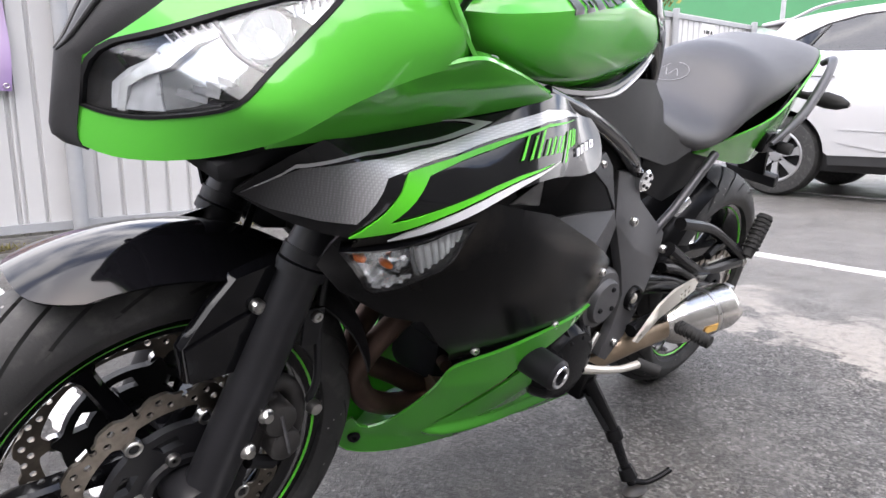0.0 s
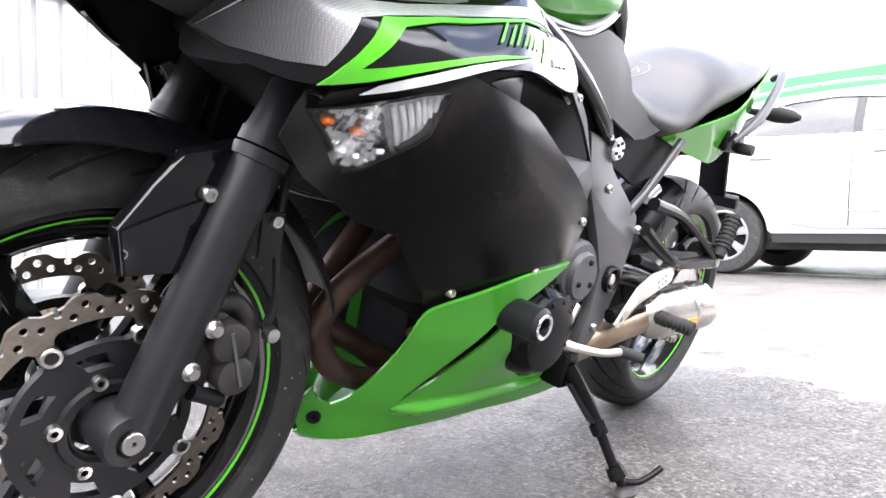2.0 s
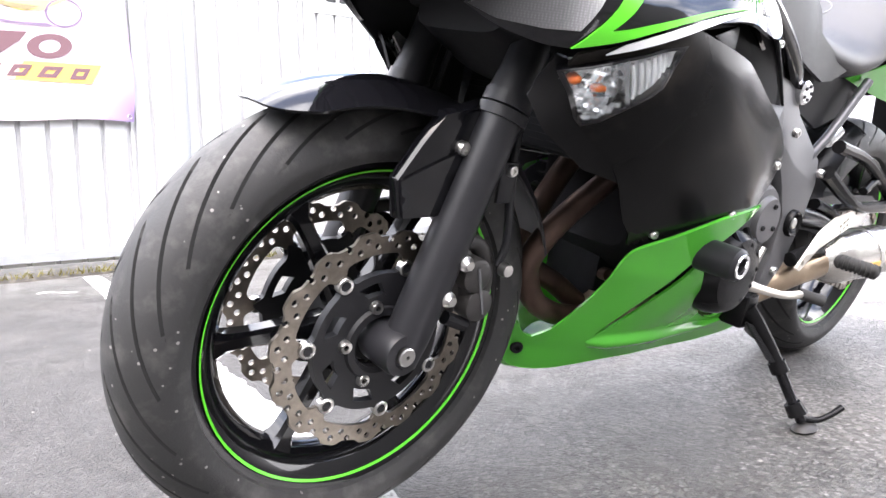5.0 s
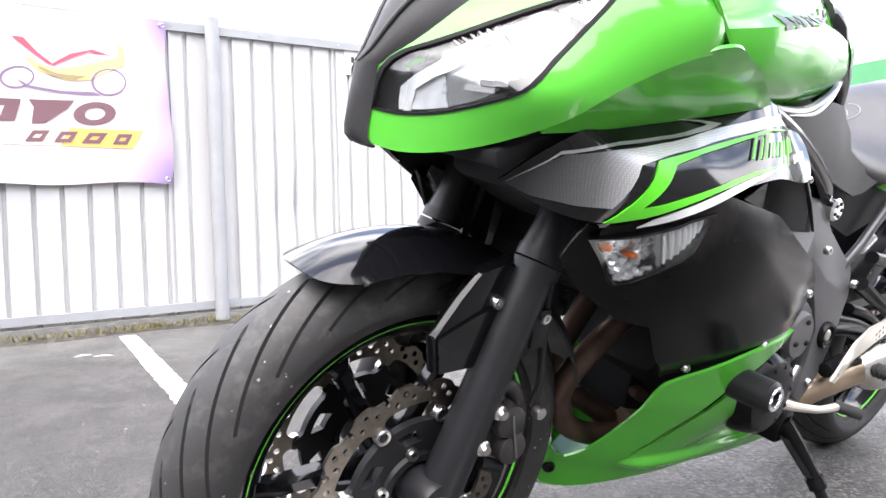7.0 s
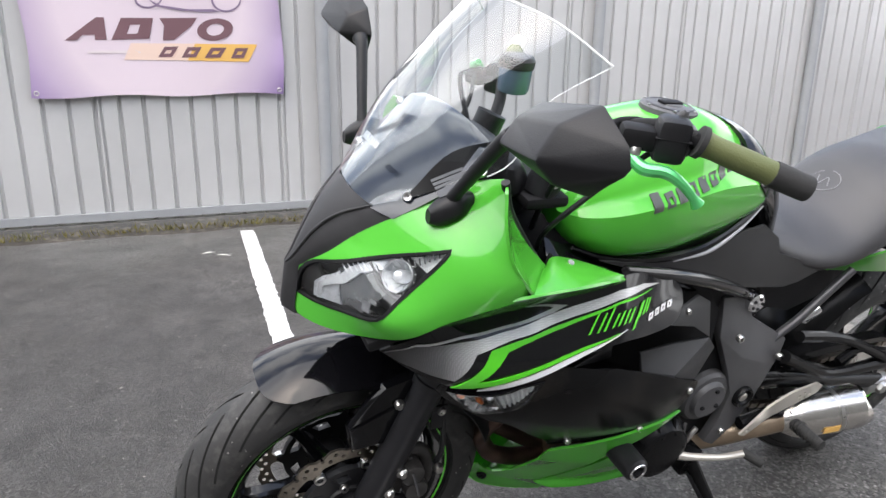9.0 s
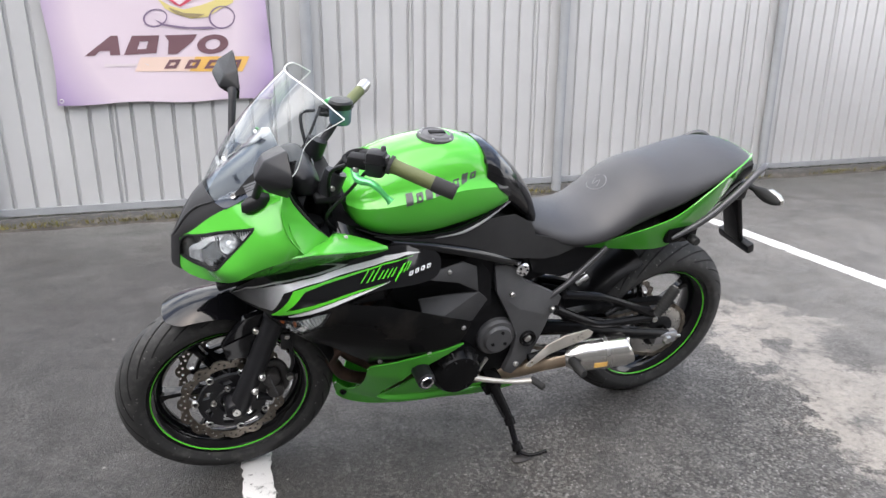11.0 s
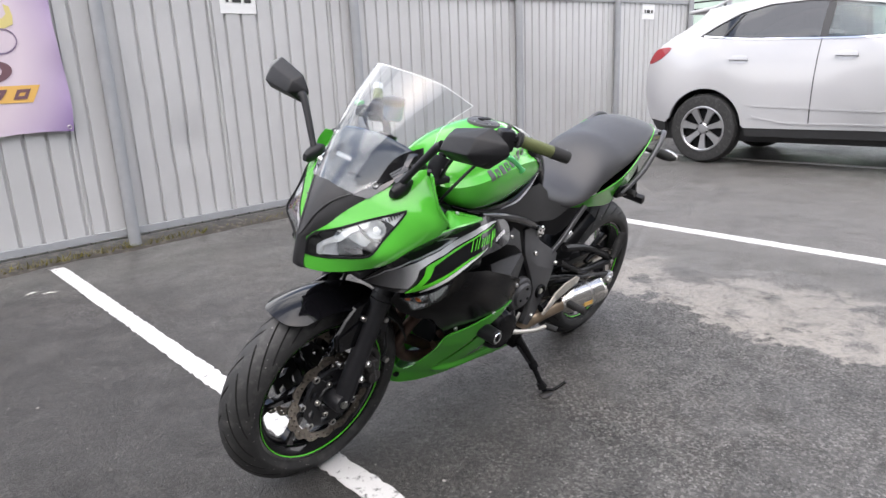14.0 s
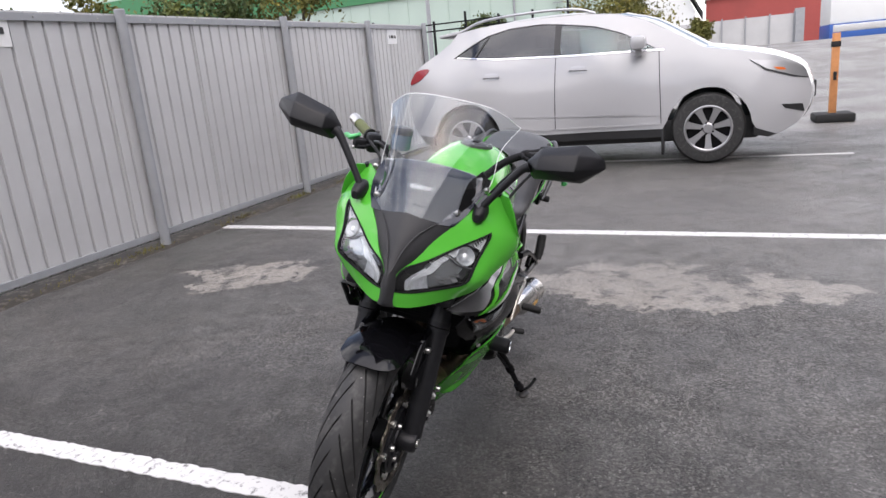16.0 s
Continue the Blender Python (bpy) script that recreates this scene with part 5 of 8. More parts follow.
def brake_disc(c, y, s, r, parent, bobbins=7, waves=15, start=73.0):
    """A wavy drilled disc that floats on bobbins round a windowed black carrier; s: outward side."""
    a0 = radians(start)

    def lobed(base, reach, power, n=280):
        """A round outline with one lobe at each bobbin."""
        out = []
        for k in range(n):
            a = 2 * math.pi * k / n
            q = base + reach * max(0, math.cos(bobbins * (a - a0))) ** power
            out.append((q * math.cos(a), q * math.sin(a)))
        return out

    def arc_slot(r0, r1, m, half_a, skew=0.0, n=7):
        up = [(r1 * math.cos(m + skew + half_a * (2 * i / n - 1)), r1 * math.sin(m + skew + half_a * (2 * i / n - 1))) for i in range(n + 1)]
        return up + [(r0 * math.cos(m - half_a * (2 * i / n - 1)), r0 * math.sin(m - half_a * (2 * i / n - 1))) for i in range(n + 1)]

    def slab(p2, tri, y0, y1):
        k = len(p2)
        vs = [(c[0] + x, y0, c[2] + z) for x, z in p2] + [(c[0] + x, y1, c[2] + z) for x, z in p2]
        fs = list(tri) + [tuple(k + i for i in reversed(t)) for t in tri]
        cnt = {}
        for t in tri:
            for a, b in ((t[0], t[1]), (t[1], t[2]), (t[2], t[0])):
                cnt[(min(a, b), max(a, b))] = cnt.get((min(a, b), max(a, b)), 0) + 1
        return vs, fs + [(a, b, k + b, k + a) for (a, b), n in cnt.items() if n == 1]

    holes = [lobed(r * 0.805, -r * 0.165, 6)]
    for k in range(waves):
        for rr, da, hr in ((0.935, 0.25, 0.030), (0.925, 0.70, 0.030), (0.875, 0.02, 0.030), (0.865, 0.48, 0.030)):
            a = 2 * math.pi * (k + da) / waves
            holes.append(ring_of(10, r * hr, 0, (r * rr * math.cos(a), r * rr * math.sin(a))))
    p2, tri = fill(petal(r * 0.975, r * 0.025, waves), holes, 0)
    d = part("brake_disc", slab(p2, tri, y, y + s * 0.005), DISC, parent, "wavy drilled steel brake disc", smooth=0)
    win = [ring_of(40, r * 0.235)]
    for k in range(bobbins):
        m = a0 + 2 * math.pi * (k + 0.5) / bobbins
        win.append(arc_slot(r * 0.445, r * 0.56, m, 0.19, 0.12))
        for q in (-0.33, 0.0, 0.33):
            win.append(ring_of(8, r * 0.019, 0, (r * 0.30 * math.cos(m + q), r * 0.30 * math.sin(m + q))))
    p2, tri = fill(lobed(r * 0.635, r * 0.085, 5), win, 0)
    part("disc_carrier", slab(p2, tri, y - s * 0.003, y + s * 0.008), MATTE, d, "black windowed disc carrier", smooth=0)
    part("carrier_boss", lathe([(r * 0.235, y + s * 0.004), (r * 0.27, y + s * 0.014), (r * 0.33, y + s * 0.0135), (r * 0.345, y + s * 0.008)], 40, (c[0], 0, c[2])), MATTE, d)
    for k in range(bobbins):
        a = a0 + 2 * math.pi * k / bobbins
        part("bobbin", lathe([(0.0001, s * 0.004 + y), (0.0058, s * 0.004 + y), (0.0064, s * 0.0098 + y), (0.0092, s * 0.0104 + y), (0.0104, s * 0.0090 + y), (0.0104, y)], 22, (c[0] + 0.685 * r * math.cos(a), 0, c[2] + 0.685 * r * math.sin(a))), STEEL, d)
    for k in range(5):
        a = radians(start + 30) + 2 * math.pi * k / 5
        part("disc_bolt", lathe([(0.003, s * 0.010 + y), (0.0035, s * 0.015 + y), (0.0072, s * 0.0155 + y), (0.0085, s * 0.012 + y), (0.0085, y)], 14, (c[0] + 0.35 * r * math.cos(a), 0, c[2] + 0.35 * r * math.sin(a))), STEEL, d)
    return d


brake_disc(FAX, FAX[1] - 0.066, -1, 0.143, front_wheel)
brake_disc(FAX, FAX[1] + 0.066, 1, 0.143, front_wheel)
brake_disc(RAX, 0.075, 1, 0.105, rear_wheel)

# side fairing: upper wing, mid panel and belly
upper = [(-0.002, 0.699), (0.036, 0.676), (0.088, 0.665), (0.166, 0.698), (0.24, 0.714), (0.345, 0.732), (0.42, 0.7225), (0.474, 0.7215), (0.499, 0.733), (0.508, 0.752), (0.507, 0.772), (0.486, 0.790), (0.43, 0.808), (0.385, 0.819), (0.35, 0.816), (0.29, 0.804), (0.22, 0.791), (0.16, 0.781), (0.10, 0.771), (0.05, 0.760), (0.02, 0.740)]
pair("upper_fairing", shell(SIDE, soft(upper), (), 0.005, step=0.014), GLOSS)
def crease_line(p, q, x, z):
    """Signed distance of (x, z) from the line p to q, and the share of the way along it."""
    dx, dz = q[0] - p[0], q[1] - p[1]
    n = math.hypot(dx, dz)
    return ((x - p[0]) * dz - (z - p[1]) * dx) / n, ((x - p[0]) * dx + (z - p[1]) * dz) / n / n


def CREASED(x, z):
    """The side panel folds along a line from the indicator's tail to its rear corner, and flares to a lip at its upper edge."""
    d, t = crease_line((0.215, 0.690), (0.60, 0.512), x, z)
    fold = -0.08 * max(0.0, -d - 0.004) * min(1, max(0, t * 4)) * min(1, max(0, (1.15 - t) * 3))
    e, _ = crease_line((0.10, 0.596), (0.47, 0.50), x, z)
    return SIDE(x, z) + fold - 0.10 * max(0.0, e)


mid = [(0.098, 0.652), (0.110, 0.627), (0.131, 0.600), (0.142, 0.590), (0.170, 0.570), (0.217, 0.541), (0.245, 0.517), (0.272, 0.490), (0.303, 0.460), (0.332, 0.438), (0.347, 0.416), (0.383, 0.434), (0.452, 0.465), (0.52, 0.476), (0.585, 0.485), (0.606, 0.520), (0.613, 0.545), (0.610, 0.560), (0.592, 0.573), (0.49, 0.6246), (0.411, 0.660), (0.3506, 0.686), (0.268, 0.703), (0.24, 0.709), (0.166, 0.693), (0.10, 0.663)]
sig = [(0.093, 0.646), (0.115, 0.6545), (0.142, 0.666), (0.180, 0.679), (0.213, 0.687), (0.2045, 0.667), (0.1975, 0.643), (0.187, 0.6315), (0.170, 0.6175), (0.1565, 0.6005), (0.142, 0.593), (0.131, 0.6005), (0.110, 0.627)]
pair("side_panel", shell(CREASED, mid, [sig], 0.005, -0.003, step=0.010), DUSTY, label="black side panel with dusty smears")
belly_front = [(0.2745, 0.258), (0.266, 0.236), (0.268, 0.2127), (0.2765, 0.1800), (0.292, 0.1640), (0.314, 0.1565), (0.340, 0.1550), (0.3699, 0.1600), (0.400, 0.1675), (0.4030, 0.190), (0.3960, 0.213), (0.3850, 0.236), (0.4061, 0.2887), (0.4329, 0.3444), (0.4654, 0.4038), (0.474, 0.412), (0.530, 0.448), (0.602, 0.483), (0.50, 0.477), (0.452, 0.466), (0.383, 0.434), (0.3467, 0.4162), (0.3432, 0.3937), (0.3458, 0.3453), (0.3381, 0.2814), (0.3255, 0.2422), (0.3072, 0.2258), (0.290, 0.233)]
belly_rear = [(0.3850, 0.236), (0.3960, 0.213), (0.4030, 0.190), (0.400, 0.1675), (0.4428, 0.1790), (0.52, 0.182), (0.6004, 0.1840), (0.70, 0.191), (0.775, 0.1971), (0.835, 0.212), (0.744, 0.278), (0.715, 0.2588), (0.695, 0.2510), (0.6726, 0.2500), (0.635, 0.2600), (0.5967, 0.2808), (0.562, 0.304), (0.5364, 0.3302), (0.517, 0.362), (0.5017, 0.3902), (0.4920, 0.3910), (0.4560, 0.3280), (0.4215, 0.2760)]
def chin_set(piece):
    """Shears the chin of the belly pan to the right, fitted to the camera's view."""
    out = []
    for x, y, z in piece[0]:
        k = min(1, max(0, (0.37 - z) / 0.17)) * min(1, max(0, (0.66 - x) / 0.33))
        out.append((x + 0.022 * k, y + 0.038 * k, z))
    return out, piece[1]


def BELLY(x, z):
    """The rear half of the belly pan sinks in behind its slot."""
    d, t = crease_line((0.385, 0.236), (0.474, 0.412), x, z)
    return SIDE(x, z) - 0.011 * min(1, max(0, t * 2.0)) * max(0, 1 - max(0, d) / 0.15) ** 2


def fin_line(x, pts):
    return float(np.interp(x, [p[0] for p in pts], [p[1] for p in pts]))


fin = []
for i in range(60):
    x = 0.386 + 0.354 * (i / 59) ** 1.3
    top = fin_line(x, [(0.386, 0.2250), (0.389, 0.2340), (0.400, 0.2420), (0.4177, 0.2470), (0.47, 0.2510), (0.522, 0.2525), (0.60, 0.2500), (0.74, 0.2400)])
    low = fin_line(x, [(0.386, 0.2230), (0.395, 0.2130), (0.42, 0.2090), (0.4415, 0.2100), (0.5322, 0.2145), (0.6497, 0.2280), (0.74, 0.2380)])
    high = 0.015 * min(1, ((x - 0.386) / 0.03)) ** 0.5 * min(1, (0.745 - x) / 0.12) ** 0.7
    row = []
    for u in np.linspace(0, 1, 17):
        z = top + (low - top) * u
        h = high * (math.sin(math.pi * min(1, u / 0.62) / 2) ** 2.2 if u < 0.62 else math.cos(math.pi * (u - 0.62) / 0.76) ** 0.8)
        row.append((x, -(BELLY(x, z) + h - 0.0008), z))
    fin.append(row)
fin_piece = grid(fin, 0.002)
for turned in (lambda q: q, flip):
    pan = part("belly_pan", chin_set(turned(shell(SIDE, soft(belly_front), (), 0.005, 0.001, step=0.010))), GREEN, bike, "lime green belly pan with a rounded chin")
    part("pan_rear", chin_set(turned(shell(BELLY, soft(belly_rear), (), 0.005, 0.001, step=0.010))), GREEN, pan)
    part("fin", chin_set(turned(fin_piece)), GREEN, pan)
    # dark sheet: the shade inside the pan, put into its colour
    part("pan_shade", chin_set(turned(shell(SIDE, [(0.335, 0.262), (0.40, 0.262), (0.45, 0.38), (0.595, 0.478), (0.50, 0.470), (0.383, 0.427), (0.352, 0.411), (0.352, 0.345)], (), 0.002, -0.0065, 0.016))), DARK, pan)
    # dark sheet behind the slot stands in for the shade of the gap
    part("slot_shade", chin_set(turned(shell(SIDE, [(0.400, 0.262), (0.405, 0.30), (0.432, 0.352), (0.470, 0.412), (0.492, 0.398), (0.452, 0.335), (0.422, 0.280)], (), 0.002, -0.030, 0.012))), DARK, pan)

# tank
def hull(stations, n=28, power=2.4, crease=0.0):
    """A closed body: for each station (x, top, bottom, half width), a rounded section."""
    S = spline(stations, len(stations) * 5)
    rows = []
    for x, zt, zb, hw in S:
        zc = zb + (zt - zb) * 0.42
        row = []
        for k in range(n):
            a = 2 * math.pi * k / n
            ca, sa = math.cos(a), math.sin(a)
            y = hw * math.copysign(abs(ca) ** (2 / power), ca)
            z = math.copysign(abs(sa) ** (2 / power), sa)
            if crease and z > 0.3:
                q = min(1, (z - 0.3) / 0.13)
                y *= 1 - crease * q * q * (3 - 2 * q)
            row.append((x, y, zc + z * ((zt - zc) if z > 0 else (zc - zb))))
        rows.append(row + [row[0]])
    v, f = grid(rows)
    m = n + 1
    return v, f + [tuple(range(m - 1)), tuple(range((len(rows) - 1) * m, len(rows) * m - 1))]


TANK = [(0.285, 0.915, 0.858, 0.095), (0.31, 0.945, 0.826, 0.134), (0.36, 0.980, 0.798, 0.157), (0.42, 1.005, 0.788, 0.164), (0.50, 1.024, 0.786, 0.160), (0.57, 1.030, 0.795, 0.151), (0.64, 1.012, 0.812, 0.138), (0.70, 0.982, 0.838, 0.124), (0.745, 0.945, 0.862, 0.10)]
part("tank", hull(TANK, 80, crease=0.15), GREEN, bike)
SEATS = [(0.8, 0.806, 0.755, 0.085), (0.859, 0.793, 0.708, 0.115), (0.951, 0.779, 0.688, 0.135), (1.03, 0.793, 0.69, 0.143), (1.09, 0.836, 0.708, 0.148), (1.14, 0.881, 0.73, 0.15), (1.21, 0.912, 0.76, 0.154), (1.29, 0.924, 0.798, 0.156), (1.39, 0.94, 0.858, 0.15), (1.47, 0.952, 0.903, 0.134), (1.53, 0.954, 0.92, 0.108), (1.565, 0.948, 0.925, 0.08)]
part("seat", hull(SEATS, 40, 2.0), SEAT, bike, "black vinyl seat with a pillion step").location = (0, 0.008, 0)
tail = [(0.95, 0.727), (1.04, 0.713), (1.123, 0.702), (1.19, 0.695), (1.235, 0.698), (1.27, 0.722), (1.354, 0.79), (1.441, 0.885), (1.50, 0.930), (1.545, 0.950), (1.54, 0.966), (1.47, 0.968), (1.399, 0.950), (1.321, 0.898), (1.22, 0.822), (1.106, 0.782), (1.03, 0.752)]
part("tail_fairing", shell(TAIL, soft(tail), (), 0.004, 0.003, step=0.016), GREEN, bike)
part("tail_fairing", flip(shell(TAIL, [(x, z - (0.018 if k > 8 else 0)) for k, (x, z) in enumerate(tail)], (), 0.004, -0.004, step=0.016)), GREEN, bike)
part("tail_cap", hull([(1.48, 0.966, 0.94, 0.07), (1.51, 0.972, 0.935, 0.095), (1.54, 0.967, 0.935, 0.085), (1.56, 0.955, 0.935, 0.06)], 24, 2.6), GREEN, bike)

# beak, inner cowl and screen
beak = []
for x, z, d in ((-0.096, 0.717, 0.004), (-0.102, 0.721, 0.011), (-0.105, 0.728, 0.016), (-0.105, 0.738, 0.018), (-0.102, 0.77, 0.018), (-0.099, 0.803, 0.018), (-0.085, 0.815, 0.022), (-0.050, 0.855, 0.034), (-0.02, 0.888, 0.043), (0.007, 0.9155, 0.042)):
    w = (max(0.010, COWL(x, z)) - 0.001 + (0.006 if z < 0.81 else 0)) * (0.60 if z < 0.720 else 0.88 if z < 0.725 else 1)
    beak.append([(x - d * (1 - t * t), t * w, z - 0.004 + 0.022 * (1 - abs(t)) * min(1, max(0, (z - 0.80) * 8))) for t in np.linspace(-1, 1, 15)])
part("nose_beak", grid(beak, 0.003), BEAK, bike, "matte black nose strip under the screen")
tray = [[(x - d * (1 - t * t), t * w, z + b * (1 - t * t)) for t in np.linspace(-1, 1, 17)] for x, z, w, d, b in ((0.007, 0.9105, 0.106, 0.040, 0.004), (0.035, 0.934, 0.124, 0.036, 0.006), (0.067, 0.958, 0.136, 0.028, 0.010), (0.095, 0.984, 0.138, 0.016, 0.012), (0.118, 1.008, 0.132, 0.004, 0.012), (0.134, 1.010, 0.128, 0.0, 0.012), (0.140, 0.996, 0.124, 0.0, 0.010))]
for sg in (-1, 1):
    part("nose_ridge", tube([(x - d * (1 - t * t) - 0.001, sg * t * (COWL(x, z) - 0.001), z - 0.003 + 0.022 * (1 - t) * min(1, max(0, (z - 0.80) * 8))) for x, z, d, t in ((-0.099, 0.803, 0.018, 0.3), (-0.085, 0.815, 0.022, 0.30), (-0.050, 0.855, 0.034, 0.36), (-0.02, 0.888, 0.043, 0.52), (0.007, 0.9155, 0.042, 0.72))], [0.001, 0.002, 0.0028, 0.0025, 0.001], 8, 20), BEAK, bike)
part("screen_tray", grid(tray, -0.003), TRAY_SKY_TINT, bike, "smooth black cowl behind the screen, sky blue in its colour")
half = [[(-0.055, 0.0, 0.893), (0.018, 0.0, 1.020), (0.086, 0.0, 1.114), (0.160, 0.0, 1.190)], [(-0.026, -0.06, 0.910), (0.045, -0.083, 1.022), (0.118, -0.100, 1.105), (0.196, -0.112, 1.178)], [(0.016, -0.108, 0.940), (0.140, -0.148, 0.994), (0.180, -0.152, 1.078), (0.252, -0.180, 1.138)]]
net = [[(x, -y, z) for x, y, z in r] for r in half[:0:-1]] + half
screen = part("windscreen", grid(smooth_grid(net, 33, 25)), SMOKE, bike, "clear bubble windscreen")
edge = smooth_grid(net, 33, 25)
part("screen_edge", tube([tuple(p) for p in edge[:, -1]], 0.0015, 6), EDGE_GLINT, screen)
for i in (0, -1):
    part("screen_edge", tube([tuple(p) for p in edge[i]], 0.0008, 6), EDGE_GLINT, screen)
stay = [(0.022, -0.110, 0.943), (0.090, -0.140, 0.972), (0.146, -0.144, 0.984), (0.024, -0.107, 0.947), (0.080, -0.108, 1.004), (0.160, -0.122, 1.026)]
part("screen_stay", (grid([[tuple(np.array(a) + (np.array(b) - np.array(a)) * u) for u in np.linspace(0, 1, 5)] for a, b in zip(spline(stay[:3], 13), spline(stay[3:], 13))], 0.004)), PANEL, bike, "black inner rim beside the screen")
for s in (-1, 1):
    for p in ((0.024, s * 0.105, 0.941), (0.1066, s * 0.1490, 0.991)):
        part("screen_screw", bolt(p, 0.007, 0.007, (-0.35, s * 0.75, 0.55)), STEEL, screen)
STICK = Skin([(0.05, 0.952, 0.150), (0.095, 0.979, 0.157), (0.088, 1.0, 0.142), (0.043, 0.972, 0.128)])
WHITE_PRINT = material("white_screen_print", (0.45, 0.46, 0.47), 0.5)
WORDS = material("pale_grey_print", (0.11, 0.115, 0.125), 0.5)
part("warning_label", shell(STICK, [(0.052, 0.957), (0.093, 0.980), (0.090, 0.984), (0.049, 0.961)], (), 0.001, 0.004, 0.02), WORDS, bike)
for k in range(1, 5):
    f = k * 0.2
    part("print_bar", shell(STICK, [(0.052 - 0.008 * f, 0.957 + 0.019 * f), (0.088 - 0.006 * f + 0.004 * (k % 2), 0.978 + 0.019 * f), (0.087 - 0.006 * f, 0.9805 + 0.019 * f), (0.051 - 0.008 * f, 0.9595 + 0.019 * f)], (), 0.0008, 0.004, 0.02), WORDS, bike)
for k in range(8):
    t = -0.30 + k * 0.052
    y = t * 0.13
    pts = [(-0.003 + 0.004 * abs(t) + dz * 0.62, y + dy, 0.985 + dz) for dy, dz in ((0, 0), (0.0052, 0), (0.0052, 0.009), (0, 0.009))]
    part("letter_bar", (pts, [(0, 1, 2, 3)]), WHITE_PRINT, screen)

# headlamps behind the clear lenses
def shrunk(loop, k):
    c = np.mean(np.array(loop), axis=0)
    return [tuple(c + (np.array(p) - c) * k) for p in loop]


def facets(skin, loop, depth, h, w, tilt, seed, wild=5):
    """A stepped mirror behind a lens: rows of small facets that look outwards and up."""
    rnd = random.Random(seed)
    xs, zs = [p[0] for p in loop], [p[1] for p in loop]
    vs, fs = [], []
    z = min(zs)
    while z < max(zs):
        x = min(xs)
        while x < max(xs):
            if inside((x + w / 2, z + h / 2), loop):
                k = len(vs)
                d0, d1 = depth - h * math.tan(radians(tilt + rnd.uniform(-wild, wild))), depth + rnd.uniform(-0.001, 0.001)
                dx = rnd.uniform(-0.12, 0.12) * w
                for u, v, d in ((x, z, d0 - dx), (x + w, z, d0 + dx), (x + w, z + h, d1 + dx), (x, z + h, d1 - dx), (x, z, depth), (x + w, z, depth)):
                    y = skin(u, v)
                    n = np.array([(y - skin(u + 2e-3, v)) / 2e-3, 1.0, (y - skin(u, v + 2e-3)) / 2e-3])
                    q = np.array([u, y, v]) - n / np.linalg.norm(n) * d
                    vs.append((q[0], -q[1], q[2]))
                fs += [(k, k + 1, k + 2, k + 3), (k, k + 4, k + 5, k + 1)]
            x += w
        z += h
    return vs, fs


def rim_of(loop, d):
    """The outline moved outwards by d (inwards if negative)."""
    L = [np.array(p) for p in dense(soft(loop), 0.006)]
    area = sum(a[0] * b[1] - b[0] * a[1] for a, b in zip(L, L[1:] + L[:1]))
    out = []
    for i, p in enumerate(L):
        t = L[(i + 1) % len(L)] - L[i - 1]
        n = np.array((t[1], -t[0])) / max(1e-9, np.linalg.norm(t)) * (1 if area > 0 else -1)
        out.append(tuple(p + n * d))
    return out


pair("lamp_bezel", shell(COWL, rim_of(lamp_hole, -0.0005), [rim_of(lamp_hole, -0.0016)], 0.012, -0.004, 0.012), PANEL)
pair("lamp_backing", shell(COWL, shrunk(lamp_hole, 0.99), (), 0.002, -0.034, 0.012), DARK_METAL, label="dark housing of the headlamp")
pair("lamp_shield", shell(COWL, [(-0.1, 0.757), (-0.098, 0.802), (-0.0865, 0.811), (-0.0815, 0.795), (-0.0840, 0.771), (-0.0815, 0.7535), (-0.088, 0.755)], (), 0.01, -0.012, 0.012), GLOSS, label="gloss black panel inside the headlamp")
def lamp_bowl_skin(x, z):
    """The hollow of the main mirror."""
    q = ((x + 0.048) / 0.040) ** 2 + ((z - 0.800) / 0.046) ** 2 - 0.9 * (x + 0.048) * (z - 0.800) / 0.040 / 0.046
    return COWL(x, z) - 0.010 - 0.022 * max(0, 1 - q)


bowl_left = [(-0.0808, 0.7575), (-0.0795, 0.7801), (-0.0708, 0.7949), (-0.0598, 0.8073), (-0.0541, 0.8154), (-0.0559, 0.7984), (-0.0546, 0.7755), (-0.053, 0.766), (-0.0675, 0.760)]
bowl_right = [(-0.0541, 0.8154), (-0.0529, 0.8181), (-0.0411, 0.8331), (-0.0266, 0.8438), (-0.0160, 0.8480), (-0.0134, 0.8367), (-0.0094, 0.8302), (-0.0120, 0.8190), (-0.0247, 0.8019), (-0.0322, 0.7901), (-0.0394, 0.7780), (-0.0515, 0.7665), (-0.0546, 0.7755), (-0.0559, 0.7984)]
pair("lamp_reflector", shell(lamp_bowl_skin, bowl_left, (), 0.002, 0.0, 0.006), LAMP_GREY, label="smooth hollow mirror of the headlamp")
pair("lamp_reflector", shell(lambda x, z: lamp_bowl_skin(x, z) - 0.004, bowl_right, (), 0.002, 0.0, 0.006), LAMP_MIRROR, label="bright hollow mirror of the headlamp")
pair("lamp_steps", facets(lamp_bowl_skin, [(-0.046, 0.789), (-0.0356, 0.8007), (-0.0240, 0.8090), (-0.0225, 0.8035), (-0.0310, 0.7920), (-0.0394, 0.7800)], -0.004, 0.0055, 0.0060, 28, 11, 24), DARK_METAL)
pair("lamp_block", shell(COWL, [(-0.0401, 0.8138), (-0.0272, 0.8221), (-0.0295, 0.8124), (-0.0418, 0.8045)], [[(-0.0385, 0.8115), (-0.0295, 0.8175), (-0.0308, 0.8128), (-0.0395, 0.8070)]], 0.006, -0.014, 0.006), DARK_METAL)
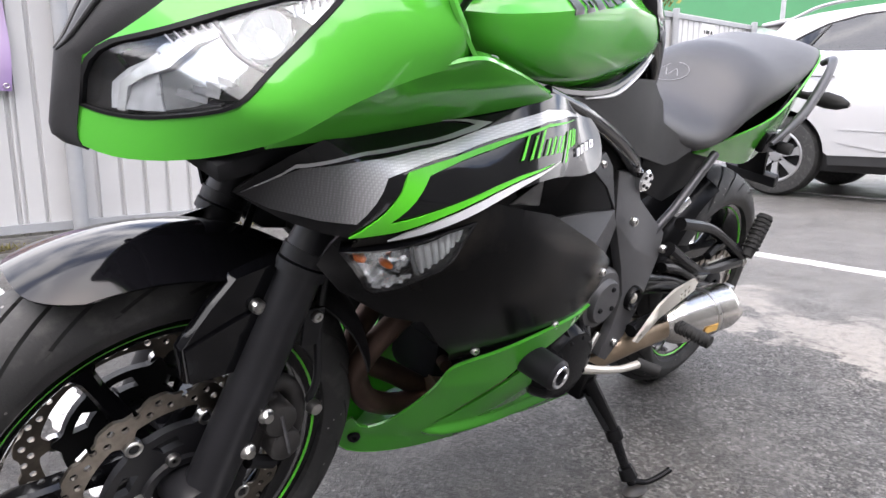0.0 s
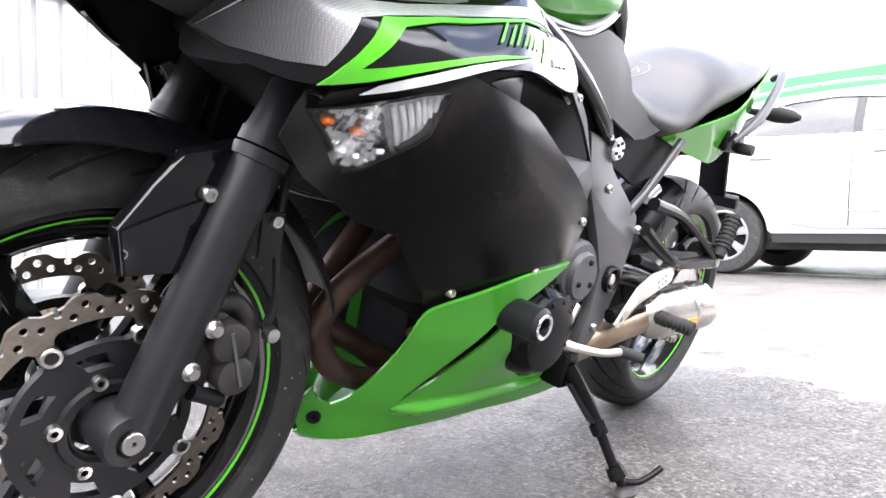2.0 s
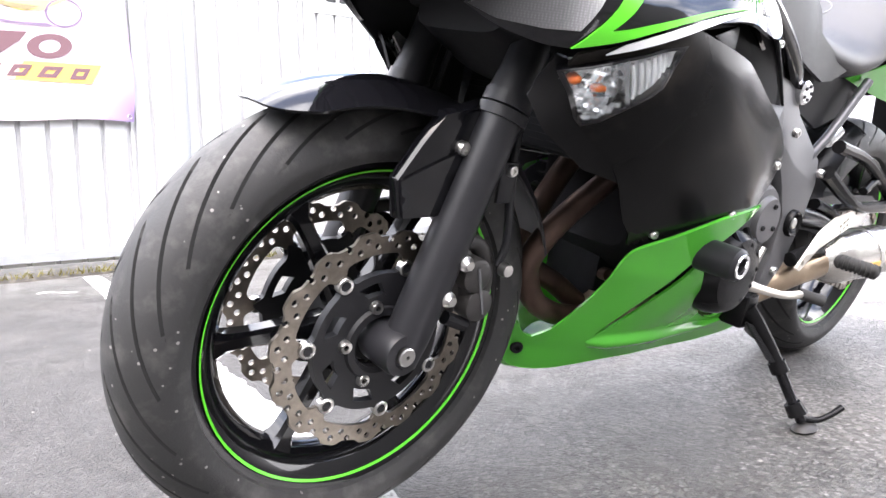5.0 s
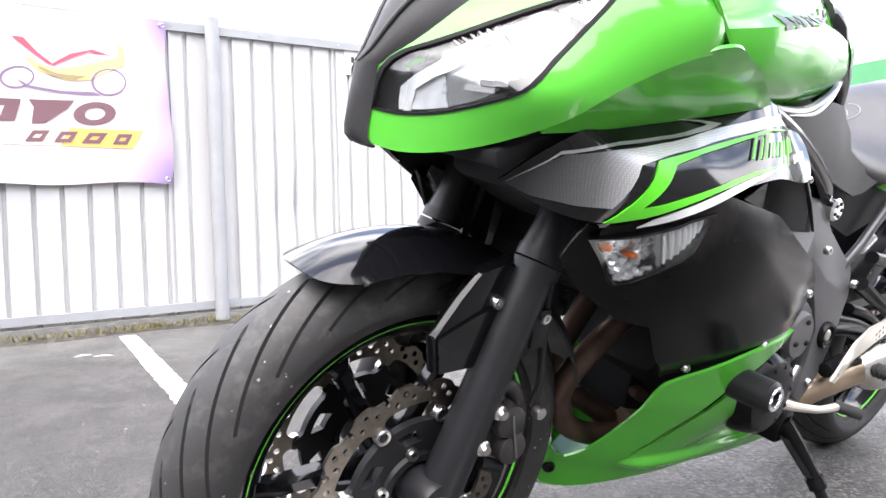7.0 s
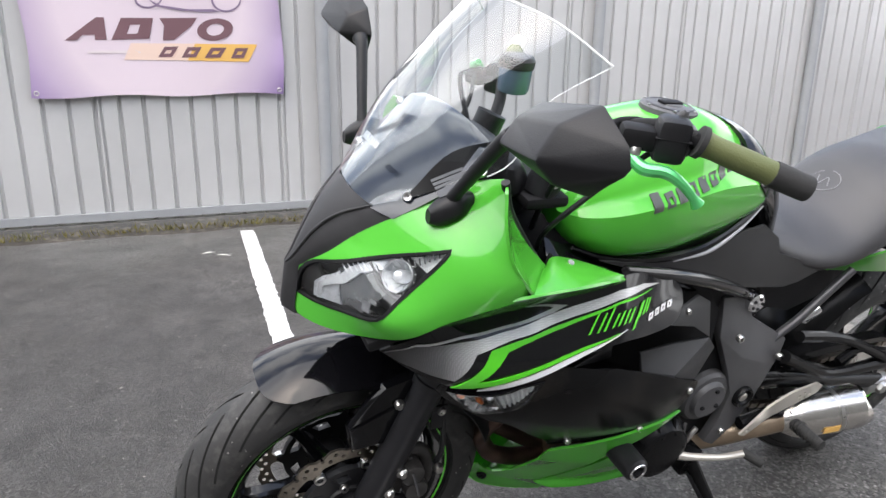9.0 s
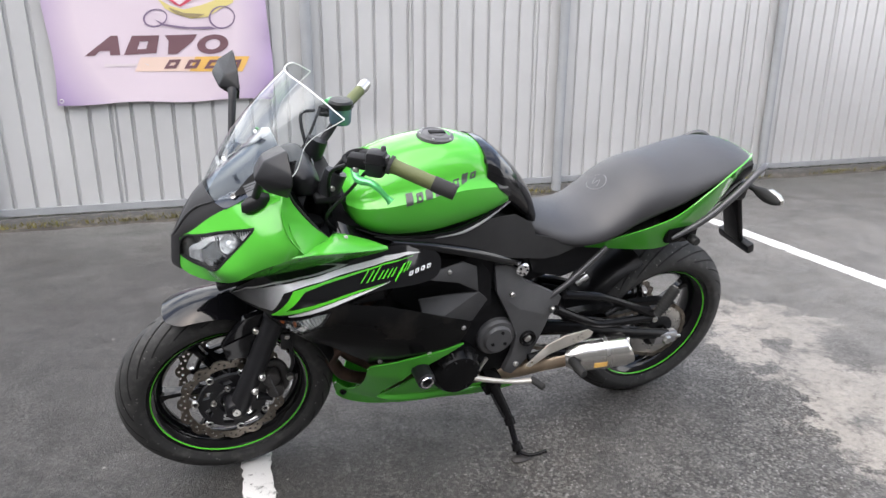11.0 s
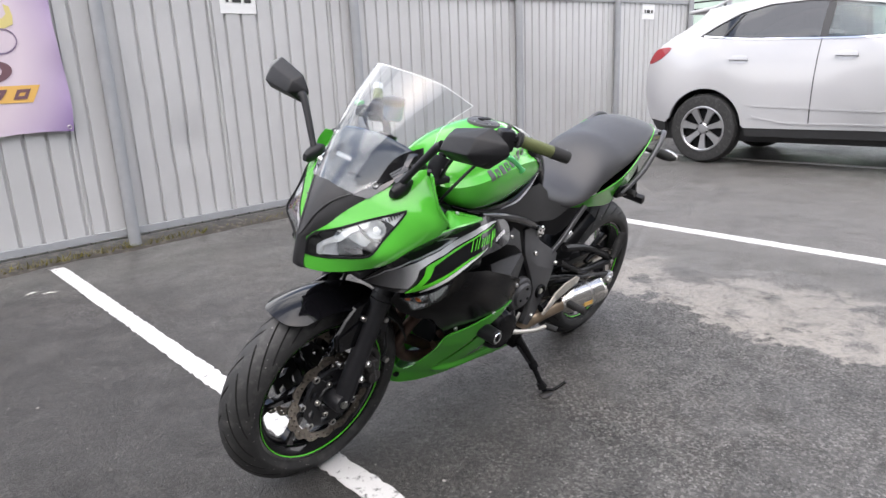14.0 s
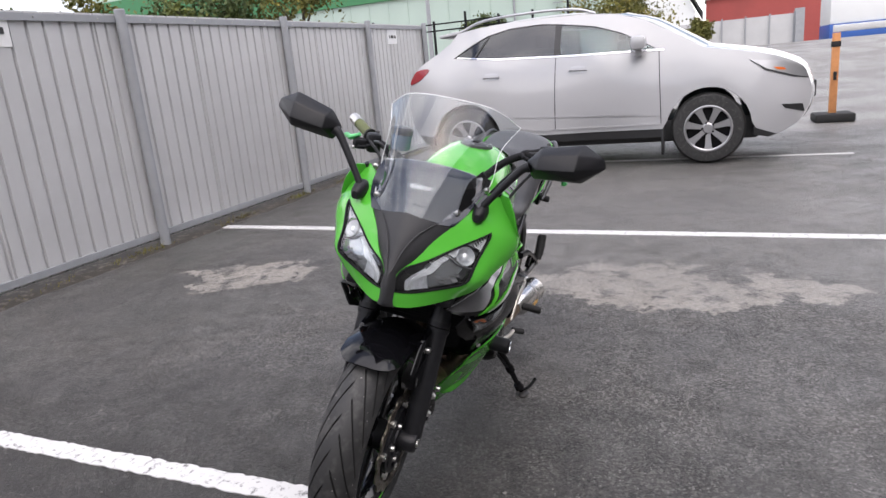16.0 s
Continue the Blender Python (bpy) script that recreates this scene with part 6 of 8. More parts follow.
pair("lamp_band", shell(COWL, [(-0.0843, 0.7560), (-0.0836, 0.7825), (-0.0729, 0.8022), (-0.0619, 0.8163), (-0.0504, 0.8327), (-0.0394, 0.8423), (-0.0126, 0.8613), (-0.004, 0.8665), (-0.0118, 0.8522), (-0.0266, 0.8438), (-0.0411, 0.8331), (-0.0529, 0.8181), (-0.0598, 0.8073), (-0.0708, 0.7949), (-0.0795, 0.7801), (-0.0801, 0.7568)], (), 0.010, -0.008, 0.006), LENS_SATIN, label="pale satin band round the headlamp's mirror")
for k in range(7):
    x, z = -0.049 + 0.0052 * k, 0.8255 + 0.0042 * k - 0.00018 * k * k
    pair("band_notch", tube([(x, -(COWL(x, z) - 0.0072), z), (x - 0.003, -(COWL(x - 0.003, z + 0.006) - 0.0072), z + 0.006)], 0.0008, 5), LAMP_GREY)
pair("lamp_base", shell(COWL, [(-0.0800, 0.7590), (-0.0640, 0.7690), (-0.0500, 0.7770), (-0.0400, 0.7860), (-0.0394, 0.7780), (-0.0515, 0.7650), (-0.0675, 0.7582)], (), 0.004, -0.012, 0.010), DARK_METAL, label="dark lower edge inside the headlamp")
pair("lamp_tip", shell(COWL, [(0.012, 0.876), (0.050, 0.898), (0.043, 0.886), (0.022, 0.853), (0.026, 0.866)], (), 0.003, -0.010, 0.008), LENS_WHITE)
for k in range(6):
    x = 0.021 + k * 0.0048
    pair("tip_flute", tube([(x, -(COWL(x, z) - 0.0095), z) for z in (0.860 + 0.0042 * k + 0.006, 0.868 + 0.0042 * k + 0.006)], 0.0014, 6), LAMP_MIRROR)
pair("lamp_gasket", shell(COWL, rim_of(lamp_hole, 0.0014), [rim_of(lamp_hole, -0.0014)], 0.005, 0.0010, 0.012), DARK)
pair("lamp_divider", tube([(x, -(COWL(x, z) - 0.012), z) for x, z in ((-0.019, 0.862), (-0.022, 0.846), (-0.017, 0.828), (0.0, 0.8205), (0.012, 0.829))], 0.0022, 8, 24), DARK_METAL)
for s in (-1, 1):
    for px, pz, r, dp in ((0.0015, 0.8475, 0.0225, 0.011),):
        d = ((COWL(px - 0.008, pz) - COWL(px + 0.008, pz)) / 0.016, 1.0, (COWL(px, pz - 0.008) - COWL(px, pz + 0.008)) / 0.016)
        m = Matrix.Translation((px, s * (COWL(px, pz) - dp), pz)) @ Vector((d[0], s * d[1], d[2])).to_track_quat("Z", "Y").to_matrix().to_4x4()
        bowl = part("lamp_bowl", moved(lathe([(0.004, -0.030), (0.012, -0.026), (0.020, -0.017), (0.8 * r + 0.004, -0.008), (r, 0.002), (r + 0.001, 0.0)], 32, axis="z"), m), REFLECTOR, bike)
        part("bulb", moved(lathe([(0.0001, 0.002), (0.007, -0.001), (0.0095, -0.008), (0.0095, -0.030)], 16, axis="z"), m), REFLECTOR, bowl)
        for q in range(14):
            a = 2 * math.pi * q / 14
            part("bowl_flute", moved(tube([(0.010 * math.cos(a), 0.010 * math.sin(a), -0.026), (0.019 * math.cos(a), 0.019 * math.sin(a), -0.016), (0.025 * math.cos(a), 0.025 * math.sin(a), -0.004)], 0.0012, 5), m), LENS_WHITE, bowl)

# indicators set in the fairing: a bulb chamber in front, a ribbed mirror behind
sig_front = [(0.096, 0.6455), (0.141, 0.6635), (0.148, 0.645), (0.158, 0.630), (0.168, 0.6185), (0.1555, 0.602), (0.142, 0.5955), (0.132, 0.602), (0.112, 0.628)]
sig_rear = [(0.144, 0.6645), (0.180, 0.6775), (0.211, 0.6855), (0.203, 0.667), (0.1955, 0.643), (0.186, 0.6325), (0.1715, 0.620), (0.161, 0.6315), (0.151, 0.6465)]
def SIGNAL(x, z):
    """The indicator bulges a little out of the fairing."""
    return SIDE(x, z) + 0.013 * max(0.0, 1 - ((x - 0.148) / 0.062) ** 2 - ((z - 0.634) / 0.056) ** 2)


pair("indicator_lens", shell(SIGNAL, sig, (), 0.003, 0.001, 0.012), CLEAR, label="clear indicator lens with amber bulb")
pair("indicator_backing", shell(SIGNAL, sig, (), 0.002, -0.026, 0.02), LENS_WHITE)
pair("indicator_surround", shell(SIGNAL, shrunk(sig, 1.06), [shrunk(sig, 0.965)], 0.020, 0.0008, 0.012), GLOSS)
pair("indicator_reflector", facets(SIGNAL, shrunk(sig_front, 0.88), 0.020, 0.0050, 0.0056, 14, 5, 30), LENS_FACET, label="faceted mirror of the indicator")
pair("indicator_floor", facets(SIGNAL, [(0.106, 0.633), (0.150, 0.615), (0.164, 0.616), (0.1555, 0.602), (0.142, 0.5955), (0.132, 0.602)], 0.0065, 0.0036, 0.0042, 40, 9, 26), LENS_FACET)
pair("rib_mirror", shell(SIGNAL, sig_rear, (), 0.002, -0.010, 0.008), LENS_WHITE)
pair("chamber_wall", shell(SIGNAL, [(0.1405, 0.6645), (0.1445, 0.6650), (0.1520, 0.6465), (0.1620, 0.6315), (0.1720, 0.6195), (0.1680, 0.6180), (0.1580, 0.6300), (0.1480, 0.6450)], (), 0.022, -0.003, 0.01), LAMP_MIRROR)
for s in (1, -1):
    for u, z, r, deep in ((0.112, 0.640, 0.0060, 0.011), (0.138, 0.634, 0.0046, 0.013)):
        part("amber_bulb", lathe([(0.0001, s * -0.010), (0.6 * r, s * -0.008), (r, s * -0.002), (r, s * 0.006), (0.5 * r, s * 0.012)], 14, (u, -s * (SIGNAL(u, z) - deep), z)), ORANGE, bike)
        part("bulb_holder", lathe([(0.0001, 0.0), (0.7 * r, 0.0), (0.7 * r, s * 0.010)], 12, (u, -s * (SIGNAL(u, z) - deep - 0.009), z)), CHROME, bike)
    for k in range(7):
        f = (k + 0.5) / 7
        top = np.array((0.146, 0.6640)) + f * np.array((0.060, 0.0205))
        low = np.array((0.172, 0.6215)) + f * np.array((0.032, 0.0455))
        pts = [top + (low - top) * q for q in (0.06, 0.35, 0.65, 0.92)]
        part("reflector_rib", tube([(x, -s * (SIGNAL(x, z) - 0.0065), z) for x, z in pts], [0.0026, 0.0030, 0.0030, 0.0024], 8), LENS_WHITE, bike)

# stripes and lettering of the upper fairing
pair("silver_stripe", shell(SIDE, [(0.002, 0.6985), (0.018, 0.7175), (0.039, 0.7355), (0.095, 0.7455), (0.171, 0.7585), (0.261, 0.7795), (0.356, 0.8005), (0.41, 0.7985), (0.455, 0.787), (0.41, 0.7915), (0.352, 0.788), (0.2555, 0.767), (0.166, 0.7475), (0.135, 0.740), (0.112, 0.7335), (0.087, 0.6865), (0.06, 0.6845), (0.0256, 0.688)], (), 0.002, 0.0012, 0.012), FADED, label="silver carbon-look stripe")
pair("green_stripe", shell(SIDE, [(0.086, 0.670), (0.134, 0.738), (0.164, 0.744), (0.206, 0.754), (0.2537, 0.7634), (0.2994, 0.7739), (0.351, 0.7851), (0.43, 0.786), (0.350, 0.7822), (0.2983, 0.7703), (0.2515, 0.7583), (0.2034, 0.749), (0.1583, 0.735), (0.114, 0.6905), (0.131, 0.6945), (0.158, 0.7025), (0.204, 0.715), (0.24, 0.7243), (0.287, 0.735), (0.346, 0.744), (0.287, 0.7313), (0.239, 0.719), (0.204, 0.7092), (0.1595, 0.6945), (0.1225, 0.681)], (), 0.002, 0.0030, 0.010), GREEN_LINE, label="lime green outline stripe")
pair("white_stripe", shell(SIDE, [(0.122, 0.668), (0.1507, 0.6776), (0.1904, 0.6919), (0.2384, 0.7089), (0.2852, 0.7238), (0.3274, 0.736), (0.3638, 0.7457), (0.2862, 0.7295), (0.2388, 0.717), (0.2042, 0.7062), (0.1604, 0.6905), (0.136, 0.680)], (), 0.002, 0.0018, 0.012), SILVER_WHITE)
pair("thin_stripe", shell(SIDE, [(0.004, 0.7005), (0.034, 0.739), (0.098, 0.7522), (0.1747, 0.7645), (0.228, 0.7765), (0.2422, 0.7805), (0.2357, 0.782), (0.2152, 0.7823), (0.1833, 0.7806), (0.2322, 0.7843), (0.2656, 0.7837), (0.239, 0.7747), (0.173, 0.7615), (0.096, 0.7492), (0.034, 0.7355)], (), 0.001, 0.0024, 0.010), SILVER)
STROKES = ((0.000, 0.027, 0.0), (0.014, 0.026, 0.0), (0.026, 0.031, 0.001), (0.042, 0.019, 0.003), (0.053, 0.020, 0.003), (0.065, 0.019, 0.003), (0.076, 0.019, 0.003), (0.084, 0.034, -0.010), (0.098, 0.021, 0.004), (0.109, 0.020, 0.005), (0.118, 0.017, 0.006))
for s in (1, -1):
    for dx, h, low in STROKES:
        x0, z0, h = 0.288 + dx, 0.7480 + 0.05 * dx + 0.9 * low, 0.95 * h
        pc = shell(SIDE, [(x0, z0), (x0 + 0.0046, z0 + 0.001), (x0 + 0.0050 + 0.8 * h, z0 + h), (x0 + 0.0012 + 0.8 * h, z0 + 0.97 * h)], (), 0.001, 0.0032, 0.02)
        part("brush_stroke", pc if s == 1 else flip(pc), GREEN_LINE, bike)
    for k in range(4):
        x0 = 0.412 + k * 0.0172
        z0 = 0.7455 + 0.0016 * k
        pc = shell(SIDE, [(x0, z0), (x0 + 0.0105, z0 + 0.0005), (x0 + 0.0150, z0 + 0.0095), (x0 + 0.0045, z0 + 0.009)], [[(x0 + 0.0042, z0 + 0.0026), (x0 + 0.0082, z0 + 0.0028), (x0 + 0.0104, z0 + 0.0068), (x0 + 0.0064, z0 + 0.0066)]], 0.001, 0.0032, 0.02)
        part("letter_bar", pc if s == 1 else flip(pc), SILVER_WHITE, bike)

# inner flank of the cowl, running back to the tank
FLANK = Skin([(0.126, 0.984, 0.186), (0.125, 0.91, 0.224), (0.158, 0.853, 0.247), (0.226, 0.838, 0.165), (0.16, 0.93, 0.17), (0.24, 0.85, 0.16), (0.33, 0.836, 0.165), (0.46, 0.797, 0.168), (0.36, 0.812, 0.198), (0.26, 0.828, 0.224)])
def ruled(a, b, bulge=(0, 0, 0), n=24, m=6):
    """A sheet between two edge lines, bulging a little in its middle."""
    A, B, q = spline(a, n), spline(b, n), np.array(bulge)
    return grid([[tuple(p + (r - p) * k / (m - 1) + q * (4 * k / (m - 1) * (1 - k / (m - 1)))) for k in range(m)] for p, r in zip(A, B)], 0.004)


crease_ = [(0.116, -0.206, 0.985), (0.110, -0.228, 0.950), (0.120, -0.243, 0.905), (0.152, -0.254, 0.861)]
ridge_ = [(0.152, -0.254, 0.861), (0.20, -0.245, 0.855), (0.26, -0.228, 0.843), (0.32, -0.206, 0.829), (0.362, -0.189, 0.818)]
pair("cowl_flank", ruled(crease_, [(0.128, -0.184, 0.986), (0.145, -0.176, 0.942), (0.183, -0.170, 0.890), (0.226, -0.166, 0.846)]), GREEN, label="inward fold of the green cowl")
pair("cowl_flank", ruled(ridge_, [(0.226, -0.166, 0.846), (0.240, -0.163, 0.856), (0.28, -0.163, 0.846), (0.33, -0.173, 0.831), (0.362, -0.186, 0.820)], (0, 0, 0.003)), GREEN)
under_ = [(0.0, -0.172, 0.765), (0.046, -0.208, 0.807), (0.103, -0.236, 0.843)] + ridge_
pair("cowl_flank", ruled(under_, [(0.0, -0.164, 0.757), (0.05, -0.162, 0.761), (0.10, -0.166, 0.768), (0.16, -0.171, 0.778), (0.22, -0.176, 0.788), (0.29, -0.184, 0.801), (0.36, -0.189, 0.814)], n=40), GREEN, label="undercut green edge of the cowl")
pair("flank_screw", bolt((0.262, -0.178, 0.851), 0.005, 0.003, (0, -0.3, 1)), STEEL)
pair("cowl_trim", tube([(0.124, -0.182, 0.990), (0.152, -0.168, 0.932), (0.224, -0.162, 0.840), (0.242, -0.158, 0.856)], 0.006, 8, 16), MATTE)
pair("fairing_infill", shell(FLANK, [(0.24, 0.852), (0.33, 0.834), (0.465, 0.794), (0.54, 0.765), (0.62, 0.74), (0.60, 0.78), (0.48, 0.82), (0.34, 0.86), (0.26, 0.88)], (), 0.006, -0.03, 0.02), GLOSS)

# air duct behind the lip of the side panel
def creased(verts, faces, thick=0.006, inward=(0, 1, 0)):
    """Flat facets that meet in creases, with thickness inwards."""
    k, q = len(verts), np.array(inward) * thick
    vs = [tuple(v) for v in verts] + [tuple(np.array(v) + q) for v in verts]
    cnt = {}
    for f in faces:
        for a, b in zip(f, f[1:] + f[:1]):
            key = (min(a, b), max(a, b))
            cnt[key] = cnt.get(key, 0) + 1
    fs = [tuple(f) for f in faces] + [tuple(k + i for i in reversed(f)) for f in faces]
    return vs, fs + [(a, b, k + b, k + a) for (a, b), n in cnt.items() if n == 1]


def creased_pair(name, verts, faces, mat, label="", thick=0.006):
    """Such a piece on both sides, its edges slightly rounded."""
    vs, fs = creased(verts, faces, thick)
    bm = bmesh.new()
    made = [bm.verts.new(v) for v in vs]
    for f in fs:
        bm.faces.new([made[i] for i in f])
    bmesh.ops.recalc_face_normals(bm, faces=bm.faces)
    bmesh.ops.bevel(bm, geom=[e for e in bm.edges if e.calc_face_angle(0) > radians(6)], offset=0.0022, segments=2, affect="EDGES", profile=0.6)
    bm.verts.index_update()
    piece = [tuple(v.co) for v in bm.verts], [tuple(v.index for v in f.verts) for f in bm.faces]
    bm.free()
    for q in (piece, flip(piece)):
        part(name, q, mat, bike, label, smooth=28)


DUCT = Skin([(0.37, 0.67, 0.13), (0.60, 0.57, 0.135), (0.66, 0.60, 0.13), (0.64, 0.70, 0.125), (0.58, 0.745, 0.125), (0.48, 0.735, 0.125), (0.50, 0.64, 0.12)])
# near-black sheet: the shade of the cavity is put into its colour
pair("air_duct", shell(DUCT, [(0.33, 0.68), (0.46, 0.58), (0.60, 0.53), (0.70, 0.56), (0.69, 0.66), (0.62, 0.738), (0.52, 0.738), (0.33, 0.735)], (), 0.004, 0, 0.018), DARK)
creased_pair("duct_entry", [(0.262, -0.2425, 0.7050), (0.346, -0.222, 0.7245), (0.354, -0.219, 0.6870), (0.392, -0.150, 0.7200), (0.398, -0.150, 0.672)], [[0, 1, 2], [1, 3, 4, 2]], PANEL, thick=0.004)
creased_pair("duct_cover", [(0.470, -0.212, 0.7235), (0.506, -0.190, 0.7345), (0.585, -0.155, 0.7290), (0.632, -0.146, 0.7020), (0.636, -0.168, 0.6360), (0.565, -0.184, 0.684)], [[0, 1, 2, 3, 4, 5]], KNEE_GREY, "dark grey duct cover")
creased_pair("duct_floor", [(0.636, -0.168, 0.6360), (0.520, -0.214, 0.606), (0.468, -0.186, 0.606), (0.4588, -0.180, 0.6446), (0.540, -0.172, 0.642), (0.672, -0.160, 0.600), (0.625, -0.178, 0.548), (0.590, -0.198, 0.566)], [[0, 1, 2, 3, 4], [0, 5, 6, 7, 1]], KNEE_GREY, "folded dark grey floor of the duct")
pair("duct_screw", bolt((0.536, -0.1835, 0.7215), 0.0055, 0.004), STEEL)

# black side wing behind the fork, leading to the mid panel
pair("inner_wing", shell(SIDE, [(0.085, 0.655), (0.098, 0.652), (0.144, 0.592), (0.216, 0.543), (0.255, 0.512), (0.19, 0.528), (0.12, 0.572), (0.085, 0.61)], (), 0.004, -0.012, 0.014), PANEL)
for x, z in ((0.372, 0.441), (0.4969, 0.475), (0.587, 0.5496)):
    pair("panel_bolt", bolt((x, -(CREASED(x, z) - 0.0035), z), 0.0065, 0.005), STEEL)
for p in (bolt((0.2935, -SIDE(0.2935, 0.2003) - 0.001, 0.2003), 0.011, 0.008, (-0.5, -0.8, 0)),):
    part("chin_bolt", chin_set(p), DARK, bike)
    part("chin_bolt", chin_set(flip(p)), DARK, bike)

# fork, brakes and front mudguard
for s in (-1, 1):
    leg = part("fork_leg", tube([(-0.012, s * 0.102, 0.285), (0.0, s * 0.102, 0.32), (0.098, s * 0.102, 0.585)], [0.024, 0.0275, 0.0275], 22), FORK, bike, "satin black fork slider")
    part("dust_seal", join(tube([(0.096, s * 0.102, 0.580), (0.1005, s * 0.102, 0.592)], 0.0315, 22), tube([(0.1015, s * 0.102, 0.5945), (0.107, s * 0.102, 0.609)], 0.0305, 22)), MATTE, leg)
    part("fork_tube", tube([(0.104, s * 0.102, 0.60), (0.20, s * 0.102, 0.86)], 0.0225, 22), DARK, leg)
    part("fork_shroud", tube([(0.106, s * 0.102, 0.607), (0.118, s * 0.102, 0.640), (0.150, s * 0.102, 0.725)], [0.0285, 0.0245, 0.0235], 22), FORK, leg)
    part("axle_clamp", lathe([(0.0001, -s * 0.045), (0.026, -s * 0.045), (0.029, -s * 0.038), (0.029, s * 0.012), (0.026, s * 0.02), (0.016, s * 0.022), (0.016, s * 0.017), (0.0001, s * 0.024)], 30, (-0.016, s * 0.102, 0.302)), FORK, leg)
    part("axle_nut", lathe([(0.0001, s * 0.0235), (0.0022, s * 0.0235), (0.0026, s * 0.0262), (0.0105, s * 0.0262), (0.0118, s * 0.0250), (0.0118, s * 0.010)], 24, (-0.016, s * 0.102, 0.302)), STEEL, leg)
    def pot(x, z, r, y0, y1):
        return lathe([(0.0001, s * y1), (r * 0.72, s * y1), (r * 0.94, s * (y1 - 0.003)), (r, s * (y1 - 0.007)), (r, s * y0)], 26, (x, 0, z))
    cal = part("brake_caliper", join(pot(0.079, 0.392, 0.0225, 0.082, 0.128), pot(0.089, 0.352, 0.0225, 0.082, 0.128), tube([(0.079, s * 0.104, 0.392), (0.089, s * 0.104, 0.352)], 0.0185, 12), moved(box(-0.030, 0.008, -0.009, 0.009, -0.046, 0.050, 0.007), Matrix.Translation((0.066, s * 0.098, 0.372)) @ Matrix.Rotation(radians(14), 4, "Y"))), CALIPER, bike, "dark grey twin-piston brake caliper")
    part("caliper_bridge", tube([(0.062, s * 0.092, 0.424), (0.096, s * 0.090, 0.424), (0.116, s * 0.092, 0.396), (0.118, s * 0.094, 0.352), (0.100, s * 0.096, 0.322)], [0.010, 0.012, 0.013, 0.012, 0.009], 12, 24), CALIPER, cal)
    part("maker_mark", tube([(0.075, s * 0.1285, 0.405), (0.093, s * 0.1285, 0.342)], 0.0022, 6), DARK_METAL, cal)
    for x, z in ((0.054, 0.412), (0.034, 0.3687)):
        part("caliper_bolt", lathe([(0.0001, s * 0.020), (0.006, s * 0.020), (0.007, s * 0.016), (0.010, s * 0.013), (0.010, -s * 0.012)], 14, (x, s * 0.116, z)), STEEL, cal)
    part("banjo", lathe([(0.0001, s * 0.022), (0.008, s * 0.021), (0.010, s * 0.012), (0.010, -0.01)], 12, (0.127, s * 0.108, 0.395)), STEEL, cal)
    part("slide_pin", tube([(0.045, s * 0.112, 0.338), (0.08, s * 0.112, 0.322)], 0.009, 10), DARK, cal)
    part("brake_hose", tube([(0.127, s * 0.108, 0.395), (0.138, s * 0.106, 0.43), (0.133, s * 0.10, 0.52), (0.15, s * 0.085, 0.62), (0.17, s * 0.06, 0.75)], 0.0055, 8, 24), MATTE, cal)
    part("hose_bolt", bolt((0.124, s * 0.107, 0.520), 0.008, 0.006, (0, s, 0)), STEEL, leg)
    part("reflector_bracket", box(0.108, 0.137, s * 0.104 - 0.003, s * 0.104 + 0.003, 0.478, 0.53, 0.002), FORK, leg)
    g2 = plate([(-0.034, 0.507), (0.02, 0.53), (0.062, 0.545), (0.03, 0.465), (-0.026, 0.464)], -0.0985, -0.0945)
    part("fork_guard", g2 if s == -1 else flip(g2), GLOSS, bike)
    part("guard_bolt", bolt((0.048, s * 0.097, 0.545), 0.009, 0.007, (0, s, 0)), STEEL, bike)
STAY = [(-0.036, -0.094, 0.507), (-0.005, -0.094, 0.550), (0.022, -0.094, 0.582), (0.078, -0.094, 0.596), (0.082, -0.094, 0.575), (0.030, -0.094, 0.462), (-0.028, -0.094, 0.462), (-0.0395, -0.084, 0.509), (-0.0085, -0.084, 0.553), (0.0195, -0.083, 0.5855), (0.078, -0.080, 0.601), (-0.032, -0.084, 0.462)]
creased_pair("mudguard_stay", STAY, [[0, 6, 5, 4, 3, 2, 1], [0, 1, 8, 7], [1, 2, 9, 8], [2, 3, 10, 9], [6, 0, 7, 11]], GUARD, "gloss black stay of the mudguard", thick=0.004)
# the mudguard follows the tyre
rows = []
for i in range(34):
    f = i / 33
    row = []
    for t in np.linspace(-1, 1, 25):
        first = 118.5 - 8.0 * abs(t) ** 4
        a = radians(first + (19 - first) * f)
        r = 0.3095 + 0.010 * max(0, f - 0.35) - (0.019 + 0.020 * min(1, f * 2.2)) * abs(t) ** 2.4
        row.append((FAX[0] - 0.012 + r * math.cos(a), t * (0.079 + 0.008 * min(1, f * 3)), FAX[2] + 0.003 + r * math.sin(a)))
    rows.append(row)
front_guard = part("front_mudguard", grid(rows[:21], -0.003), GUARD, bike, "gloss black front mudguard")
part("mudguard_tail", grid(rows[20:], -0.003), MATTE, front_guard, "matte black tail of the mudguard")
part("lower_yoke", box(0.10, 0.17, -0.125, 0.125, 0.70, 0.735, 0.01), DARK, bike)
part("headstock", tube([(0.19, 0, 0.70), (0.25, 0, 0.90)], 0.036, 16), DARK, bike)
part("cowl_underside", moved(box(-0.05, 0.16, -0.14, 0.14, -0.01, 0.01, 0.006), Matrix.Translation((0.02, 0, 0.735)) @ Matrix.Rotation(radians(-14), 4, "Y")), DARK, bike)
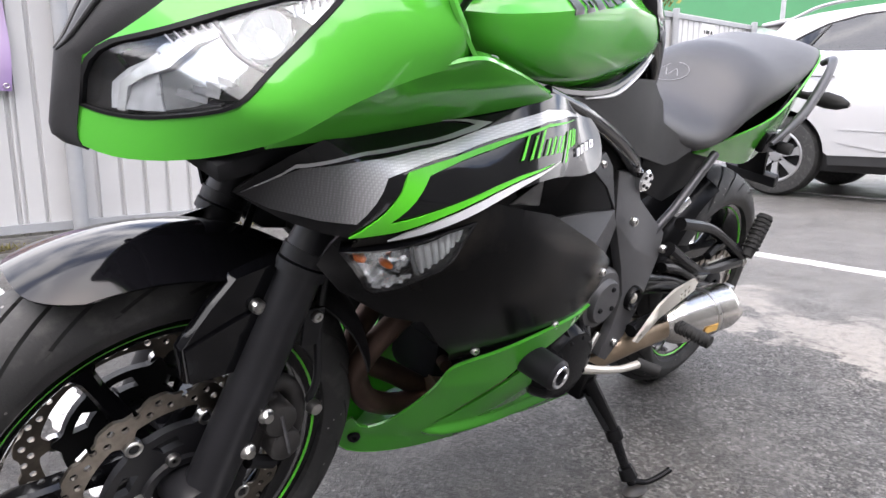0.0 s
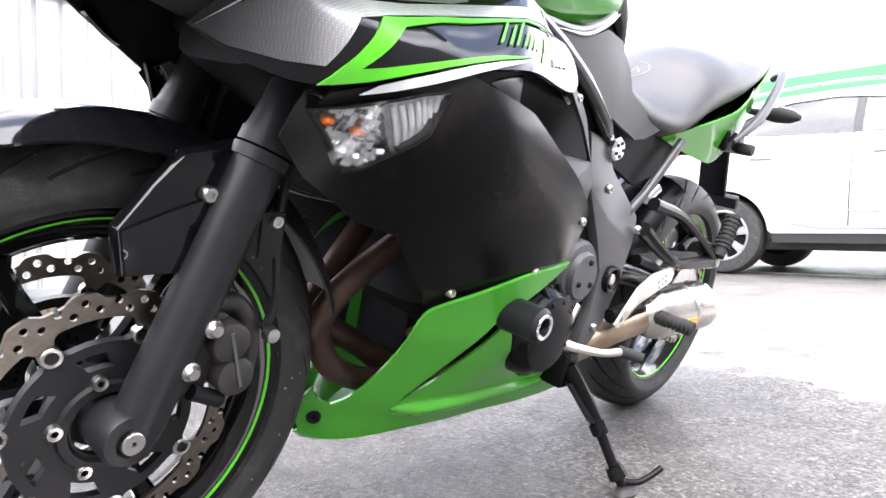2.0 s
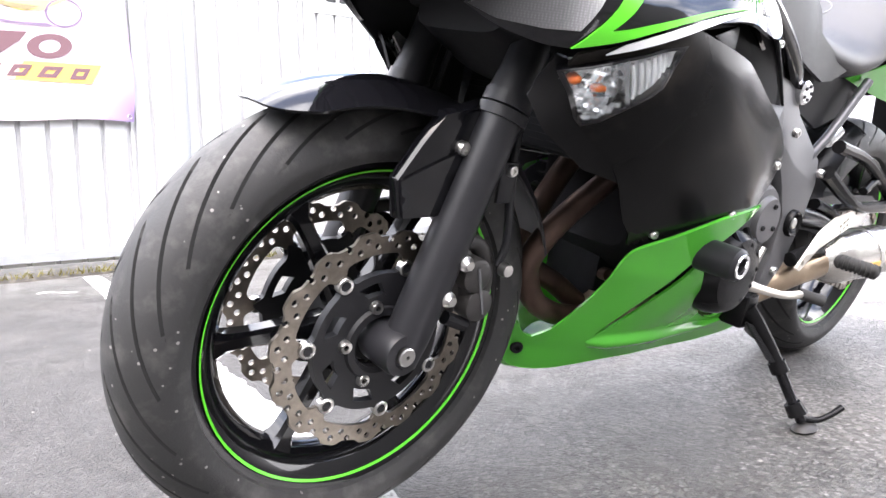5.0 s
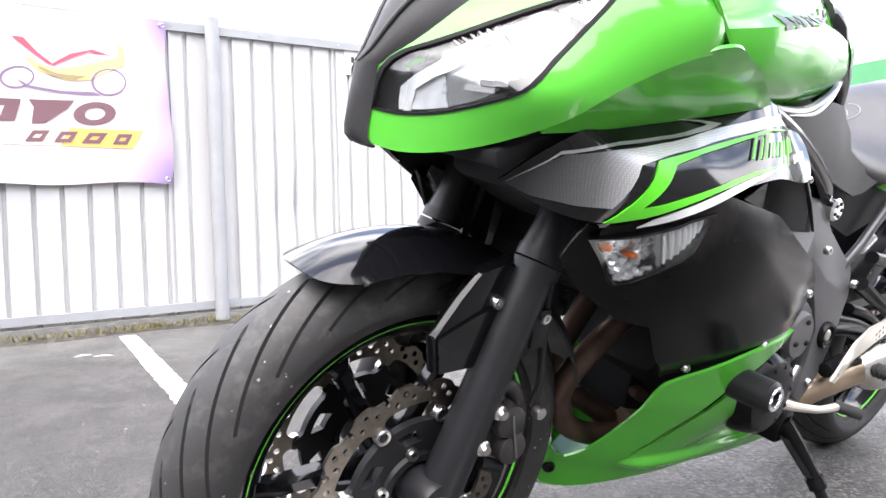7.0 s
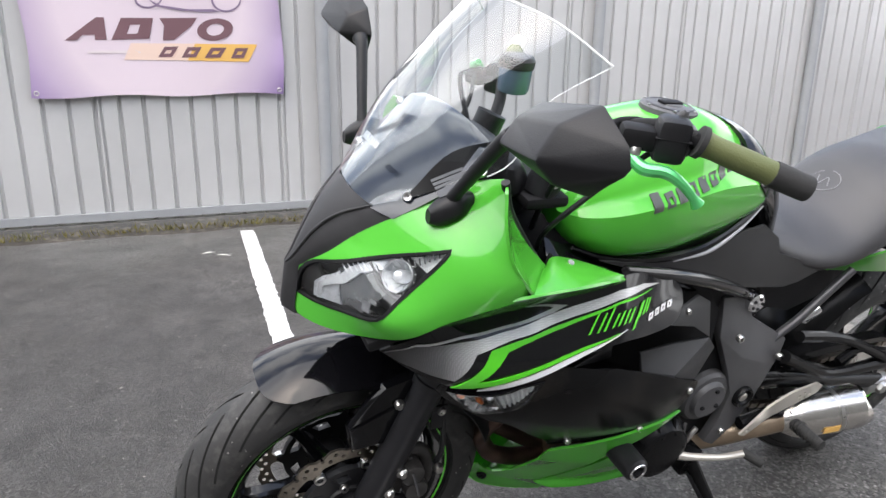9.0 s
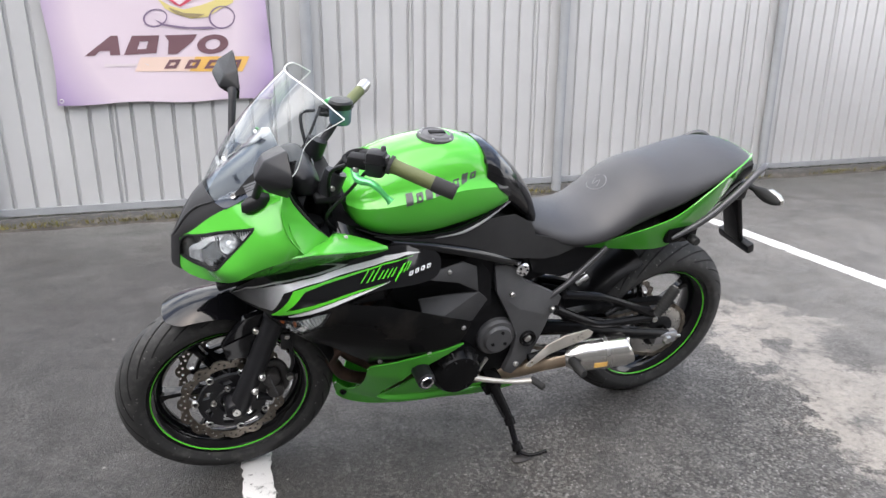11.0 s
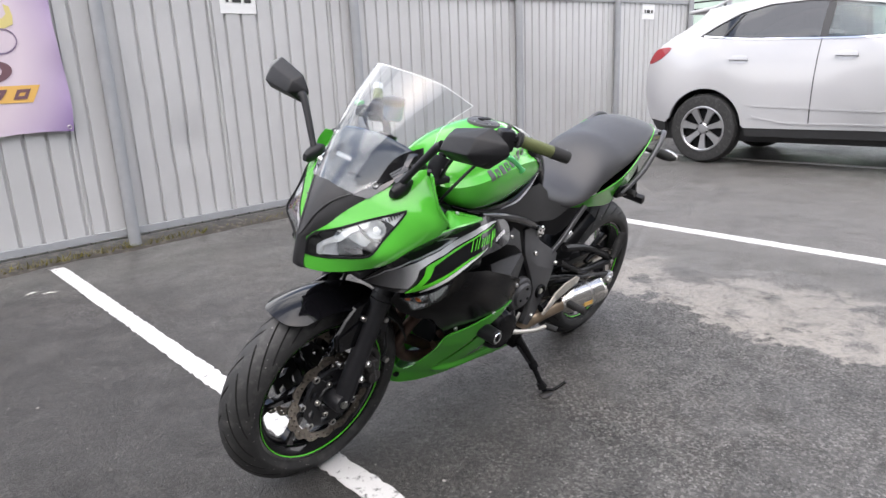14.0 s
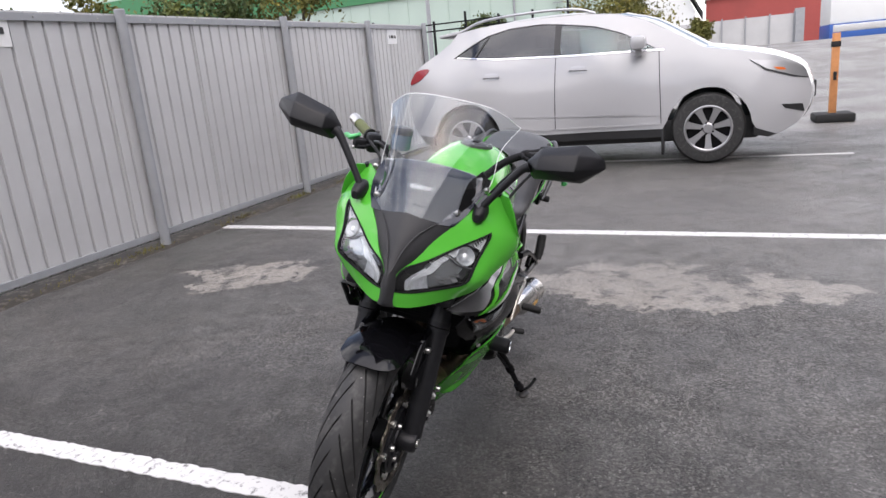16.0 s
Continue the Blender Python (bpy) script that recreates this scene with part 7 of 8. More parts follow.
part("inner_fairing", hull([(-0.07, 0.785, 0.735, 0.045), (-0.03, 0.795, 0.735, 0.095), (0.03, 0.815, 0.73, 0.135), (0.10, 0.835, 0.715, 0.155), (0.18, 0.84, 0.70, 0.16), (0.24, 0.84, 0.70, 0.14)], 18, 3.5), DARK, bike)
RIGHT_IN = [(-0.062, 0.075, 0.728), (0.002, 0.135, 0.698), (0.147, 0.229, 0.6285), (0.170, 0.205, 0.556), (0.260, 0.190, 0.520), (0.260, 0.170, 0.690), (0.060, 0.125, 0.770), (-0.040, 0.080, 0.765)]
part("inner_panel", creased(RIGHT_IN, [[0, 1, 6, 7], [1, 2, 5, 6], [2, 3, 4, 5]], 0.006, (0, -1, 0)), DARK, bike, "black inner panel behind the fork")
# dark filler added so no daylight shows between cowl and mudguard
part("dark_fork_fill", hull([(0.09, 0.72, 0.675, 0.08), (0.15, 0.73, 0.65, 0.115), (0.22, 0.73, 0.62, 0.135), (0.30, 0.72, 0.60, 0.13)], 16, 4), DARK, bike)

# radiator, engine and exhaust
rad = part("radiator", moved(box(-0.016, 0.016, -0.125, 0.125, -0.058, 0.058, 0.004), Matrix.Translation((0.245, 0, 0.594)) @ Matrix.Rotation(radians(12), 4, "Y")), DARK, bike, "black radiator")
part("radiator_lip", tube([(0.250, 0.120, 0.530), (0.262, 0.04, 0.5285), (0.2840, -0.0814, 0.534), (0.2529, -0.1442, 0.5374)], [0.003, 0.004, 0.004, 0.003], 10, 24), GLOSS, rad)
for k in range(13):
    part("radiator_fin", moved(box(-0.019, -0.015, -0.118, 0.118, -0.054 + k * 0.0088, -0.052 + k * 0.0088), Matrix.Translation((0.245, 0, 0.594)) @ Matrix.Rotation(radians(12), 4, "Y")), DARK, rad, smooth=0)
engine = part("engine", hull([(0.405, 0.50, 0.39, 0.09), (0.44, 0.62, 0.36, 0.12), (0.52, 0.66, 0.31, 0.13), (0.62, 0.62, 0.27, 0.125), (0.80, 0.58, 0.25, 0.12), (0.90, 0.50, 0.28, 0.09)], 20, 4.5), DARK, bike, "black engine block")
for k in range(6):
    part("cooling_fin", box(0.425 + 0.004 * k, 0.56, -0.137, 0.137, 0.44 + k * 0.02, 0.446 + k * 0.02, 0.002), DARK, engine, smooth=0)
# dark block added to cover the bright inside of the right pan
part("dark_pan_block", box(0.44, 0.64, -0.03, 0.095, 0.265, 0.47, 0.025), DARK, bike)
# dark hull for the airbox, also added so no daylight shows through
part("airbox", hull([(0.24, 0.86, 0.66, 0.09), (0.34, 0.88, 0.62, 0.12), (0.5, 0.86, 0.60, 0.125), (0.66, 0.86, 0.58, 0.12), (0.78, 0.80, 0.56, 0.10), (0.95, 0.74, 0.60, 0.085), (1.10, 0.75, 0.66, 0.075), (1.26, 0.80, 0.69, 0.07)], 20, 4), DARK, bike)
gen = part("generator_cover", lathe([(0.0001, -0.030), (0.045, -0.030), (0.062, -0.026), (0.072, -0.012), (0.078, 0.006), (0.080, 0.05)], 40, (0.604, -0.160, 0.362)), PANEL, bike, "black ribbed generator cover")
for k in range(7):
    a = radians(-60 + k * 34)
    part("cover_rib", tube([(0.604 + 0.05 * math.cos(a), -0.187, 0.362 + 0.05 * math.sin(a)), (0.604 + 0.078 * math.cos(a), -0.168, 0.362 + 0.078 * math.sin(a))], 0.005, 6), PANEL, gen)
rc = part("round_cover", lathe([(0.0001, -0.020), (0.040, -0.020), (0.043, -0.016), (0.045, -0.010), (0.056, -0.009), (0.062, -0.002), (0.066, 0.05)], 40, (0.735, -0.132, 0.438)), FRAME, bike, "grey-black round engine cover")
for x, z in ((0.744, 0.464), (0.717, 0.426), (0.757, 0.423)):
    part("cover_screw", bolt((x, -0.152, z), 0.005, 0.004), DARK, rc)
sl = part("crash_slider", lathe([(0.0001, -0.006), (0.011, -0.006), (0.012, -0.014), (0.020, -0.016), (0.025, -0.010), (0.026, 0.05), (0.022, 0.055), (0.0001, 0.055)], 30, (0.482, -0.226, 0.410)), MATTE, bike, "black crash bobbin")
part("slider_ring", lathe([(0.011, -0.0045), (0.0135, -0.0165), (0.018, -0.0175), (0.019, -0.0155)], 30, (0.482, -0.226, 0.410)), CHROME, sl)
part("crash_slider", flip(lathe([(0.0001, -0.014), (0.020, -0.016), (0.025, -0.010), (0.026, 0.05), (0.0001, 0.055)], 24, (0.482, -0.226, 0.410))), MATTE, bike)
for pts in ([(0.46, -0.048, 0.545), (0.4005, -0.042, 0.493), (0.3324, -0.040, 0.4492), (0.286, -0.036, 0.408), (0.268, -0.028, 0.368), (0.280, -0.020, 0.335), (0.3117, -0.018, 0.290), (0.3877, -0.015, 0.255), (0.47, -0.01, 0.252)],
            [(0.43, 0.030, 0.550), (0.3781, 0.030, 0.4956), (0.3278, 0.030, 0.425), (0.306, 0.030, 0.380), (0.322, 0.022, 0.340), (0.3737, 0.005, 0.309), (0.4439, 0.0, 0.264), (0.50, 0.0, 0.252)],
            [(0.50, 0.037, 0.316), (0.470, -0.01, 0.322), (0.440, -0.055, 0.334)]):
    part("header_pipe", tube(pts, 0.0185 if len(pts) > 3 else 0.011, 18, 40), BRONZE, bike, "heat-browned header pipe")
part("collector", tube([(0.44, -0.02, 0.25), (0.62, -0.03, 0.235), (0.80, -0.10, 0.27), (0.90, -0.150, 0.320), (0.985, -0.170, 0.348)], [0.045, 0.04, 0.03, 0.027, 0.032], 18, 30), material("brown_collector_steel", (0.42, 0.33, 0.24), 0.35, metal=0.85, spread=0.2, scale=14), bike)
can = part("silencer", tube([(0.965, -0.166, 0.344), (0.985, -0.172, 0.347), (1.01, -0.177, 0.350), (1.10, -0.196, 0.362), (1.152, -0.207, 0.369), (1.158, -0.208, 0.370)], [0.030, 0.042, 0.051, 0.053, 0.052, 0.046], 32, 40), material("polished_steel_can", (0.66, 0.64, 0.61), 0.22, metal=1.0, spread=0.06, scale=20), bike, "short polished steel silencer")
part("silencer_band", tube([(1.085, -0.1925, 0.3595), (1.095, -0.1945, 0.361)], 0.0545, 32), STEEL, can)
part("tail_pipe", tube([(1.15, -0.206, 0.369), (1.172, -0.211, 0.372)], [0.026, 0.025], 20), DARK, can)
part("maker_badge", shell(lambda x, z: 0.2385 + 0.21 * (x - 1.05), [(1.035, 0.340), (1.075, 0.346), (1.075, 0.362), (1.035, 0.356)], (), 0.001, 0.002, 0.02), PRINT_YELLOW, can)

# frame covers, foot controls, stand
COVER = [(0.7000, -0.1214, 0.6830), (0.765, -0.116, 0.676), (0.8004, -0.1263, 0.6230), (0.941, -0.1236, 0.5420), (0.925, -0.134, 0.512), (0.896, -0.148, 0.4977), (0.790, -0.1450, 0.5370), (0.716, -0.1330, 0.5933),
         (0.868, -0.153, 0.41), (0.838, -0.155, 0.345), (0.798, -0.153, 0.298), (0.770, -0.150, 0.312), (0.788, -0.150, 0.37), (0.795, -0.148, 0.44), (0.768, -0.143, 0.50)]
creased_pair("frame_cover", COVER, [[0, 1, 2, 7], [7, 2, 3, 5, 6], [3, 4, 5], [7, 6, 14], [6, 5, 8, 13, 14], [8, 9, 10, 11, 12, 13]], FRAME, "satin grey frame cover", 0.02)
for p in ((0.756, -0.146, 0.594), (0.900, -0.150, 0.522), (0.806, -0.154, 0.338)):
    pair("frame_bolt", bolt(p, 0.0085, 0.006), STEEL)
pair("frame_spar", tube([(0.38, -0.170, 0.818), (0.50, -0.158, 0.785), (0.62, -0.142, 0.745), (0.72, -0.126, 0.703), (0.785, -0.108, 0.672)], [0.008, 0.013, 0.015, 0.015, 0.013], 12, 30), GLOSS, label="gloss black frame tube")
pair("pivot_recess", lathe([(0.0001, 0.004), (0.016, 0.004), (0.019, -0.002), (0.024, -0.004), (0.026, 0.0), (0.026, 0.01)], 24, (0.8314, -0.156, 0.4290)), PANEL)
pair("pivot_nut", lathe([(0.0001, -0.002), (0.009, -0.002), (0.011, 0.0), (0.011, 0.006)], 12, (0.8314, -0.156, 0.4290)), STEEL)
part("frame_cap", lathe([(0.0001, -0.014), (0.017, -0.014), (0.021, -0.010), (0.022, 0.03)], 28, (0.787, -0.120, 0.662)), CHROME, bike, "chrome frame cap")
for k in range(5):
    a = 2 * math.pi * k / 5
    part("cap_hole", lathe([(0.0001, -0.0155), (0.0032, -0.0155), (0.0032, -0.01)], 8, (0.787 + 0.012 * math.cos(a), -0.120, 0.662 + 0.012 * math.sin(a))), DARK, bike)
pl_out = [(0.822, 0.352), (0.838, 0.345), (0.90, 0.385), (1.03, 0.422), (1.038, 0.440), (1.018, 0.452), (0.94, 0.442), (0.885, 0.418)]
pl_holes = [ring_of(10, 0.0042, 0, (0.972 + 0.013 * i + 0.006 * j, 0.424 + 0.006 * i - 0.012 * j)) for i in range(3) for j in range(2)] + [ring_of(10, 0.006, 0, (0.842, 0.360))]
pair("heel_plate", plate(pl_out, -0.188, -0.183, pl_holes, step=0.03), IVORY, label="bare aluminium heel plate with drilled holes")
pair("footrest_hanger", tube([(0.84, -0.165, 0.36), (0.92, -0.168, 0.372), (0.985, -0.172, 0.355)], 0.014, 10, 12), PANEL)
for s in (1, -1):
    def sided(name, piece, mat, label="", parent=bike):
        return part(name, piece if s == 1 else flip(piece), mat, parent, label)
    peg = sided("footrest", tube([(0.976, -0.175, 0.356), (0.974, -0.200, 0.357), (0.970, -0.275, 0.360)], [0.010, 0.013, 0.012], 12, 10), RBLACK, "ribbed rubber footrest")
    for k in range(9):
        sided("rib", tube([(0.9725 - 0.0004 * k, -0.205 - 0.0075 * k, 0.3575), (0.9723, -0.2085 - 0.0075 * k, 0.3576)], 0.0152, 12), RBLACK, parent=peg)
    sided("footrest_bolt", bolt((0.976, -0.186, 0.372), 0.010, 0.008, (0, -0.4, 1)), STEEL)
    rest = sided("pillion_footrest", tube([(1.262, -0.192, 0.468), (1.285, -0.190, 0.51), (1.312, -0.186, 0.562)], [0.013, 0.017, 0.016], 14, 12), RBLACK, "folded ribbed pillion footrest")
    for k in range(8):
        f = 0.2 + 0.1 * k
        p = np.array((1.262, -0.192, 0.468)) + f * np.array((0.05, 0.006, 0.094))
        sided("rib", tube([tuple(p), tuple(p + np.array((0.0020, 0.0002, 0.0038)))], 0.0192, 12), RBLACK, parent=rest)
    sided("footrest_blade", tube([(1.275, -0.178, 0.462), (1.325, -0.172, 0.556)], 0.008, 8), IVORY, parent=rest)
    sided("pillion_hanger", tube([(0.905, -0.158, 0.525), (1.0, -0.168, 0.480), (1.08, -0.174, 0.455), (1.262, -0.178, 0.452)], [0.015, 0.013, 0.011, 0.016], 10, 20), PANEL)
    sided("pillion_hanger", tube([(0.925, -0.158, 0.575), (1.05, -0.165, 0.553), (1.16, -0.172, 0.510), (1.262, -0.178, 0.462)], [0.013, 0.012, 0.012, 0.015], 10, 20), PANEL)
    sided("pillion_hanger", tube([(1.08, -0.172, 0.488), (1.14, -0.17, 0.508), (1.24, -0.176, 0.487)], 0.009, 10, 12), PANEL)
    sided("hanger_bolt", bolt((1.262, -0.190, 0.452), 0.010, 0.006), STEEL)
    sided("subframe_tube", tube([(0.90, -0.12, 0.545), (0.955, -0.122, 0.588), (1.06, -0.125, 0.702)], 0.009, 12), DARK_METAL)
    sided("swingarm", join(tube([(0.80, -0.11, 0.44), (1.0, -0.118, 0.415), (1.15, -0.122, 0.375), (1.40, -0.122, 0.318)], [0.026, 0.024, 0.022, 0.02], 12, 24), tube([(1.0, -0.118, 0.45), (1.10, -0.12, 0.425), (1.22, -0.12, 0.37)], 0.012, 10, 10)), PANEL, "black tubular swingarm")
    adj = sided("chain_adjuster", box(1.345, 1.435, -0.142, -0.112, 0.292, 0.335, 0.006), ALLOY, "silver chain adjuster")
    sided("axle_nut", lathe([(0.0001, -0.012), (0.014, -0.012), (0.017, -0.008), (0.017, 0.01)], 6, (1.39, -0.142, 0.313)), STEEL, parent=adj)
    sided("adjuster_bolt", tube([(1.43, -0.127, 0.308), (1.462, -0.127, 0.304)], 0.005, 8), STEEL, parent=adj)
part("shift_lever", tube([(0.655, -0.180, 0.338), (0.70, -0.188, 0.326), (0.78, -0.196, 0.308), (0.845, -0.200, 0.302)], [0.010, 0.008, 0.007, 0.008], 10, 20), IVORY, bike, "bare metal gear lever")
part("shift_toe", tube([(0.845, -0.195, 0.303), (0.868, -0.235, 0.298)], 0.011, 12), RBLACK, bike)
part("gear_link", tube([(0.66, -0.175, 0.345), (0.69, -0.175, 0.40)], 0.006, 8), STEEL, bike)
stand = part("side_stand", tube([(0.738, -0.158, 0.274), (0.752, -0.184, 0.240), (0.772, -0.212, 0.196), (0.779, -0.228, 0.173)], [0.016, 0.0145, 0.013, 0.012], 14, 20), PANEL, bike, "black side stand with a return spring")
part("stand_leg", tube([(0.777, -0.224, 0.178), (0.789, -0.262, 0.120), (0.796, -0.284, 0.090)], [0.0105, 0.0095, 0.0095], 14), GUARD, stand)
part("stand_collar", tube([(0.776, -0.219, 0.185), (0.7795, -0.231, 0.168)], 0.0165, 14), PANEL, stand)
part("stand_collar", tube([(0.789, -0.262, 0.118), (0.7935, -0.276, 0.100)], [0.015, 0.0175], 14), PANEL, stand)
part("stand_foot", moved(lathe([(0.0001, 0.006), (0.014, 0.006), (0.022, 0.002), (0.026, -0.003), (0.024, -0.006), (0.0001, -0.006)], 24, axis="z"), Matrix.Translation((0.800, -0.291, 0.0815)) @ Matrix.Rotation(radians(-LEAN), 4, "X") @ Matrix.Diagonal((1.25, 0.8, 1, 1))), CALIPER, stand)
part("stand_prong", tube([(0.797, -0.280, 0.094), (0.822, -0.300, 0.094), (0.845, -0.312, 0.106), (0.866, -0.320, 0.120)], [0.006, 0.0055, 0.0055, 0.006], 10, 16), PANEL, stand)
part("stand_bracket", box(0.715, 0.765, -0.165, -0.10, 0.235, 0.30, 0.008), PANEL, bike)
spring = [(0.733 + 0.03 * t + 0.0065 * math.cos(95 * t), -0.170 - 0.045 * t + 0.0065 * math.sin(95 * t), 0.250 - 0.063 * t) for t in np.linspace(0, 1, 170)]
part("stand_spring", tube(spring, 0.0020, 5), MATTE, stand)

# chain and sprocket
SPK = lathe([(0.060, -0.004), (0.098, -0.004), (0.104, -0.002), (0.104, 0.002), (0.098, 0.004), (0.060, 0.004)], 60, (RAX[0], -0.088, RAX[2]), closed=True)
part("sprocket", SPK, STEEL, rear_wheel)
part("sprocket_carrier", lathe([(0.03, -0.1), (0.05, -0.098), (0.062, -0.088), (0.062, -0.06)], 40, (RAX[0], 0, RAX[2])), DARK, rear_wheel)
links, pitch = [], 0.0159
for z0, z1 in ((0.402, 0.412), (0.360, 0.210)):
    a, b = np.array((0.80, -0.088, z0)), np.array((RAX[0], -0.088, z1))
    n = int(np.linalg.norm(b - a) / pitch)
    ang = math.atan2(b[2] - a[2], b[0] - a[0])
    for k in range(n):
        p = a + (b - a) * (k + 0.5) / n
        links.append(moved(box(-0.0095, 0.0095, -0.009 if k % 2 else -0.006, 0.009 if k % 2 else 0.006, -0.0065, 0.0065), Matrix.Translation(p) @ Matrix.Rotation(-ang, 4, "Y")))
for k in range(21):
    a = radians(-90 + k * 9)
    p = (RAX[0] + 0.104 * math.cos(a), -0.088, RAX[2] + 0.104 * math.sin(a))
    links.append(moved(box(-0.0095, 0.0095, -0.009 if k % 2 else -0.006, 0.009 if k % 2 else 0.006, -0.0065, 0.0065), Matrix.Translation(p) @ Matrix.Rotation(-(a + math.pi / 2), 4, "Y")))
part("drive_chain", join(*links), DISC, bike, "oily steel drive chain", smooth=0)
part("chain_guard", shell(lambda x, z: 0.105, [(0.98, 0.455), (1.15, 0.462), (1.36, 0.452), (1.42, 0.43), (1.36, 0.437), (1.15, 0.440), (0.98, 0.435)], (), 0.03, 0, 0.03), PANEL, bike)
rows = []
for i in range(20):
    a = radians(168 - i * 5.2)
    rows.append([(RAX[0] + (0.342 - 0.03 * abs(t) ** 3) * math.cos(a), t * 0.085, RAX[2] + (0.342 - 0.03 * abs(t) ** 3) * math.sin(a)) for t in np.linspace(-1, 1, 11)])
part("rear_hugger", grid(rows[:11], -0.003), PANEL, bike, "black rear hugger")
part("shock_reservoir", tube([(0.99, -0.11, 0.575), (1.025, -0.112, 0.60)], 0.012, 12), CHROME, bike)

# tank fittings
cap_m = Matrix.Translation((0.535, -0.006, 1.022)) @ Matrix.Rotation(radians(2), 4, "Y")
cap = part("fuel_cap", moved(lathe([(0.0001, 0.012), (0.020, 0.012), (0.022, 0.010), (0.030, 0.009), (0.044, 0.008), (0.050, 0.005), (0.052, -0.01)], 48, axis="z"), cap_m), FRAME, bike, "grey aircraft-style fuel cap")
part("cap_ring", moved(lathe([(0.036, 0.0088), (0.038, 0.0105), (0.041, 0.0098)], 48, axis="z"), cap_m), DARK_METAL, cap)
part("key_flap", moved(box(-0.022, 0.022, -0.010, 0.010, 0.010, 0.0155, 0.003), cap_m), DARK, cap)
for k in range(6):
    a = 2 * math.pi * k / 6
    part("cap_screw", moved(lathe([(0.0001, 0.0105), (0.003, 0.0095), (0.003, 0.006)], 8, (0.045 * math.cos(a), 0.045 * math.sin(a), 0), "z"), cap_m), STEEL, cap)
part("tank_pad", hull([(0.642, 1.0135, 0.90, 0.112), (0.672, 1.007, 0.865, 0.124), (0.70, 0.990, 0.852, 0.124), (0.74, 0.957, 0.835, 0.115), (0.78, 0.915, 0.80, 0.10), (0.81, 0.875, 0.775, 0.085), (0.83, 0.83, 0.765, 0.075)], 28, 2.5), GLOSS, bike, "gloss black rear of the tank")
pair("tank_trim", tube([(0.30, -0.128, 0.844), (0.36, -0.139, 0.825), (0.45, -0.143, 0.813), (0.55, -0.140, 0.815), (0.62, -0.133, 0.835), (0.68, -0.121, 0.862), (0.73, -0.104, 0.882)], [0.003, 0.006, 0.008, 0.008, 0.007, 0.006, 0.003], 8, 30), GLOSS)
pair("tank_strip", tube([(0.50, -0.150, 0.807), (0.58, -0.146, 0.815), (0.65, -0.133, 0.842), (0.72, -0.112, 0.874)], [0.001, 0.0035, 0.004, 0.0015], 8, 20), SILVER)
KNEE = Skin([(0.40, 0.84, 0.15), (0.52, 0.835, 0.146), (0.65, 0.84, 0.135), (0.786, 0.815, 0.11), (0.80, 0.77, 0.118), (0.95, 0.715, 0.12), (0.87, 0.685, 0.12), (0.67, 0.73, 0.14), (0.465, 0.80, 0.15), (0.73, 0.77, 0.13)])
pair("knee_panel", shell(KNEE, [(0.34, 0.83), (0.40, 0.818), (0.52, 0.806), (0.60, 0.816), (0.66, 0.838), (0.74, 0.836), (0.80, 0.80), (0.815, 0.765), (0.90, 0.738), (0.962, 0.715), (0.90, 0.690), (0.86, 0.685), (0.76, 0.705), (0.66, 0.728), (0.56, 0.758), (0.45, 0.79)], (), 0.006, 0, 0.018), KNEE_GREY, label="textured dark grey knee panel")
pair("under_seat_cover", shell(lambda x, z: 0.10, [(0.80, 0.72), (0.96, 0.71), (1.10, 0.70), (1.04, 0.63), (0.94, 0.60), (0.84, 0.63)], (), 0.01, 0, 0.03), DARK)
TANK_LINE = spline(TANK, 45)


def tank_skin(x, z):
    """Half width of the tank at a place on its side."""
    zt, zb, hw = (np.interp(x, TANK_LINE[:, 0], TANK_LINE[:, i]) for i in (1, 2, 3))
    zc = zb + (zt - zb) * 0.42
    q = abs(z - zc) / ((zt - zc) if z > zc else (zc - zb))
    c = min(1, max(0, (q - 0.3) / 0.13)) if z > zc else 0
    return float(hw * max(0.01, 1 - q ** 2.4) ** (1 / 2.4) * (1 - 0.15 * c * c * (3 - 2 * c)))


pair("pad_side", shell(tank_skin, [(0.643, 0.992), (0.638, 0.982), (0.6526, 0.9456), (0.6691, 0.9249), (0.7009, 0.8985), (0.735, 0.885), (0.740, 0.915), (0.715, 0.952), (0.675, 0.982)], (), 0.003, 0.0025, 0.010), GLOSS, label="gloss black cover at the rear of the tank")
for s in (1, -1):
    for k in range(8):
        x0 = 0.412 + k * 0.0252
        h = 0.020 if k in (0, 6) else 0.0155
        b = 0.9095 + 0.225 * (x0 - 0.412)
        loop = [(x0, b), (x0 + 0.017, b + 0.0035), (x0 + 0.0215, b + h + 0.0035), (x0 + 0.0045, b + h)]
        pc = shell(tank_skin, loop, [shrunk(loop, 0.42)] if k % 2 else (), 0.001, 0.0018, 0.006)
        part("letter_bar", pc if s == 1 else flip(pc), GREY_INK, bike)

# seat details, grab rails, tail
seat_mark = material("stitched_grey_mark", (0.20, 0.20, 0.21), 0.6)
def seat_z(x, y):
    S = spline(SEATS, 60)
    zt, zb, hw = (np.interp(x, S[:, 0], S[:, i]) for i in (1, 2, 3))
    zc = zb + (zt - zb) * 0.42
    return float(zc + (zt - zc) * max(0.0, 1 - abs(y / hw) ** 2.0) ** 0.5)


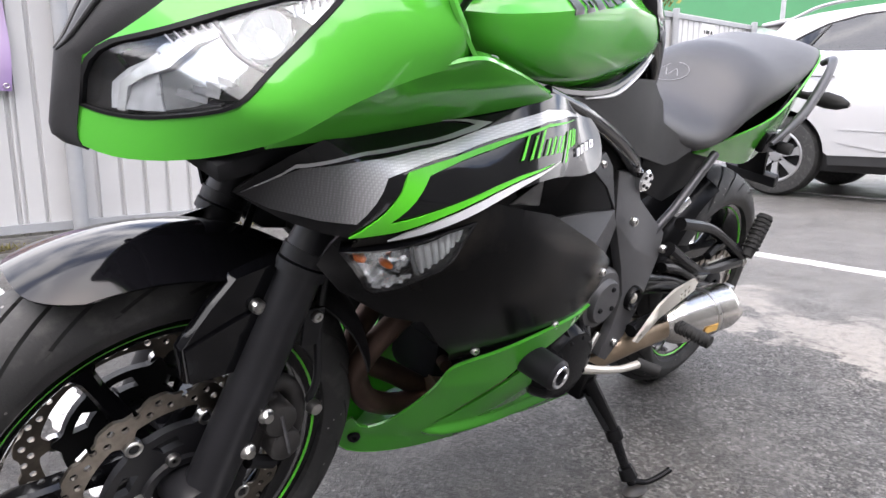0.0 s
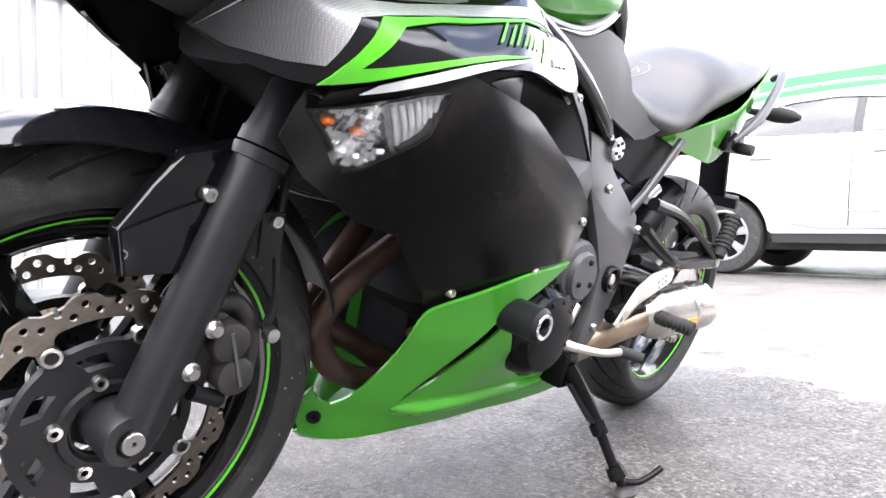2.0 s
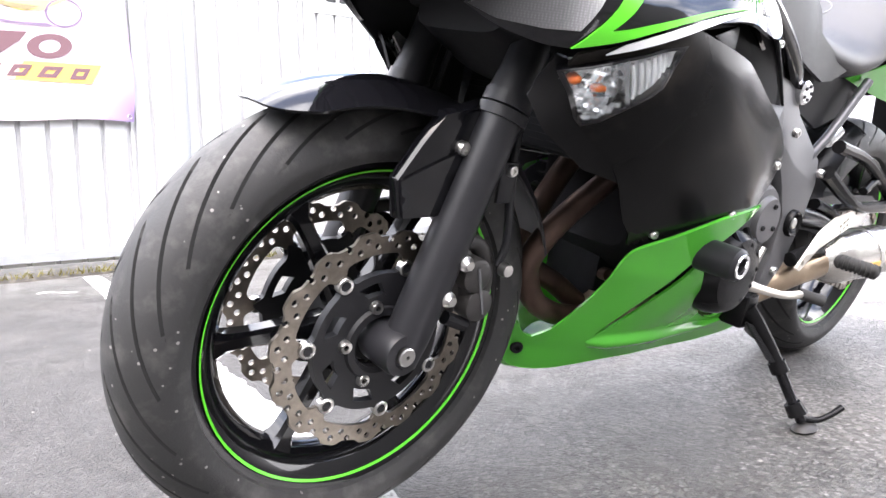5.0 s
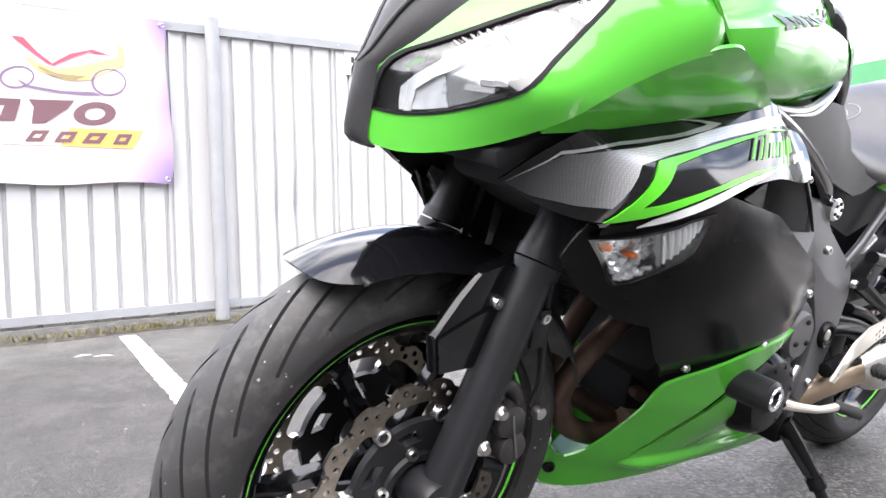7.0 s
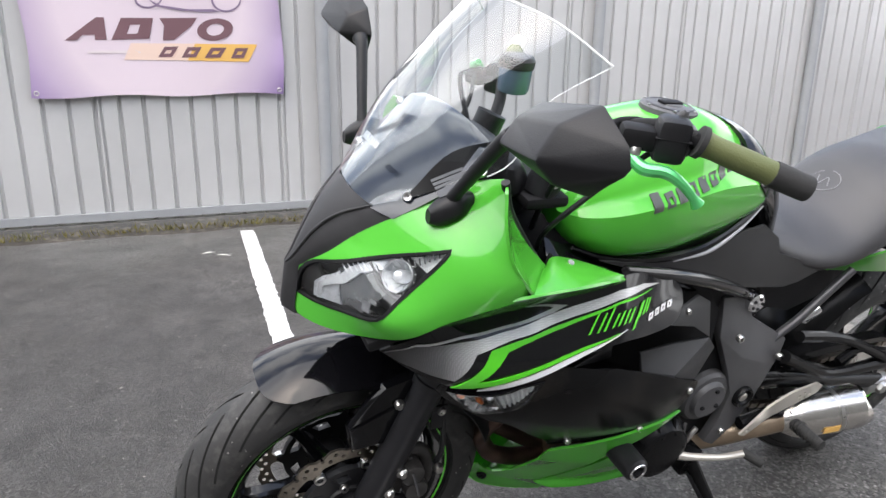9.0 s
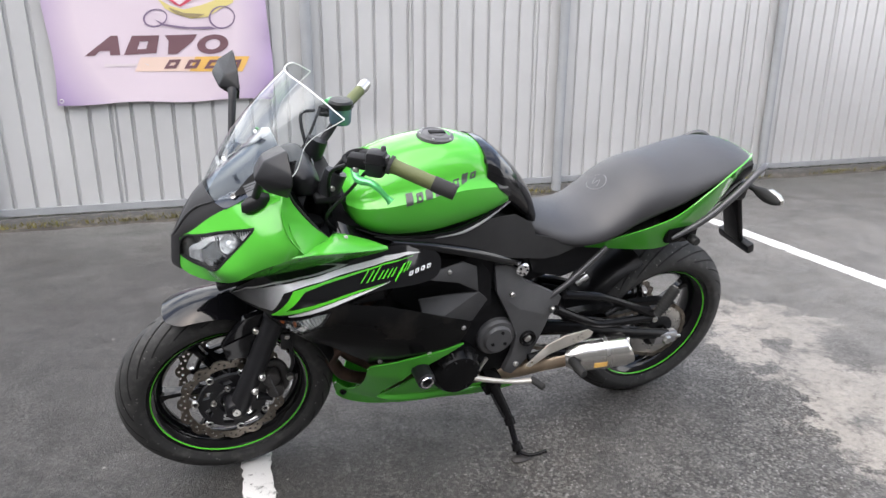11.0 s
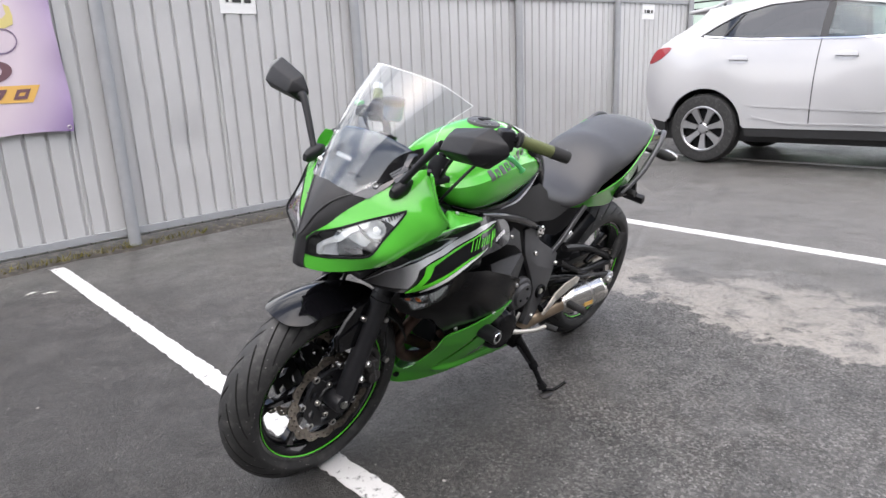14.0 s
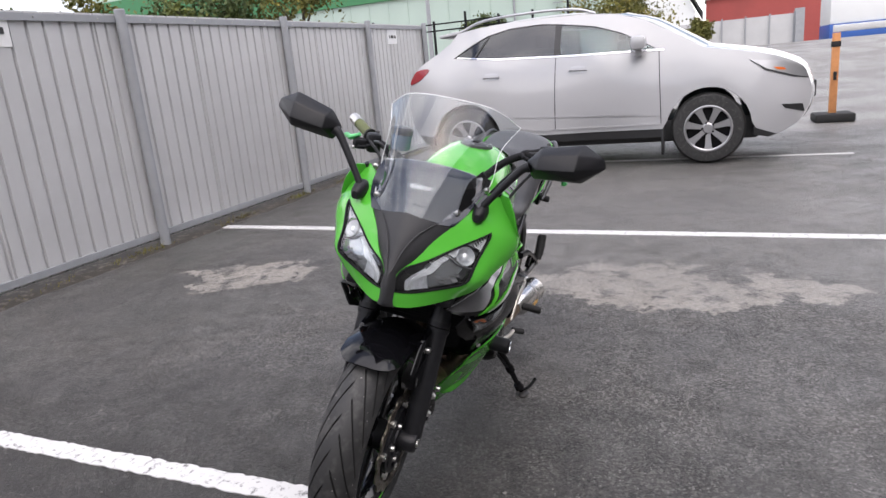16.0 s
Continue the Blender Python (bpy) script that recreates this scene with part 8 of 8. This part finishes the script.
for path in ([(1.080 + 0.022 * math.cos(a), -0.030 + 0.036 * math.sin(a)) for a in np.linspace(0.5, 6.3, 26)], [(1.072, -0.048), (1.088, -0.034), (1.072, -0.024), (1.090, -0.010)]):
    part("seat_emblem", tube([(x, y, seat_z(x, y) + 0.0005) for x, y in [(x + 0.012, y + 0.066) for x, y in path]], 0.0012, 5, 24), seat_mark, bike, "pale stitched squiggle on the seat")
for s in (-1, 1):
    rail = part("grab_rail", tube([(1.22, s * 0.178, 0.752), (1.27, s * 0.182, 0.780), (1.34, s * 0.184, 0.824), (1.43, s * 0.174, 0.892), (1.50, s * 0.158, 0.942), (1.535, s * 0.142, 0.950), (1.55, s * 0.12, 0.938)], [0.005, 0.009, 0.0115, 0.0115, 0.0105, 0.010, 0.008], 12, 36), DARK_METAL, bike, "grey pillion grab rail")
    part("rail_bracket", box(1.21, 1.32, s * 0.160 - 0.010, s * 0.160 + 0.010, 0.728, 0.776, 0.006), PANEL, rail)
    part("rail_knob", lathe([(0.0001, s * 0.03), (0.012, s * 0.03), (0.014, s * 0.024), (0.014, 0)], 14, (1.30, s * 0.170, 0.742)), RBLACK, rail)
    ind = part("rear_indicator", moved(lathe([(0.0001, -0.075), (0.008, -0.072), (0.018, -0.05), (0.021, -0.02), (0.018, 0.005), (0.010, 0.03), (0.009, 0.06)], 16), Matrix.Translation((1.575, s * 0.135, 0.853)) @ (Matrix.Identity(4) if s < 0 else Matrix.Rotation(math.pi, 4, "Z"))), RBLACK, bike, "black stalk indicator with clear lens")
    part("indicator_lens", moved(lathe([(0.0001, -0.076), (0.0085, -0.073), (0.0188, -0.05), (0.0216, -0.02)], 16), Matrix.Translation((1.583, s * 0.135, 0.855)) @ (Matrix.Identity(4) if s < 0 else Matrix.Rotation(math.pi, 4, "Z"))), STEEL, ind)
part("tail_unit", hull([(1.26, 0.80, 0.70, 0.11), (1.38, 0.90, 0.76, 0.125), (1.48, 0.95, 0.84, 0.11), (1.555, 0.955, 0.885, 0.085)], 20, 3.0), PANEL, bike)
part("tail_light", hull([(1.535, 0.945, 0.89, 0.08), (1.56, 0.94, 0.892, 0.075), (1.57, 0.93, 0.90, 0.06)], 18, 3.0), RED_LENS, bike, "red tail light")
pb = part("plate_bracket", join(moved(box(-0.010, 0.010, -0.040, 0.040, -0.12, 0.10, 0.006), Matrix.Translation((1.63, 0, 0.72)) @ Matrix.Rotation(radians(-24), 4, "Y")), box(1.50, 1.62, -0.045, 0.045, 0.78, 0.85, 0.01)), PANEL, bike, "black plastic plate bracket without a plate")
part("reflector_arm", moved(box(-0.014, 0.014, -0.075, 0.075, -0.018, 0.018, 0.006), Matrix.Translation((1.695, 0, 0.60)) @ Matrix.Rotation(radians(-24), 4, "Y")), MATTE, pb)

# bars, levers, mirrors and dash
for s in (-1, 1):
    bar = part("handlebar", tube([(0.255, s * 0.10, 0.985), (0.275, s * 0.16, 1.045), (0.30, s * 0.235, 1.078), (0.32, s * 0.272, 1.075), (0.43, s * 0.352, 1.043)] if s < 0 else [(0.255, 0.10, 0.965), (0.300, 0.16, 0.988), (0.352, 0.25, 1.006), (0.375, 0.285, 1.015), (0.449, 0.372, 1.042)], 0.0105, 12, 30), DARK, bike)
    def along(*xs):
        """Points on the axis of the grip: from its inner end (0) to the tip of the bar end (1)."""
        a, b = ((0.328, -0.283, 1.0735), (0.444, -0.361, 1.038)) if s < 0 else ((0.375, 0.285, 1.015), (0.454, 0.377, 1.0435))
        return [tuple(np.array(a) + (np.array(b) - np.array(a)) * u) for u in xs]
    part("grip", tube(along(0.0, 0.10, 0.38, 0.66), [0.018, 0.0152, 0.0158, 0.0155], 18, 12), GRIP, bar, "worn olive-green rubber grip")
    part("grip_flange", tube(along(-0.04, 0.01), 0.0205, 18), RBLACK, bar)
    part("bar_end", tube(along(0.65, 0.68, 0.97, 1.0), [0.0158, 0.017, 0.0166, 0.013], 18, 14), RBLACK if s < 0 else STEEL, bar)
    part("switch_box", moved(box(-0.028, 0.014, -0.022, 0.020, -0.036, 0.021, 0.010), Matrix.Translation((0.309, s * 0.260, 1.077)) @ Matrix.Rotation(radians(s * 32), 4, "Z")), MATTE, bar)
    part("switch_button", bolt((0.318, s * 0.252, 1.098), 0.006, 0.006, (0, 0, 1)), FRAME, bar)
    turn_ = Matrix.Translation((0.309, s * 0.260, 1.077)) @ Matrix.Rotation(radians(s * 32), 4, "Z")
    part("switch_rocker", moved(box(0.012, 0.020, -0.012, 0.010, -0.002, 0.012, 0.002), turn_), FRAME, bar)
    part("switch_slider", moved(box(0.012, 0.018, -0.010, 0.012, -0.024, -0.012, 0.002), turn_), DARK_METAL, bar)
    part("switch_seam", moved(box(-0.029, 0.015, -0.0225, 0.0205, -0.004, -0.0025, 0.0005), turn_), DARK, bar)
    part("perch_ring", tube([(0.247, s * 0.205, 1.064), (0.268, s * 0.192, 1.070), (0.294, s * 0.200, 1.074), (0.296, s * 0.224, 1.074), (0.270, s * 0.236, 1.066), (0.248, s * 0.226, 1.060), (0.247, s * 0.205, 1.064)], 0.0055, 10, 36), DARK, bar)
    part("pivot_bolt", bolt((0.262, s * 0.246, 1.052), 0.007, 0.006, (0, 0, 1)), STEEL, bar)
    part("lever_perch", moved(box(-0.035, 0.012, -0.018, 0.018, -0.014, 0.014, 0.006), Matrix.Translation((0.282, s * 0.240, 1.066)) @ Matrix.Rotation(radians(s * 32), 4, "Z")), DARK, bar)
    part("lever", tube([(0.258, s * 0.232, 1.050), (0.264, s * 0.262, 1.036), (0.284, s * 0.284, 1.037), (0.299, s * 0.299, 1.028), (0.313, s * 0.310, 1.013), (0.320, s * 0.314, 1.005)], [0.006, 0.009, 0.008, 0.0065, 0.0055, 0.009], 10, 24), GREEN_ANO, bar, "green anodised lever")
    if s > 0:
        for ob in bar.children:
            kind_ = ob.name.split(".")[0]
            ob.location = (0.060, 0.060, -0.028) if kind_ == "lever" else (0.050, 0.058, -0.070) if kind_ in ("lever_perch", "perch_ring", "pivot_bolt") else (0.043, 0.004, -0.069) if kind_.startswith("switch") else (0, 0, 0)
    part("clip_on", tube([(0.235, s * 0.102, 0.93), (0.255, s * 0.102, 0.985)], 0.026, 16), FORK, bike, "black handlebar clamp")
    part("bar_clamp_bolt", bolt((0.24, s * 0.128, 0.955), 0.006, 0.006, (0, s, 0.2)), STEEL, bike)
    part("cable", tube([(0.27, s * 0.225, 1.06 if s < 0 else 1.02), (0.225, s * 0.18, 1.02), (0.235, s * 0.12, 0.93), (0.25, s * 0.08, 0.86)], 0.0045, 8, 24), MATTE, bike)
    part("cable", tube([(0.29, s * 0.25, 1.055 if s < 0 else 1.015), (0.26, s * 0.20, 0.98), (0.22, s * 0.16, 0.90), (0.26, s * 0.09, 0.82)], 0.004, 8, 24), MATTE, bike)
    bm = bmesh.new()
    for x, y, z in ((0.112, 0.232, 1.082), (0.112, 0.255, 1.045), (0.112, 0.372, 1.058), (0.112, 0.421, 1.104), (0.112, 0.412, 1.126), (0.112, 0.362, 1.150), (0.112, 0.262, 1.122), (0.062, 0.265, 1.078), (0.052, 0.352, 1.092), (0.072, 0.352, 1.128), (0.078, 0.268, 1.108), (0.075, 0.36, 1.068)):
        bm.verts.new((x, s * y, z))
    bmesh.ops.convex_hull(bm, input=bm.verts)
    bmesh.ops.bevel(bm, geom=list(bm.edges), offset=0.004, segments=2, affect="EDGES", profile=0.6)
    bm.verts.index_update()
    hullp = [tuple(v.co) for v in bm.verts], [tuple(v.index for v in f.verts) for f in bm.faces]
    bm.free()
    mir = part("mirror", hullp, MATTE, bike, "black faceted fairing mirror", smooth=25)
    part("mirror_glass", ([(0.1135, s * y, z) for y, z in ((0.242, 1.085), (0.262, 1.052), (0.368, 1.064), (0.412, 1.106), (0.404, 1.122), (0.362, 1.143), (0.268, 1.117))], [tuple(range(7))]), CHROME, mir, smooth=0)
    part("mirror_stalk", tube([(0.076, s * 0.150, 0.950), (0.078, s * 0.165, 0.975), (0.092, s * 0.225, 1.06), (0.095, s * 0.245, 1.075)], [0.011, 0.0085, 0.010, 0.014], 12, 16), MATTE, mir)
    part("mirror_foot", hull([(0.045, 0.945, 0.925, 0.008), (0.06, 0.958, 0.922, 0.016), (0.085, 0.968, 0.93, 0.019), (0.105, 0.965, 0.945, 0.010)], 14), MATTE, mir).location = (0, s * 0.152, 0)
    if s > 0:
        mir.location = (-0.030, 0.008, -0.006)
    else:
        mir.location = (-0.010, 0.0, 0.0)
part("reservoir_cap", lathe([(0.0001, 1.042), (0.032, 1.042), (0.0325, 1.056), (0.028, 1.062), (0.0001, 1.063)], 24, (0.328, 0.169, 0.004), "z"), MATTE, bike)
# the blue that the screen lends the reservoir is put into its plastic
part("reservoir", lathe([(0.0001, 0.998), (0.026, 0.998), (0.029, 1.004), (0.030, 1.041), (0.0001, 1.043)], 24, (0.328, 0.169, 0.004), "z"), material("milky_plastic_screen_tint", (0.10, 0.145, 0.21), 0.25), bike, "milky brake fluid reservoir with the screen's blue tint")
part("dash", hull([(0.145, 0.985, 0.93, 0.08), (0.17, 0.992, 0.92, 0.105), (0.20, 0.988, 0.915, 0.105), (0.22, 0.965, 0.92, 0.09)], 20, 3.5), MATTE, bike, "black instrument housing")
part("dial", lathe([(0.0001, 0.004), (0.030, 0.004), (0.034, 0.0)], 30, (0.216, 0, 0.945), "x"), FRAME, bike)
part("top_yoke", box(0.20, 0.275, -0.13, 0.13, 0.915, 0.935, 0.008), DARK, bike)
part("inner_cowl", shell(lambda x, z: 0.0, [(0.02, 0.80), (0.10, 0.80), (0.15, 0.90), (0.13, 0.96), (0.07, 0.92)], (), 0.004, 0, 0.03), DARK, bike)
pair("inner_cowl_side", shell(lambda x, z: 0.09, [(0.02, 0.78), (0.14, 0.80), (0.21, 0.84), (0.16, 0.93), (0.12, 0.96), (0.06, 0.90)], (), 0.004, 0, 0.03), DARK)
part("belly_floor", chin_set(grid([[(x, SIDE(x, z) * v, z + 0.001 - 0.008 * (1 - v * v)) for v in np.linspace(-1, 1, 9)] for x, z in ((0.280, 0.176), (0.295, 0.1635), (0.315, 0.1570), (0.340, 0.1555), (0.370, 0.1605), (0.44, 0.179), (0.52, 0.182), (0.60, 0.184), (0.70, 0.191), (0.80, 0.204))], 0.003)), GREEN, bike)

# offsets of the front end and the tail, fitted to the camera's view
for ob in list(bike.children):
    if ob.name.split(".")[0] in ("fork_leg", "brake_caliper", "mudguard_stay", "fork_guard", "guard_bolt", "front_mudguard"):
        ob.location = (0.010, 0.016, 0.0)
    elif ob.name.split(".")[0] in ("tail_fairing", "tail_cap", "grab_rail", "rear_indicator", "tail_unit", "tail_light", "plate_bracket"):
        ob.location = (0.045, 0.022, -0.026)
